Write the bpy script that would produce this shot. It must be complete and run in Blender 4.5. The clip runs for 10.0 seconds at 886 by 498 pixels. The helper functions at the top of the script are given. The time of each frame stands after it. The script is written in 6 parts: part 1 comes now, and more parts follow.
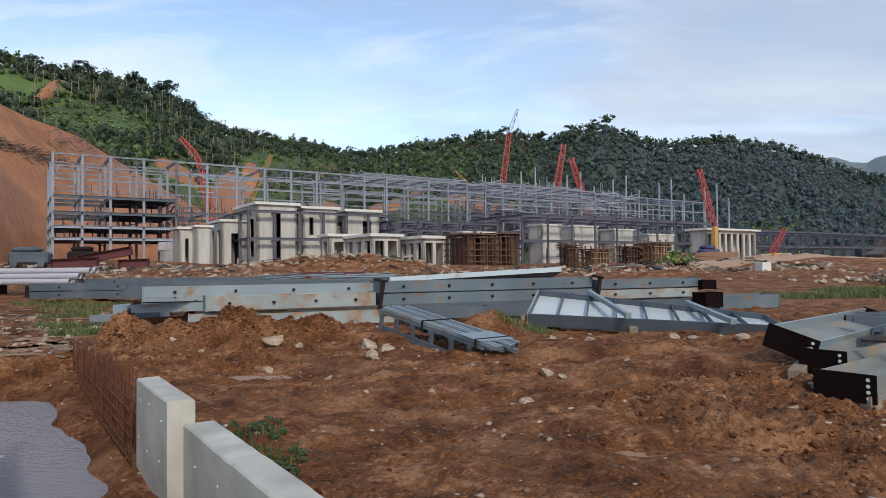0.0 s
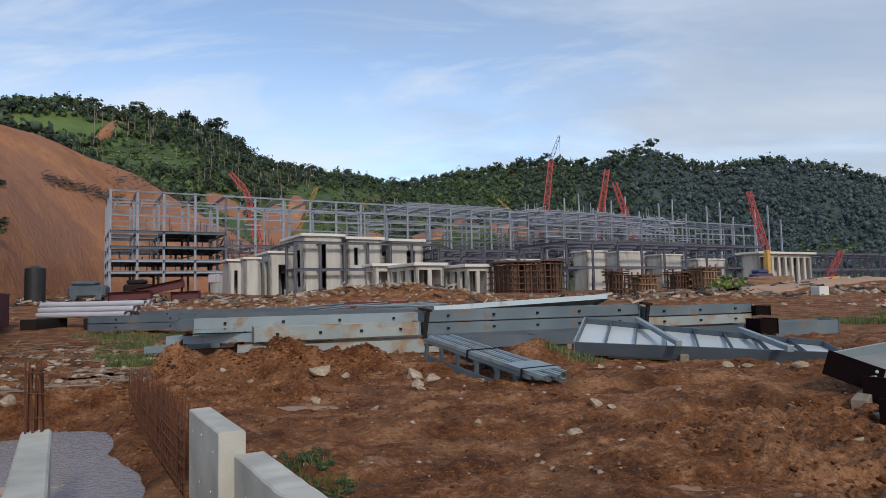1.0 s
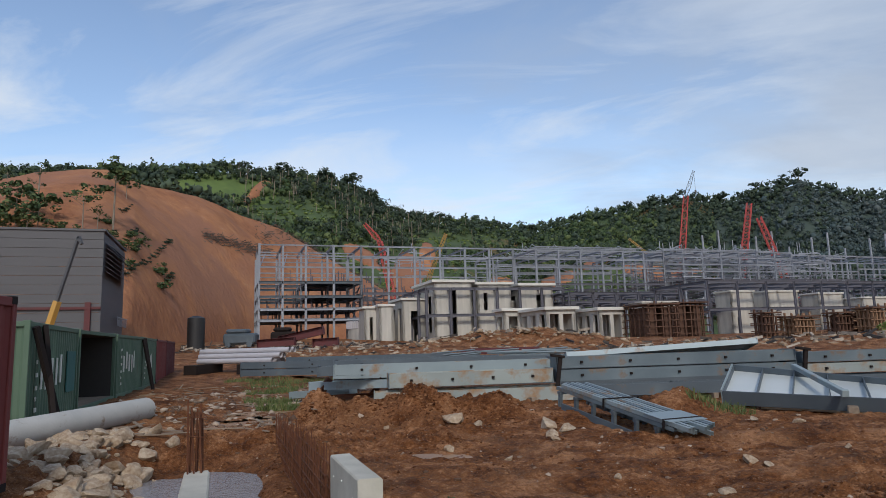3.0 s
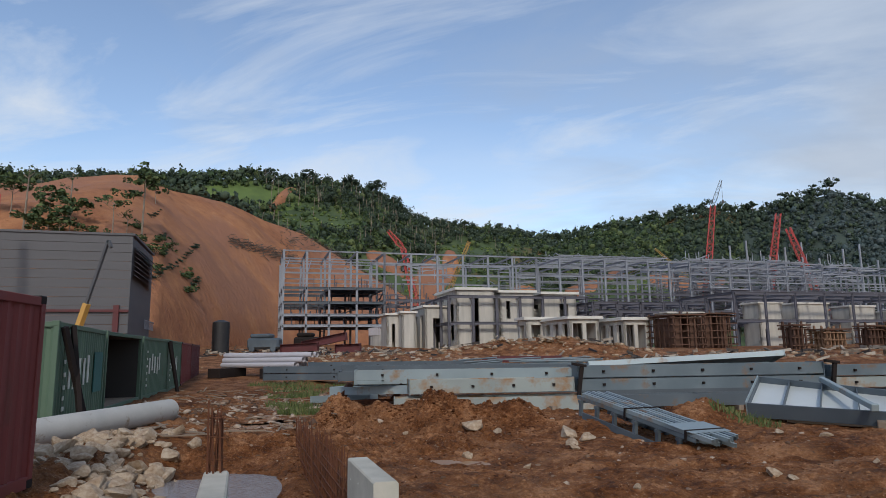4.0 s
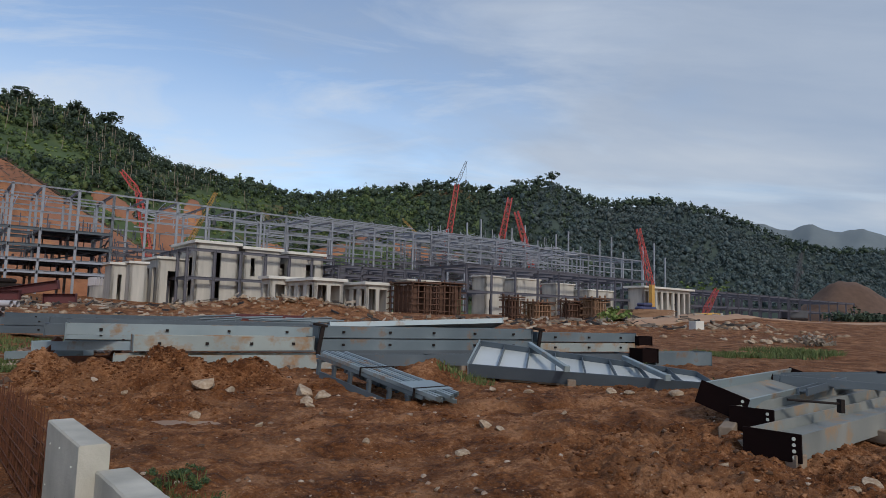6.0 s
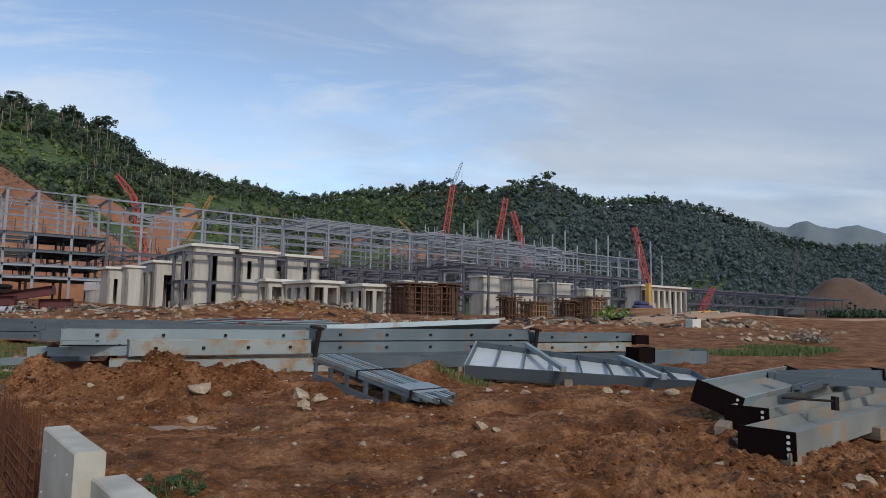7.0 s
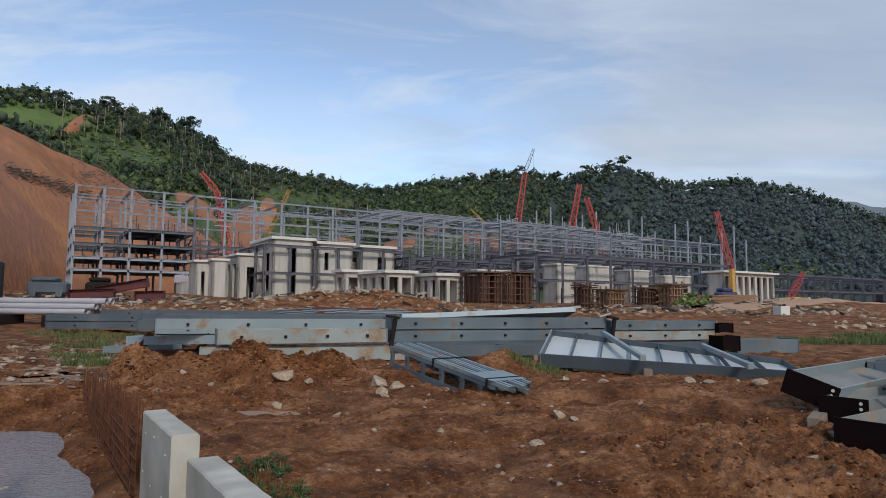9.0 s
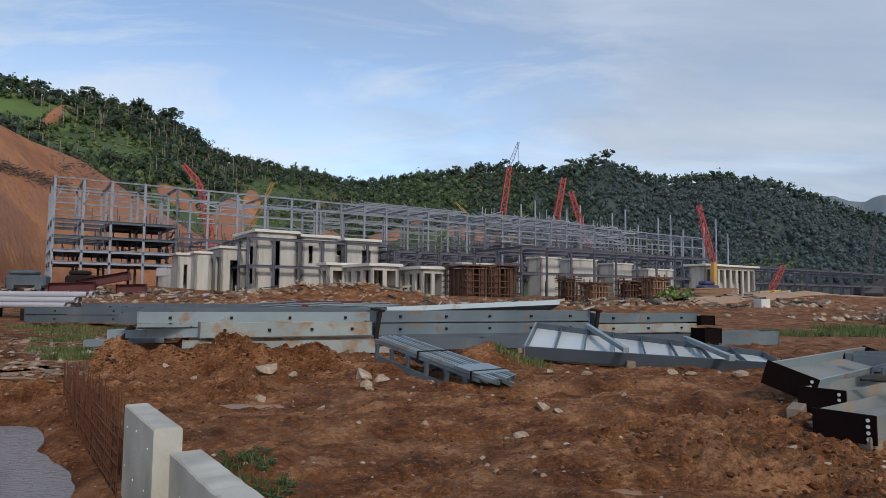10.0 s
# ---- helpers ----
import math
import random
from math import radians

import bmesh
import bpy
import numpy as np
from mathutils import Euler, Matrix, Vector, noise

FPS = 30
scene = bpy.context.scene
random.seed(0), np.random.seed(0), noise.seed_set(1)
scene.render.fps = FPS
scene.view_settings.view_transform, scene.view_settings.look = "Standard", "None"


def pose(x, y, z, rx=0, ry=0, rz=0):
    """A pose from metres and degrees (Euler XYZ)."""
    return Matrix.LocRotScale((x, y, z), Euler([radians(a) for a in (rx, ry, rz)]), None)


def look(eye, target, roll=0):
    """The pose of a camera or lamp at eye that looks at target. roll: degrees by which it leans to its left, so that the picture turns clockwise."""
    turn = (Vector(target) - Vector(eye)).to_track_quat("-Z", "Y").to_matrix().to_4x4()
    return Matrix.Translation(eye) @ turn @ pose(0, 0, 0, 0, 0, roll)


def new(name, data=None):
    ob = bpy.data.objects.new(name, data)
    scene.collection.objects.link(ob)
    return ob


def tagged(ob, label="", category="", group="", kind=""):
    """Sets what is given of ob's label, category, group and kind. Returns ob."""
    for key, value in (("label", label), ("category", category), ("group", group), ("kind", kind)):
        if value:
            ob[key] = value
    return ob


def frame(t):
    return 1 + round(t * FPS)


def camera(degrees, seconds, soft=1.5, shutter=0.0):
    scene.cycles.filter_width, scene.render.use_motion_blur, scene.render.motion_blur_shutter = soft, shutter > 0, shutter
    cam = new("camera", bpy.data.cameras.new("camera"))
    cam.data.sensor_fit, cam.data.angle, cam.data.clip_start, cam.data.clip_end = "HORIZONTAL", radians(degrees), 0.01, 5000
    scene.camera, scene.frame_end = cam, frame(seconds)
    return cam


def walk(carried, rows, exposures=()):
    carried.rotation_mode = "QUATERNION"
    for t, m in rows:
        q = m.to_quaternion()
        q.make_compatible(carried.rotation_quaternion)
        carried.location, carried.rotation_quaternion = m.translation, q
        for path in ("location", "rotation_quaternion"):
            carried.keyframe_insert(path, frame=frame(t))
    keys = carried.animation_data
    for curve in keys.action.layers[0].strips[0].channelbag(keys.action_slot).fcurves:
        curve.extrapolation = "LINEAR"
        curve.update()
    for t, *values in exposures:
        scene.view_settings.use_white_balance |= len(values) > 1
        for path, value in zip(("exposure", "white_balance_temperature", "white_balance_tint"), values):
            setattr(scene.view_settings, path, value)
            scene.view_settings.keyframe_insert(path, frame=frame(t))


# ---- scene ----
cam = camera(68.75, 10.0, soft=0.6)
PATH = [
    (0.0, pose(-0.018, -0.012, 1.732, 91.55, 0, 0.00) @ pose(0, 0, 0, 0, 0, -0.63)),
    (0.5, pose(-0.014, -0.033, 1.745, 93.74, 0, 1.67) @ pose(0, 0, 0, 0, 0, -1.35)),
    (1.0, pose(-0.025, -0.038, 1.747, 94.12, 0, 3.80) @ pose(0, 0, 0, 0, 0, -1.34)),
    (1.5, pose(-0.031, -0.052, 1.756, 94.91, 0, 7.98) @ pose(0, 0, 0, 0, 0, -2.14)),
    (2.0, pose(-0.036, -0.048, 1.772, 97.10, 0, 11.71) @ pose(0, 0, 0, 0, 0, -3.48)),
    (2.5, pose(-0.026, -0.051, 1.773, 98.42, 0, 10.82) @ pose(0, 0, 0, 0, 0, -2.42)),
    (3.0, pose(-0.023, -0.054, 1.781, 98.36, 0, 15.10) @ pose(0, 0, 0, 0, 0, -1.73)),
    (3.2, pose(-0.025, -0.062, 1.782, 99.18, 0, 18.77) @ pose(0, 0, 0, 0, 0, -2.02)),
    (4.3, pose(0.038, -0.033, 1.738, 98.75, 0, 14.64) @ pose(0, 0, 0, 0, 0, 1.09)),
    (4.5, pose(0.023, 0.014, 1.739, 98.20, 0, 7.89) @ pose(0, 0, 0, 0, 0, 0.93)),
    (5.0, pose(0.022, 0.074, 1.715, 96.95, 0, -6.07) @ pose(0, 0, 0, 0, 0, 0.50)),
    (5.5, pose(0.014, 0.055, 1.711, 96.14, 0, -7.23) @ pose(0, 0, 0, 0, 0, 1.71)),
    (5.7, pose(0.005, 0.050, 1.706, 96.02, 0, -6.25) @ pose(0, 0, 0, 0, 0, 1.83)),
    (6.8, pose(0.032, 0.008, 1.736, 95.57, 0, -3.43) @ pose(0, 0, 0, 0, 0, 0.77)),
    (7.0, pose(0.037, 0.008, 1.735, 95.92, 0, -5.14) @ pose(0, 0, 0, 0, 0, 0.87)),
    (7.5, pose(0.013, 0.023, 1.729, 95.69, 0, -5.26) @ pose(0, 0, 0, 0, 0, 1.03)),
    (8.0, pose(0.004, 0.011, 1.729, 95.10, 0, -0.06) @ pose(0, 0, 0, 0, 0, 0.21)),
    (8.5, pose(0.010, 0.022, 1.731, 94.61, 0, 0.55) @ pose(0, 0, 0, 0, 0, 0.23)),
    (9.0, pose(0.020, 0.014, 1.729, 94.87, 0, 1.29) @ pose(0, 0, 0, 0, 0, 0.48)),
    (9.5, pose(0.017, 0.026, 1.724, 94.04, 0, 0.64) @ pose(0, 0, 0, 0, 0, 0.59)),
    (10.0, pose(0.017, 0.024, 1.723, 94.28, 0, -0.07) @ pose(0, 0, 0, 0, 0, 0.44)),
]
walk(cam, PATH, [(0.0, 0.24), (0.4, 0.10), (1.0, 0.02), (3.2, -0.07), (4.5, -0.15), (5.5, -0.24), (7.0, -0.12), (8.5, -0.07), (10.0, -0.06)])

# ---- world and light ----
SUN_EL, SUN_AZ = 36.0, 158.0        # degrees; azimuth clockwise from +y
world = bpy.data.worlds.new("world")
scene.world = world
world.use_nodes = True
wn, wl = world.node_tree.nodes, world.node_tree.links
wn.clear()
sky = wn.new("ShaderNodeTexSky")
sky.sky_type = "NISHITA"
sky.sun_disc = False
sky.sun_elevation, sky.sun_rotation = radians(SUN_EL), radians(SUN_AZ)
sky.air_density, sky.dust_density, sky.ozone_density = 1.0, 1.0, 2.0
geo = wn.new("ShaderNodeTexCoord")
sep = wn.new("ShaderNodeSeparateXYZ")
wl.new(geo.outputs["Generated"], sep.inputs[0])


def wmath(op, a, b=None, clamp=False):
    n = wn.new("ShaderNodeMath")
    n.operation, n.use_clamp = op, clamp
    for i, v in enumerate((a, b)):
        if v is None:
            continue
        if isinstance(v, (int, float)):
            n.inputs[i].default_value = v
        else:
            wl.new(v, n.inputs[i])
    return n.outputs[0]


up = wmath("MAXIMUM", sep.outputs[2], 0.0)
den = wmath("ADD", up, 0.16)
cx, cy = wmath("DIVIDE", sep.outputs[0], den), wmath("DIVIDE", sep.outputs[1], den)
comb = wn.new("ShaderNodeCombineXYZ")
wl.new(cx, comb.inputs[0]), wl.new(cy, comb.inputs[1])


def cloud_noise(scale, sx, sy, rot, detail, rough, dist):
    m = wn.new("ShaderNodeMapping")
    m.inputs["Scale"].default_value = (sx, sy, 1)
    m.inputs["Rotation"].default_value = (0, 0, radians(rot))
    n = wn.new("ShaderNodeTexNoise")
    n.inputs["Scale"].default_value, n.inputs["Detail"].default_value = scale, detail
    n.inputs["Roughness"].default_value, n.inputs["Distortion"].default_value = rough, dist
    wl.new(comb.outputs[0], m.inputs[0]), wl.new(m.outputs[0], n.inputs[0])
    return n.outputs[0]


def wramp(v, stops):
    r = wn.new("ShaderNodeValToRGB")
    wl.new(v, r.inputs[0])
    while len(r.color_ramp.elements) < len(stops):
        r.color_ramp.elements.new(0.5)
    for e, (pos, c) in zip(r.color_ramp.elements, stops):
        e.position, e.color = pos, (*c, 1) if len(c) == 3 else c
    return r.outputs[0]


def wmix(fac, a, b):
    n = wn.new("ShaderNodeMix")
    n.data_type = "RGBA"
    for sock, v in ((n.inputs[0], fac), (n.inputs[6], a), (n.inputs[7], b)):
        if isinstance(v, tuple):
            sock.default_value = v
        elif isinstance(v, (int, float)):
            sock.default_value = v
        else:
            wl.new(v, sock)
    return n.outputs[2]


WHITE, BLACK = (1, 1, 1), (0, 0, 0)
# cover grows towards +x, where the grey cloud bank lies
bank = wmath("ADD", cloud_noise(0.62, 1.0, 1.4, 25, 8, 0.56, 0.5), wmath("MULTIPLY", sep.outputs[0], 0.30))
bank = wramp(bank, [(0.40, BLACK), (0.66, WHITE)])
wisp = wramp(cloud_noise(1.5, 0.62, 1.5, -14, 9, 0.60, 0.7), [(0.47, BLACK), (0.70, WHITE)])
low = wramp(sep.outputs[2], [(0.02, WHITE), (0.38, BLACK)])
glow = wramp(cloud_noise(0.9, 0.7, 1.4, 8, 5, 0.5, 0.2), [(0.40, BLACK), (0.62, WHITE)])
SKY_GAIN = 0.115
sky_col = wmix(1.0, sky.outputs[0], (1.80, 1.70, 1.64, 1))
sky_col.node.blend_type = "MULTIPLY"
base = wmix(wmath("MULTIPLY", bank, 0.85), sky_col, (3.5, 4.25, 5.5, 1))
wisp = wmath("MULTIPLY", wisp, wmath("SUBTRACT", 1.0, wmath("MULTIPLY", bank, 0.75)))
base = wmix(wmath("MULTIPLY", wisp, 0.75), base, (6.7, 7.2, 7.8, 1))
base = wmix(wmath("MULTIPLY", wmath("MULTIPLY", low, glow), 0.82), base, (7.2, 7.5, 7.8, 1))
bg = wn.new("ShaderNodeBackground")
bg.inputs[1].default_value = SKY_GAIN
wout = wn.new("ShaderNodeOutputWorld")
wl.new(base, bg.inputs[0]), wl.new(bg.outputs[0], wout.inputs[0])

sun = new("sun", bpy.data.lights.new("sun", "SUN"))
sun.data.energy, sun.data.angle, sun.data.color = 1.75, radians(6), (1.0, 0.90, 0.77)
sa, se = radians(SUN_AZ), radians(SUN_EL)
sun_from = Vector((math.sin(sa) * math.cos(se), math.cos(sa) * math.cos(se), math.sin(se)))
sun.matrix_world = look(sun_from * 100, (0, 0, 0))


# ---- numeric helpers ----
def ss(a, b, x):
    t = np.clip((np.asarray(x, float) - a) / (b - a), 0, 1)
    return t * t * (3 - 2 * t)


def cell(ix, iy, seed):
    h = np.sin(ix * 127.1 + iy * 311.7 + seed * 74.7) * 43758.5453
    return h - np.floor(h)


def vnoise(x, y, seed=0):
    """Value noise, 0 to 1."""
    x, y = np.asarray(x, float), np.asarray(y, float)
    ix, iy = np.floor(x), np.floor(y)
    fx, fy = x - ix, y - iy
    fx, fy = fx * fx * (3 - 2 * fx), fy * fy * (3 - 2 * fy)
    a, b = cell(ix, iy, seed), cell(ix + 1, iy, seed)
    c, d = cell(ix, iy + 1, seed), cell(ix + 1, iy + 1, seed)
    return (a * (1 - fx) + b * fx) * (1 - fy) + (c * (1 - fx) + d * fx) * fy


def fbm(x, y, scale, octaves=4, seed=0, gain=0.5):
    total, amp, norm = 0, 1.0, 0.0
    for k in range(octaves):
        total = total + amp * (vnoise(x / scale * 2**k + 17 * k, y / scale * 2**k - 9 * k, seed + k) - 0.5)
        norm += amp
        amp *= gain
    return total / norm * 2


def bump_at(x, y, cx, cy, rx, ry, h, turn=0.0):
    c, s = math.cos(radians(turn)), math.sin(radians(turn))
    dx, dy = (x - cx) * c + (y - cy) * s, -(x - cx) * s + (y - cy) * c
    return h * np.exp(-((dx / rx) ** 2 + (dy / ry) ** 2))


# the drain: s runs along it, q across it
UX, UY = -0.565, 0.825


def sq(x, y):
    return x * UX + y * UY, x * UY - y * UX


def drain(s, q):
    return UX * s + UY * q, UY * s - UX * q


PUDDLES = [(2.0, 6.3, 0.42, 0.14), (3.25, 6.1, 0.36, 0.15), (-3.4, 10.9, 0.9, 0.25), (2.3, 12.0, 1.1, 0.22), (-9.6, 15.3, 0.8, 1.0), (-10.6, 18.0, 0.7, 1.3), (-11.8, 21.5, 0.8, 1.2)]


def gz(x, y):
    """Height of the ground."""
    x, y = np.asarray(x, float), np.asarray(y, float)
    r = np.hypot(x, y)
    z = 2.0 * ss(35, 105, r) + 1.7 * ss(15, 75, -x) * ss(60, 120, y) + 0.8 * ss(30, 90, x) * ss(90, 160, y)
    near = 1 - ss(30, 60, r)
    lump = 0.22 * fbm(x, y, 2.6, 3, 3) + 0.20 * np.abs(fbm(x, y, 0.9, 4, 11)) + 0.13 * np.abs(fbm(x, y, 0.42, 3, 21)) + 0.10 * np.abs(fbm(x, y, 0.21, 2, 27)) - 0.07
    rough = 0.55 + 0.45 * ss(-0.15, 0.3, fbm(x, y, 4.0, 2, 31))
    z = z + lump * near * rough + near * ss(0.45, 0.85, rough) * (0.085 * fbm(x, y, 0.14, 3, 25, 0.65) - 0.09 * np.abs(fbm(x, y, 0.38, 3, 29, 0.6))) + (1 - near) * (0.35 * fbm(x, y, 9, 3, 41) + 0.1 * fbm(x, y, 2.2, 2, 45)) * ss(30, 60, r)
    # wheel ruts crossing in front of the girders
    w = y - 9.6 - 0.12 * x - 0.35 * np.sin(x * 0.5)
    z = z - 0.09 * np.exp(-((w - 0.9) / 0.22) ** 2) * ss(-4, 0, x) - 0.09 * np.exp(-((w + 0.9) / 0.25) ** 2) * ss(-4, 0, x)
    w2 = x + 0.6 - 0.35 * (y - 5)
    z = z - 0.06 * np.exp(-(w2 / 0.5) ** 2) * (1 - ss(9, 11, y))
    crumb = 1 + 0.75 * fbm(x, y, 0.7, 4, 51, 0.6)
    heaps = (bump_at(x, y, -7.9, 15.9, 1.0, 0.8, 0.78, 8) + bump_at(x, y, -5.0, 15.2, 1.1, 0.8, 0.74, -6) + bump_at(x, y, -3.2, 15.5, 1.0, 0.7, 0.52) + bump_at(x, y, -6.5, 14.9, 0.8, 0.7, 0.25)
             + bump_at(x, y, -9.3, 15.6, 0.9, 0.8, 0.3) + bump_at(x, y, 0.9, 16.2, 1.1, 0.8, 0.48) + bump_at(x, y, -1.2, 14.6, 1.2, 0.7, 0.2)
             + bump_at(x, y, 4.4, 10.8, 2.0, 1.3, 0.16) + bump_at(x, y, 5.6, 13.2, 2.2, 0.8, 0.14))
    z = z + heaps * crumb
    # spoil heaps in front of the concrete blocks
    far = (bump_at(x, y, -16, 73, 7, 3.5, 1.7) + bump_at(x, y, -9, 74, 5, 3, 1.3) + bump_at(x, y, -3.5, 71, 4, 3, 1.3) + bump_at(x, y, 20, 58, 9, 3, 0.6) + bump_at(x, y, 40, 75, 9, 4, 0.8) + bump_at(x, y, 12, 66, 7, 3, 0.5)
           + bump_at(x, y, 2, 76, 6, 3, 0.7) + bump_at(x, y, 30, 70, 14, 4, 0.5) + bump_at(x, y, -30, 70, 9, 3, 0.5))
    z = z + far * (1 + 0.4 * fbm(x, y, 2.0, 3, 61))
    # drain and sump
    s, q = sq(x, y)
    pit = ss(-2.9, -1.1, q + 0.3 * fbm(x, y, 1.1, 2, 77)) * (1 - ss(1.42, 1.56, q)) * ss(2.6, 3.2, s) * (1 - ss(13.2, 15.9, s + 0.5 * fbm(x, y, 1.2, 2, 71)))
    floor = -0.72 + 0.26 * ss(0.55, 1.15, q + 0.25 * fbm(x, y, 0.9, 2, 73)) + 0.2 * ss(-0.9, -2.0, q) + 0.05 * fbm(x, y, 0.6, 2, 75)
    z = z * (1 - pit) + floor * pit
    for px_, py_, rx, ry in PUDDLES:
        g = np.exp(-(((x - px_) / rx / 1.9) ** 2 + ((y - py_) / ry / 2.2) ** 2) ** 2)
        z = z * (1 - g) + (-0.13 + 0.05 * fbm(x, y, 0.35, 3, 79)) * g
    return z


def gzs(x, y):
    return float(gz(x, y))


# ---- materials ----
def material(name, stops, scale=1.0, detail=6.0, rough=(0.7, 0.95), metal=0.0, bump=0.3, bump_scale=None, streak=(1, 1, 1), island=0.0, spots=None, coords="Object", relief=0.02, ragged=0.55, sheen=0.5):
    """A surface of noise between colour stops, with a second larger stain, gloss that varies and a fine relief."""
    m = bpy.data.materials.new(name)
    m.use_nodes = True
    nt = m.node_tree
    nd, lk = nt.nodes, nt.links
    bsdf = nd["Principled BSDF"]
    tc = nd.new("ShaderNodeTexCoord")
    mp = nd.new("ShaderNodeMapping")
    mp.inputs["Scale"].default_value = streak
    lk.new(tc.outputs[coords], mp.inputs[0])

    def noise_of(sc, det, ro=0.55):
        n = nd.new("ShaderNodeTexNoise")
        n.inputs["Scale"].default_value, n.inputs["Detail"].default_value, n.inputs["Roughness"].default_value = sc, det, ro
        lk.new(mp.outputs[0], n.inputs[0])
        return n.outputs[0]

    fine, wide = noise_of(scale, detail, ragged), noise_of(scale * 0.13, 4.0)
    add = nd.new("ShaderNodeMath")
    add.operation = "MULTIPLY_ADD"
    add.inputs[1].default_value = 0.55
    half = nd.new("ShaderNodeMath")
    half.operation = "MULTIPLY"
    half.inputs[1].default_value = 0.45
    lk.new(wide, half.inputs[0]), lk.new(fine, add.inputs[0]), lk.new(half.outputs[0], add.inputs[2])
    value = add.outputs[0]
    if island:
        info = nd.new("ShaderNodeNewGeometry")
        k = nd.new("ShaderNodeMath")
        k.operation = "MULTIPLY_ADD"
        k.inputs[1].default_value, k.inputs[2].default_value = island, -island / 2
        lk.new(info.outputs["Random Per Island"], k.inputs[0])
        k2 = nd.new("ShaderNodeMath")
        lk.new(k.outputs[0], k2.inputs[0]), lk.new(value, k2.inputs[1])
        value = k2.outputs[0]
    ramp = nd.new("ShaderNodeValToRGB")
    while len(ramp.color_ramp.elements) < len(stops):
        ramp.color_ramp.elements.new(0.5)
    for e, (pos, c) in zip(ramp.color_ramp.elements, stops):
        e.position, e.color = pos, (*c, 1)
    lk.new(value, ramp.inputs[0])
    col = ramp.outputs[0]
    if spots:
        sc, lo, hi, colour = spots
        r2 = nd.new("ShaderNodeValToRGB")
        r2.color_ramp.elements[0].position, r2.color_ramp.elements[1].position = lo, hi
        lk.new(noise_of(sc, 5.0, 0.65), r2.inputs[0])
        mx = nd.new("ShaderNodeMix")
        mx.data_type = "RGBA"
        lk.new(r2.outputs[0], mx.inputs[0]), lk.new(col, mx.inputs[6])
        mx.inputs[7].default_value = (*colour, 1)
        col = mx.outputs[2]
    lk.new(col, bsdf.inputs["Base Color"])
    rr = nd.new("ShaderNodeMapRange")
    rr.inputs["From Min"].default_value, rr.inputs["From Max"].default_value = 0.3, 0.7
    rr.inputs["To Min"].default_value, rr.inputs["To Max"].default_value = rough
    lk.new(fine, rr.inputs[0]), lk.new(rr.outputs[0], bsdf.inputs["Roughness"])
    bsdf.inputs["Metallic"].default_value = metal
    bsdf.inputs["Specular IOR Level"].default_value = sheen
    if bump:
        b = nd.new("ShaderNodeBump")
        b.inputs["Strength"].default_value, b.inputs["Distance"].default_value = bump, relief
        lk.new(noise_of(bump_scale or scale * 3, 6.0, 0.6), b.inputs["Height"])
        lk.new(b.outputs[0], bsdf.inputs["Normal"])
    return m


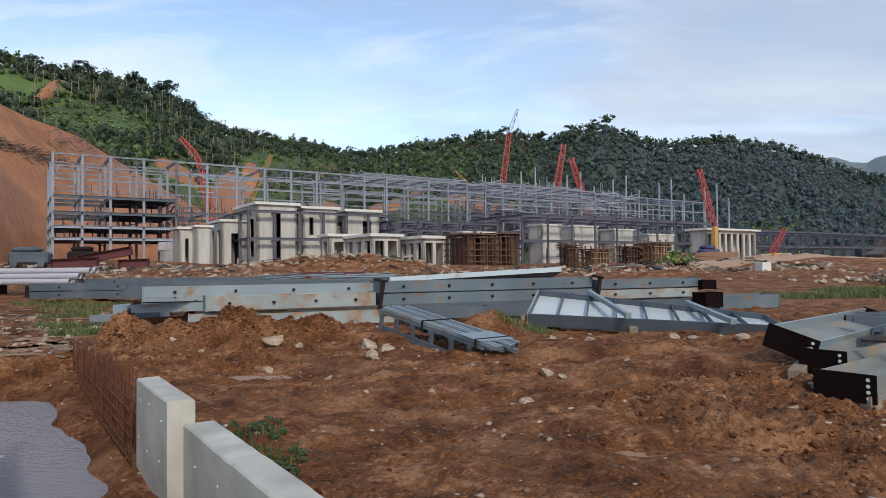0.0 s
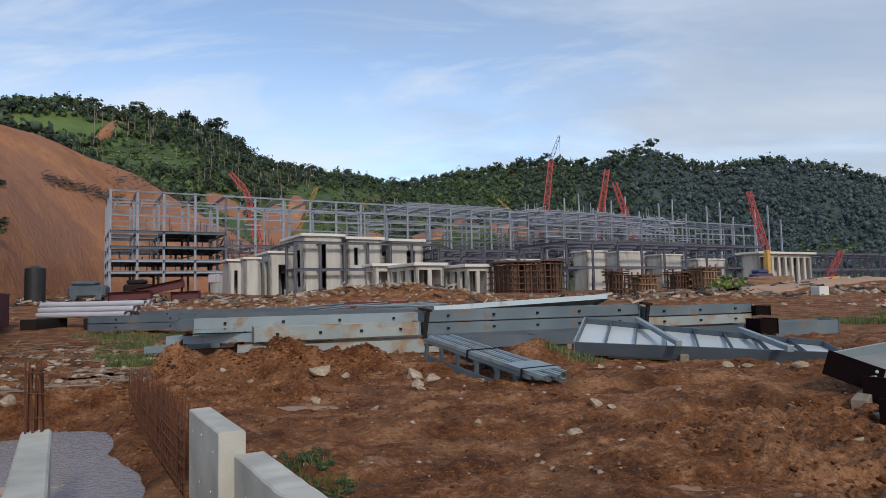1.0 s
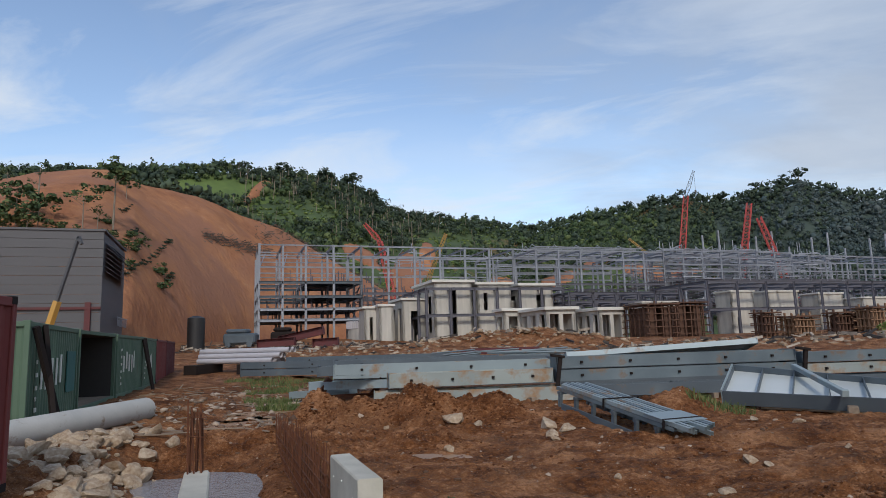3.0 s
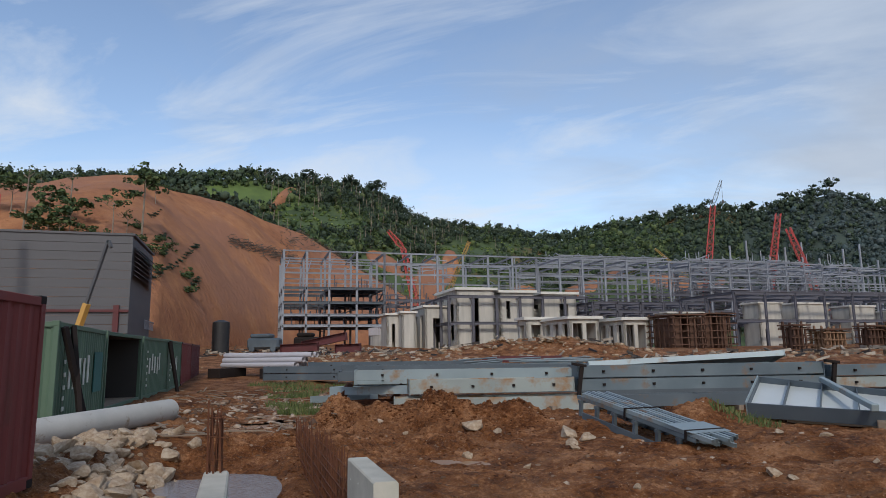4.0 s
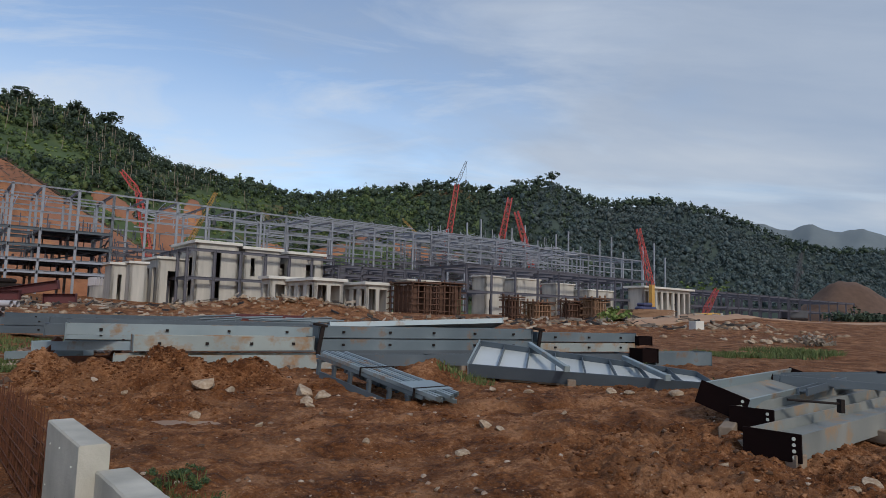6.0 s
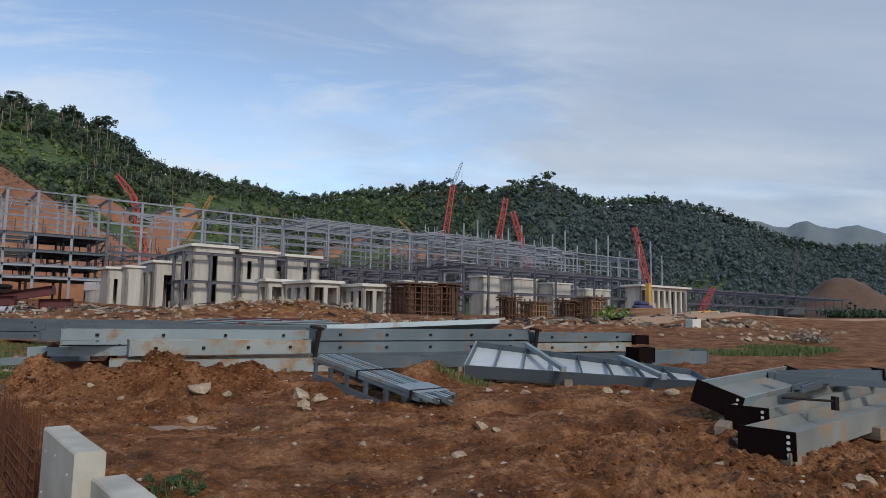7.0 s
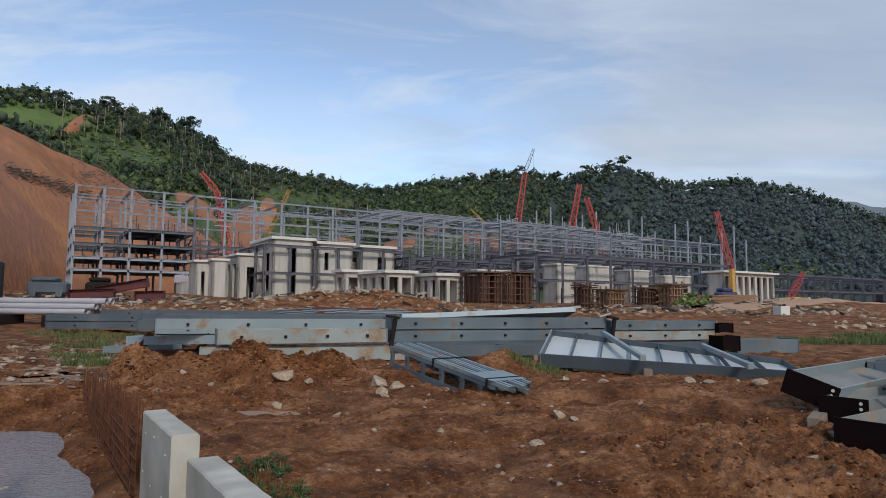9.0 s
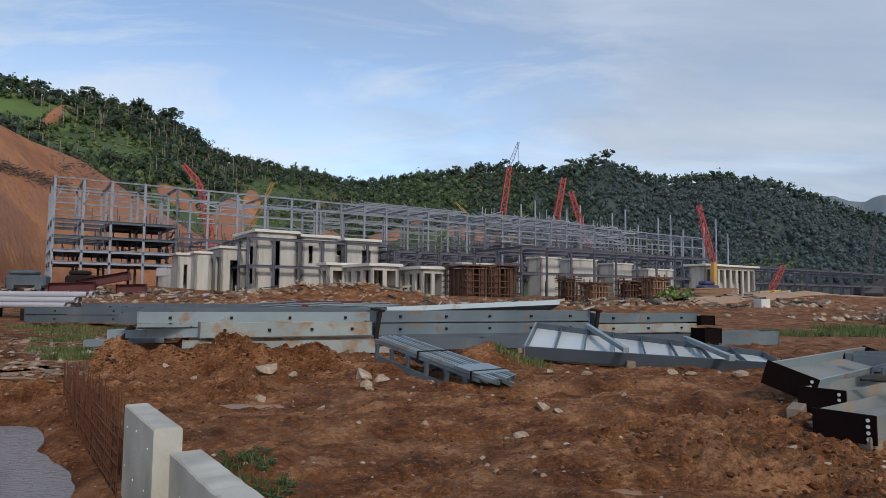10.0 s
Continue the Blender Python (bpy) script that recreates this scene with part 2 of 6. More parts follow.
M = {
    "earth": material("earth", [(0.30, (0.055, 0.022, 0.009)), (0.43, (0.13, 0.056, 0.023)), (0.56, (0.21, 0.098, 0.042)), (0.70, (0.30, 0.165, 0.085))], 2.6, 12, (0.6, 0.95), 0, 1.0, 9, relief=0.09),
    "cut_soil": material("cut_soil", [(0.34, (0.20, 0.09, 0.055)), (0.46, (0.32, 0.145, 0.078)), (0.56, (0.42, 0.20, 0.10)), (0.68, (0.46, 0.28, 0.18))], 0.22, 14, (0.8, 1.0), 0, 1.0, 0.9, streak=(1, 1, 0.6), spots=(0.03, 0.46, 0.58, (0.31, 0.155, 0.10)), relief=0.5, ragged=0.7, sheen=0.1),
    "concrete": material("concrete", [(0.35, (0.34, 0.33, 0.285)), (0.5, (0.47, 0.455, 0.395)), (0.65, (0.58, 0.56, 0.49))], 2.2, 8, (0.75, 0.95), 0, 0.25, 30, spots=(5.0, 0.66, 0.74, (0.28, 0.27, 0.24))),
    "precast": material("precast", [(0.3, (0.30, 0.30, 0.285)), (0.46, (0.46, 0.45, 0.415)), (0.7, (0.60, 0.58, 0.53))], 0.8, 10, (0.8, 0.95), 0, 0.15, 5, streak=(1.4, 1.4, 0.16), ragged=0.65),
    "precast_roof": material("precast_roof", [(0.3, (0.50, 0.50, 0.47)), (0.6, (0.68, 0.67, 0.62))], 0.4, 6, (0.8, 0.95), 0, 0.1, 5),
    # precast darkened for walls indoors: the rooms' shade is in the colour
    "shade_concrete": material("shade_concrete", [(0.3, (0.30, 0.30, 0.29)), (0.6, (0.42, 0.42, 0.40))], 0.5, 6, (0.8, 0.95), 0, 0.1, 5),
    "galv": material("galv", [(0.3, (0.085, 0.115, 0.140)), (0.5, (0.135, 0.175, 0.20)), (0.7, (0.205, 0.255, 0.28))], 0.8, 7, (0.38, 0.62), 0.25, 0.06, 20, spots=(1.6, 0.58, 0.70, (0.20, 0.125, 0.075))),
    "galv_pale": material("galv_pale", [(0.3, (0.19, 0.245, 0.27)), (0.55, (0.275, 0.335, 0.355)), (0.75, (0.36, 0.415, 0.43))], 0.7, 7, (0.4, 0.65), 0.2, 0.05, 20, spots=(1.3, 0.57, 0.70, (0.27, 0.18, 0.11))),
    "primer_blue": material("primer_blue", [(0.3, (0.060, 0.078, 0.098)), (0.55, (0.098, 0.125, 0.150)), (0.75, (0.155, 0.19, 0.215))], 0.7, 7, (0.4, 0.65), 0.2, 0.06, 18, spots=(1.5, 0.64, 0.76, (0.16, 0.11, 0.08))),
    "dark_steel": material("dark_steel", [(0.3, (0.010, 0.008, 0.008)), (0.7, (0.030, 0.022, 0.020))], 2.0, 6, (0.7, 0.95), 0.0, 0.1, 20, sheen=0.2),
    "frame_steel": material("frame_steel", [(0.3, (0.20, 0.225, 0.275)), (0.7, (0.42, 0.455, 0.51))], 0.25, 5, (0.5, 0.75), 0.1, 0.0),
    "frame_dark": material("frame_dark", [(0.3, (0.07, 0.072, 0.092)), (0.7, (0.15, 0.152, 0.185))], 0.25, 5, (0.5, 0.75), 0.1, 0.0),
    "rust": material("rust", [(0.3, (0.06, 0.022, 0.012)), (0.55, (0.14, 0.052, 0.025)), (0.75, (0.21, 0.09, 0.045))], 6.0, 7, (0.8, 1.0), 0.1, 0.4, 60),
    "form_rust": material("form_rust", [(0.3, (0.06, 0.03, 0.02)), (0.6, (0.135, 0.072, 0.048))], 0.9, 6, (0.8, 1.0), 0.0, 0.1, 5),
    "form_wood": material("form_wood", [(0.3, (0.17, 0.095, 0.055)), (0.7, (0.34, 0.21, 0.13))], 0.9, 6, (0.8, 1.0), 0.0, 0.1, 5),
    "wood": material("wood", [(0.3, (0.16, 0.12, 0.09)), (0.7, (0.34, 0.27, 0.20))], 3.0, 7, (0.8, 1.0), 0.0, 0.3, 25, streak=(0.2, 3, 3)),
    "rock": material("rock", [(0.3, (0.17, 0.105, 0.06)), (0.5, (0.30, 0.21, 0.135)), (0.7, (0.48, 0.39, 0.29))], 3.0, 8, (0.8, 1.0), 0, 0.6, 18, island=0.25),
    "pebble": material("pebble", [(0.3, (0.10, 0.055, 0.032)), (0.55, (0.22, 0.14, 0.092)), (0.80, (0.42, 0.34, 0.27))], 6.0, 5, (0.8, 1.0), 0, 0.3, 30, island=0.8),
    "clod": material("clod", [(0.3, (0.065, 0.023, 0.009)), (0.5, (0.16, 0.064, 0.026)), (0.75, (0.32, 0.165, 0.085))], 7.0, 9, (0.75, 1.0), 0, 0.6, 40, island=0.45, sheen=0.12),
    "leaf": material("leaf", [(0.25, (0.040, 0.072, 0.034)), (0.5, (0.066, 0.104, 0.044)), (0.75, (0.12, 0.155, 0.062))], 0.12, 5, (0.6, 0.9), 0, 0.0, island=0.55, sheen=0.2),
    # leaf_dark has a little blue distance haze in its colour
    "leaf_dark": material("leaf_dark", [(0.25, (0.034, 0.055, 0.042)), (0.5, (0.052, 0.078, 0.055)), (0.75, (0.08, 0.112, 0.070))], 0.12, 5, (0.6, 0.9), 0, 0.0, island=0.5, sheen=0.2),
    # lighter and bluer again: distance haze painted into the foliage
    "leaf_hazed": material("leaf_hazed", [(0.25, (0.060, 0.090, 0.094)), (0.5, (0.076, 0.108, 0.110)), (0.75, (0.098, 0.12, 0.12))], 0.12, 5, (0.7, 0.95), 0, 0.0, island=0.5, sheen=0.2),
    "leaf_light": material("leaf_light", [(0.25, (0.085, 0.14, 0.035)), (0.5, (0.13, 0.20, 0.048)), (0.75, (0.21, 0.26, 0.08))], 0.2, 5, (0.6, 0.9), 0, 0.0, island=0.5),
    "undergrowth": material("undergrowth", [(0.3, (0.036, 0.062, 0.028)), (0.5, (0.062, 0.098, 0.038)), (0.75, (0.11, 0.145, 0.055))], 0.10, 8, (0.8, 1.0), 0, 0.9, 0.7, spots=(0.02, 0.60, 0.68, (0.20, 0.11, 0.05))),
    "meadow": material("meadow", [(0.3, (0.06, 0.10, 0.025)), (0.5, (0.10, 0.155, 0.04)), (0.75, (0.16, 0.19, 0.07))], 0.15, 8, (0.8, 1.0), 0, 0.8, 1.0),
    "bark": material("bark", [(0.3, (0.15, 0.12, 0.09)), (0.7, (0.36, 0.31, 0.25))], 1.5, 6, (0.8, 1.0), 0, 0.4, 8),
    "grass": material("grass", [(0.3, (0.05, 0.085, 0.02)), (0.5, (0.09, 0.13, 0.035)), (0.75, (0.17, 0.18, 0.07))], 1.5, 5, (0.6, 0.9), 0, 0.0, island=0.5),
    "red_box": material("red_box", [(0.3, (0.12, 0.022, 0.02)), (0.55, (0.19, 0.036, 0.032)), (0.75, (0.24, 0.06, 0.05))], 1.2, 7, (0.55, 0.8), 0, 0.1, 12, streak=(1, 1, 0.25), spots=(1.6, 0.62, 0.75, (0.09, 0.035, 0.025))),
    "green_box": material("green_box", [(0.3, (0.055, 0.10, 0.07)), (0.55, (0.10, 0.165, 0.11)), (0.75, (0.18, 0.25, 0.165))], 1.2, 7, (0.55, 0.8), 0, 0.1, 12, streak=(1, 1, 0.25), spots=(1.8, 0.62, 0.75, (0.11, 0.07, 0.045))),
    "maroon": material("maroon", [(0.3, (0.07, 0.016, 0.02)), (0.75, (0.14, 0.034, 0.036))], 1.2, 7, (0.55, 0.8), 0, 0.1, 12),
    # near-black colour for the shade inside the open container
    "inside_shade": material("inside_shade", [(0.3, (0.03, 0.028, 0.026)), (0.75, (0.06, 0.055, 0.05))], 1.2, 5, (0.8, 1.0)),
    "lettering": material("lettering", [(0.3, (0.55, 0.58, 0.52)), (0.7, (0.72, 0.73, 0.68))], 3.0, 5, (0.6, 0.8)),
    "teal": material("teal", [(0.3, (0.02, 0.10, 0.095)), (0.7, (0.04, 0.16, 0.145))], 2.0, 5, (0.6, 0.8)),
    "pipe_grey": material("pipe_grey", [(0.3, (0.36, 0.36, 0.34)), (0.7, (0.52, 0.51, 0.48))], 1.5, 7, (0.6, 0.85), 0, 0.2, 14, spots=(2.5, 0.62, 0.74, (0.25, 0.19, 0.13))),
    "pipe_pale": material("pipe_pale", [(0.3, (0.34, 0.33, 0.36)), (0.7, (0.50, 0.49, 0.52))], 0.6, 6, (0.5, 0.75)),
    "cladding": material("cladding", [(0.3, (0.075, 0.078, 0.088)), (0.7, (0.125, 0.128, 0.14))], 0.3, 5, (0.5, 0.7), 0.1, 0.05, 4, streak=(0.3, 0.3, 2)),
    "crane_red": material("crane_red", [(0.3, (0.40, 0.045, 0.045)), (0.7, (0.56, 0.09, 0.08))], 0.4, 4, (0.5, 0.7)),
    "crane_yellow": material("crane_yellow", [(0.3, (0.48, 0.27, 0.06)), (0.7, (0.60, 0.36, 0.10))], 0.4, 4, (0.5, 0.7)),
    "crane_dark": material("crane_dark", [(0.3, (0.05, 0.055, 0.065)), (0.7, (0.10, 0.105, 0.115))], 0.4, 4, (0.5, 0.7)),
    "black_tank": material("black_tank", [(0.3, (0.012, 0.012, 0.014)), (0.7, (0.03, 0.03, 0.032))], 0.8, 4, (0.4, 0.6)),
    "debris": material("debris", [(0.2, (0.03, 0.028, 0.03)), (0.45, (0.10, 0.08, 0.065)), (0.62, (0.22, 0.18, 0.14)), (0.85, (0.42, 0.37, 0.31))], 2.0, 4, (0.7, 0.95), 0, 0.2, 10, island=0.9),
    "tarp": material("tarp", [(0.3, (0.03, 0.035, 0.09)), (0.7, (0.07, 0.08, 0.16))], 2.0, 4, (0.4, 0.7)),
}


def water_material(name, tint, rough, bump):
    m = bpy.data.materials.new(name)
    m.use_nodes = True
    nd, lk = m.node_tree.nodes, m.node_tree.links
    b = nd["Principled BSDF"]
    b.inputs["Base Color"].default_value = (*tint, 1)
    b.inputs["Roughness"].default_value = rough
    b.inputs["IOR"].default_value = 1.33
    tc, mp, n, bp = nd.new("ShaderNodeTexCoord"), nd.new("ShaderNodeMapping"), nd.new("ShaderNodeTexNoise"), nd.new("ShaderNodeBump")
    mp.inputs["Rotation"].default_value, mp.inputs["Scale"].default_value = (0, 0, radians(20)), (1.3, 2.4, 1)
    n.inputs["Scale"].default_value, n.inputs["Detail"].default_value = 9.0, 5.0
    bp.inputs["Strength"].default_value, bp.inputs["Distance"].default_value = bump, 0.02
    lk.new(tc.outputs["Object"], mp.inputs[0]), lk.new(mp.outputs[0], n.inputs[0]), lk.new(n.outputs[0], bp.inputs["Height"]), lk.new(bp.outputs[0], b.inputs["Normal"])
    return m


def soil_material():
    """Compacted tan tracks and darker crumbly earth, with grit."""
    m = material("soil", [(0.415, (0.072, 0.026, 0.010)), (0.47, (0.150, 0.058, 0.021)), (0.52, (0.215, 0.090, 0.036)), (0.585, (0.385, 0.195, 0.098))], 9.0, 14, (0.6, 0.95), 0, 1.0, 22, relief=0.07, ragged=0.78, sheen=0.12)
    nd, lk = m.node_tree.nodes, m.node_tree.links
    bsdf = nd["Principled BSDF"]
    src = bsdf.inputs["Base Color"].links[0].from_socket
    tc = nd.new("ShaderNodeTexCoord")

    def nz(scale, det, ro, lo, hi):
        n, r = nd.new("ShaderNodeTexNoise"), nd.new("ShaderNodeValToRGB")
        n.inputs["Scale"].default_value, n.inputs["Detail"].default_value, n.inputs["Roughness"].default_value = scale, det, ro
        r.color_ramp.elements[0].position, r.color_ramp.elements[1].position = lo, hi
        lk.new(tc.outputs["Object"], n.inputs[0]), lk.new(n.outputs[0], r.inputs[0])
        return r.outputs[0]

    def mix(fac, a, colour, mode="MIX", amount=1.0):
        x = nd.new("ShaderNodeMix")
        x.data_type, x.blend_type = "RGBA", mode
        k = nd.new("ShaderNodeMath")
        k.operation = "MULTIPLY"
        k.inputs[1].default_value = amount
        lk.new(fac, k.inputs[0]), lk.new(k.outputs[0], x.inputs[0]), lk.new(a, x.inputs[6])
        x.inputs[7].default_value = (*colour, 1)
        return x.outputs[2]

    col = mix(nz(0.45, 9, 0.65, 0.50, 0.64), src, (0.33, 0.175, 0.092), "MIX", 0.42)
    col = mix(nz(1.5, 10, 0.72, 0.50, 0.60), col, (0.62, 0.52, 0.45), "MULTIPLY", 0.18)
    col = mix(nz(30, 5, 0.75, 0.58, 0.68), col, (0.52, 0.37, 0.26), "MIX", 0.55)
    col = mix(nz(23, 6, 0.8, 0.54, 0.62), col, (0.46, 0.33, 0.25), "MULTIPLY", 0.6)
    lk.new(col, bsdf.inputs["Base Color"])
    return m


M["soil"] = soil_material()
M["sheet_blue"] = material("sheet_blue", [(0.3, (0.26, 0.33, 0.37)), (0.55, (0.35, 0.43, 0.47)), (0.75, (0.44, 0.51, 0.54))], 0.6, 8, (0.4, 0.65), 0.15, 0.05, 20, spots=(1.2, 0.60, 0.72, (0.30, 0.22, 0.15)))
M["galv_stained"] = material("galv_stained", [(0.3, (0.20, 0.235, 0.235)), (0.52, (0.31, 0.35, 0.34)), (0.75, (0.41, 0.44, 0.415))], 0.9, 9, (0.45, 0.7), 0.1, 0.06, 20, streak=(0.6, 0.6, 1.8), spots=(1.3, 0.49, 0.60, (0.30, 0.185, 0.10)))
M["deadwood"] = material("deadwood", [(0.3, (0.075, 0.055, 0.045)), (0.7, (0.20, 0.155, 0.125))], 0.8, 6, (0.8, 1.0), 0, 0.3, 8)
M["dusty_steel"] = material("dusty_steel", [(0.3, (0.13, 0.145, 0.145)), (0.5, (0.21, 0.225, 0.215)), (0.72, (0.33, 0.325, 0.295))], 1.1, 9, (0.5, 0.8), 0.1, 0.08, 25, spots=(1.9, 0.55, 0.68, (0.30, 0.215, 0.14)))
# steel paled so the sky's brightness on the web is in its colour; rust spots
M["web_skylit"] = material("web_skylit", [(0.3, (0.50, 0.54, 0.54)), (0.55, (0.64, 0.68, 0.67)), (0.75, (0.72, 0.75, 0.73))], 0.7, 7, (0.3, 0.5), 0.3, 0.05, 20, spots=(1.3, 0.66, 0.78, (0.36, 0.26, 0.18)))
# hill ground darkened in colour for the shade of the east slope
M["shaded_floor"] = material("shaded_floor", [(0.3, (0.030, 0.050, 0.044)), (0.7, (0.06, 0.085, 0.070))], 0.15, 8, (0.9, 1.0), 0, 0.8, 0.8)
M["mound_soil"] = material("mound_soil", [(0.3, (0.075, 0.045, 0.032)), (0.7, (0.15, 0.095, 0.068))], 0.5, 8, (0.9, 1.0), 0, 0.6, 2)
M["road_soil"] = material("road_soil", [(0.3, (0.30, 0.175, 0.105)), (0.7, (0.44, 0.29, 0.19))], 0.5, 9, (0.85, 1.0), 0, 0.4, 2)
# wooded ridge with the blue-grey of distant haze mixed into its colour
M["hazed_wood"] = material("hazed_wood", [(0.3, (0.11, 0.145, 0.17)), (0.7, (0.17, 0.205, 0.22))], 0.02, 6, (0.9, 1.0), 0, 0.6, 0.06)
M["end_dark"] = material("end_dark", [(0.3, (0.006, 0.003, 0.003)), (0.7, (0.013, 0.006, 0.006))], 2.0, 6, (0.8, 0.95), sheen=0.1)
M["water"] = water_material("water", (0.26, 0.245, 0.25), 0.10, 0.7)
M["mud_water"] = water_material("mud_water", (0.30, 0.165, 0.08), 0.3, 0.1)


# ---- mesh helpers ----
def mesh_of(name, verts, faces, mat, smooth=False):
    me = bpy.data.meshes.new(name)
    me.from_pydata([tuple(v) for v in verts], [], [tuple(f) for f in faces])
    me.materials.append(mat)
    if smooth:
        me.shade_smooth()
    me.update()
    return me


def mesh_np(name, verts, quads, mat, smooth=False):
    """A mesh from arrays; every face has as many corners as quads has columns."""
    verts, quads = np.asarray(verts, np.float32), np.asarray(quads, np.int32)
    me = bpy.data.meshes.new(name)
    me.vertices.add(len(verts))
    me.vertices.foreach_set("co", verts.ravel())
    k = quads.shape[1]
    me.loops.add(quads.size)
    me.loops.foreach_set("vertex_index", quads.ravel())
    me.polygons.add(len(quads))
    me.polygons.foreach_set("loop_start", np.arange(0, quads.size, k, dtype=np.int32))
    me.materials.append(mat)
    me.update(calc_edges=True)
    if smooth:
        me.shade_smooth()
    return me


class Shape:
    """Collects boxes, bars and tubes into one mesh."""

    def __init__(self):
        self.v, self.f = [], []

    def add(self, verts, faces):
        n = len(self.v)
        self.v += [Vector(v) for v in verts]
        self.f += [[n + i for i in f] for f in faces]
        return self

    def box(self, x0, y0, z0, x1, y1, z1, c=0.0):
        if c:
            bm = bmesh.new()
            bmesh.ops.create_cube(bm, size=1)
            for v in bm.verts:
                v.co = Vector(((x0 + x1) / 2 + v.co.x * (x1 - x0), (y0 + y1) / 2 + v.co.y * (y1 - y0), (z0 + z1) / 2 + v.co.z * (z1 - z0)))
            bmesh.ops.bevel(bm, geom=bm.edges[:], offset=c, segments=1, affect="EDGES")
            bm.verts.index_update()
            self.add([v.co for v in bm.verts], [[v.index for v in f.verts] for f in bm.faces])
            bm.free()
            return self
        v = [(x, y, z) for x in (x0, x1) for y in (y0, y1) for z in (z0, z1)]
        return self.add(v, [(0, 1, 3, 2), (4, 6, 7, 5), (0, 4, 5, 1), (2, 3, 7, 6), (0, 2, 6, 4), (1, 5, 7, 3)])

    def bar(self, p, q, w, h=None):
        m = along(p, q)
        length = (Vector(q) - Vector(p)).length
        h = h or w
        v = [m @ Vector((x, y, z)) for x in (0, length) for y in (-w / 2, w / 2) for z in (-h / 2, h / 2)]
        return self.add(v, [(0, 1, 3, 2), (4, 6, 7, 5), (0, 4, 5, 1), (2, 3, 7, 6), (0, 2, 6, 4), (1, 5, 7, 3)])

    def tube(self, p, q, r0, r1=None, n=12, wall=0.0, caps=True):
        r1 = r0 if r1 is None else r1
        m = along(p, q)
        length = (Vector(q) - Vector(p)).length
        ring = lambda x, r: [m @ Vector((x, r * math.cos(2 * math.pi * k / n), r * math.sin(2 * math.pi * k / n))) for k in range(n)]
        v = ring(0, r0) + ring(length, r1)
        f = [(k, (k + 1) % n, n + (k + 1) % n, n + k) for k in range(n)]
        if wall:
            v += ring(0, r0 - wall) + ring(length, r1 - wall)
            for k in range(n):
                j = (k + 1) % n
                f += [(2 * n + j, 2 * n + k, 3 * n + k, 3 * n + j), (k, 2 * n + k, 2 * n + j, j), (n + j, 3 * n + j, 3 * n + k, n + k)]
        elif caps:
            f += [tuple(range(n))[::-1], tuple(range(n, 2 * n))]
        return self.add(v, f)

    def mesh(self, name, mat, smooth=False):
        return mesh_of(name, self.v, self.f, mat, smooth)


def along(p, q, roll=0.0):
    """The pose whose x axis runs from p to q and whose z axis points up as far as it can."""
    p, q = Vector(p), Vector(q)
    x = (q - p).normalized()
    ref = Vector((0, 0, 1)) if abs(x.z) < 0.95 else Vector((0, 1, 0))
    y = ref.cross(x).normalized()
    z = x.cross(y)
    m = Matrix((x, y, z)).transposed().to_4x4()
    m.translation = p
    return m @ pose(0, 0, 0, roll, 0, 0)


def thing(name, label, category, m=None, group="", kind=""):
    ob = new(name)
    ob.empty_display_size = 0.2
    ob.matrix_world = m or Matrix()
    return tagged(ob, label, category, group, kind)


def part(name, shape, mat, parent, m=None, label="", smooth=False):
    me = shape.mesh(name, mat, smooth) if isinstance(shape, Shape) else shape
    ob = new(name, me)
    ob.parent = parent
    if m is not None:
        ob.matrix_basis = m
    return tagged(ob, label)


def single(name, shape, mat, label, category, m=None, group="", kind="", smooth=False):
    me = shape.mesh(name, mat, smooth) if isinstance(shape, Shape) else shape
    ob = new(name, me)
    if m is not None:
        ob.matrix_world = m
    return tagged(ob, label, category, group, kind)


# ---- ground ----
def axis(lo, hi, fine, far, grow):
    mid = np.arange(lo, hi + fine / 2, fine)
    step, out = fine, []
    x = hi
    while x < far:
        step *= grow
        x += step
        out.append(x)
    left, step, x = [], fine, lo
    while x > -far:
        step *= grow
        x -= step
        left.append(x)
    return np.array(left[::-1] + list(mid) + out)


gx, gy = axis(-9.5, 9.0, 0.033, 4000, 1.05), axis(3.8, 17.5, 0.035, 4000, 1.05)
XX, YY = np.meshgrid(gx, gy)
ZZ = gz(XX, YY)
nx, ny = len(gx), len(gy)
idx = np.arange(nx * ny).reshape(ny, nx)
quads = np.stack([idx[:-1, :-1], idx[:-1, 1:], idx[1:, 1:], idx[1:, :-1]], -1).reshape(-1, 4)
ground = new("ground", mesh_np("ground", np.stack([XX, YY, ZZ], -1).reshape(-1, 3), quads, M["soil"], True))
tagged(ground, "rough reddish-brown muddy earth with ruts and clods", "ground", kind="structure")

# water standing in the drain and in puddles
w = Shape()
c = [drain(s, q) for s, q in ((3.0, -2.3), (3.0, 1.3), (15.4, 1.3), (15.4, -2.3))]
w.add([(x, y, -0.60) for x, y in c], [(0, 1, 2, 3)])
single("water", w, M["water"], "shallow rippled water standing in a concrete drain", "water", kind="structure")
for px_, py_, rx, ry in PUDDLES:
    p = Shape()
    n = 28
    p.add([(px_ + 1.75 * rx * math.cos(a), py_ + 2.0 * ry * math.sin(a), -0.118) for a in [2 * math.pi * k / n for k in range(n)]], [tuple(range(n))])
    single("puddle", p, M["mud_water"], "muddy brown rain puddle in the earth", "puddle", group="puddles", kind="structure")


def road_fn(v, u):
    x, y = 26 + 150 * u, 70 + 62 * u + v
    return x, y, gz(x, y) + 0.22 - 0.5 * (np.abs(v) / 6.0) ** 4


# ---- hills ----
def rise(az, table_a, table_e):
    return np.interp(az, table_a, table_e)


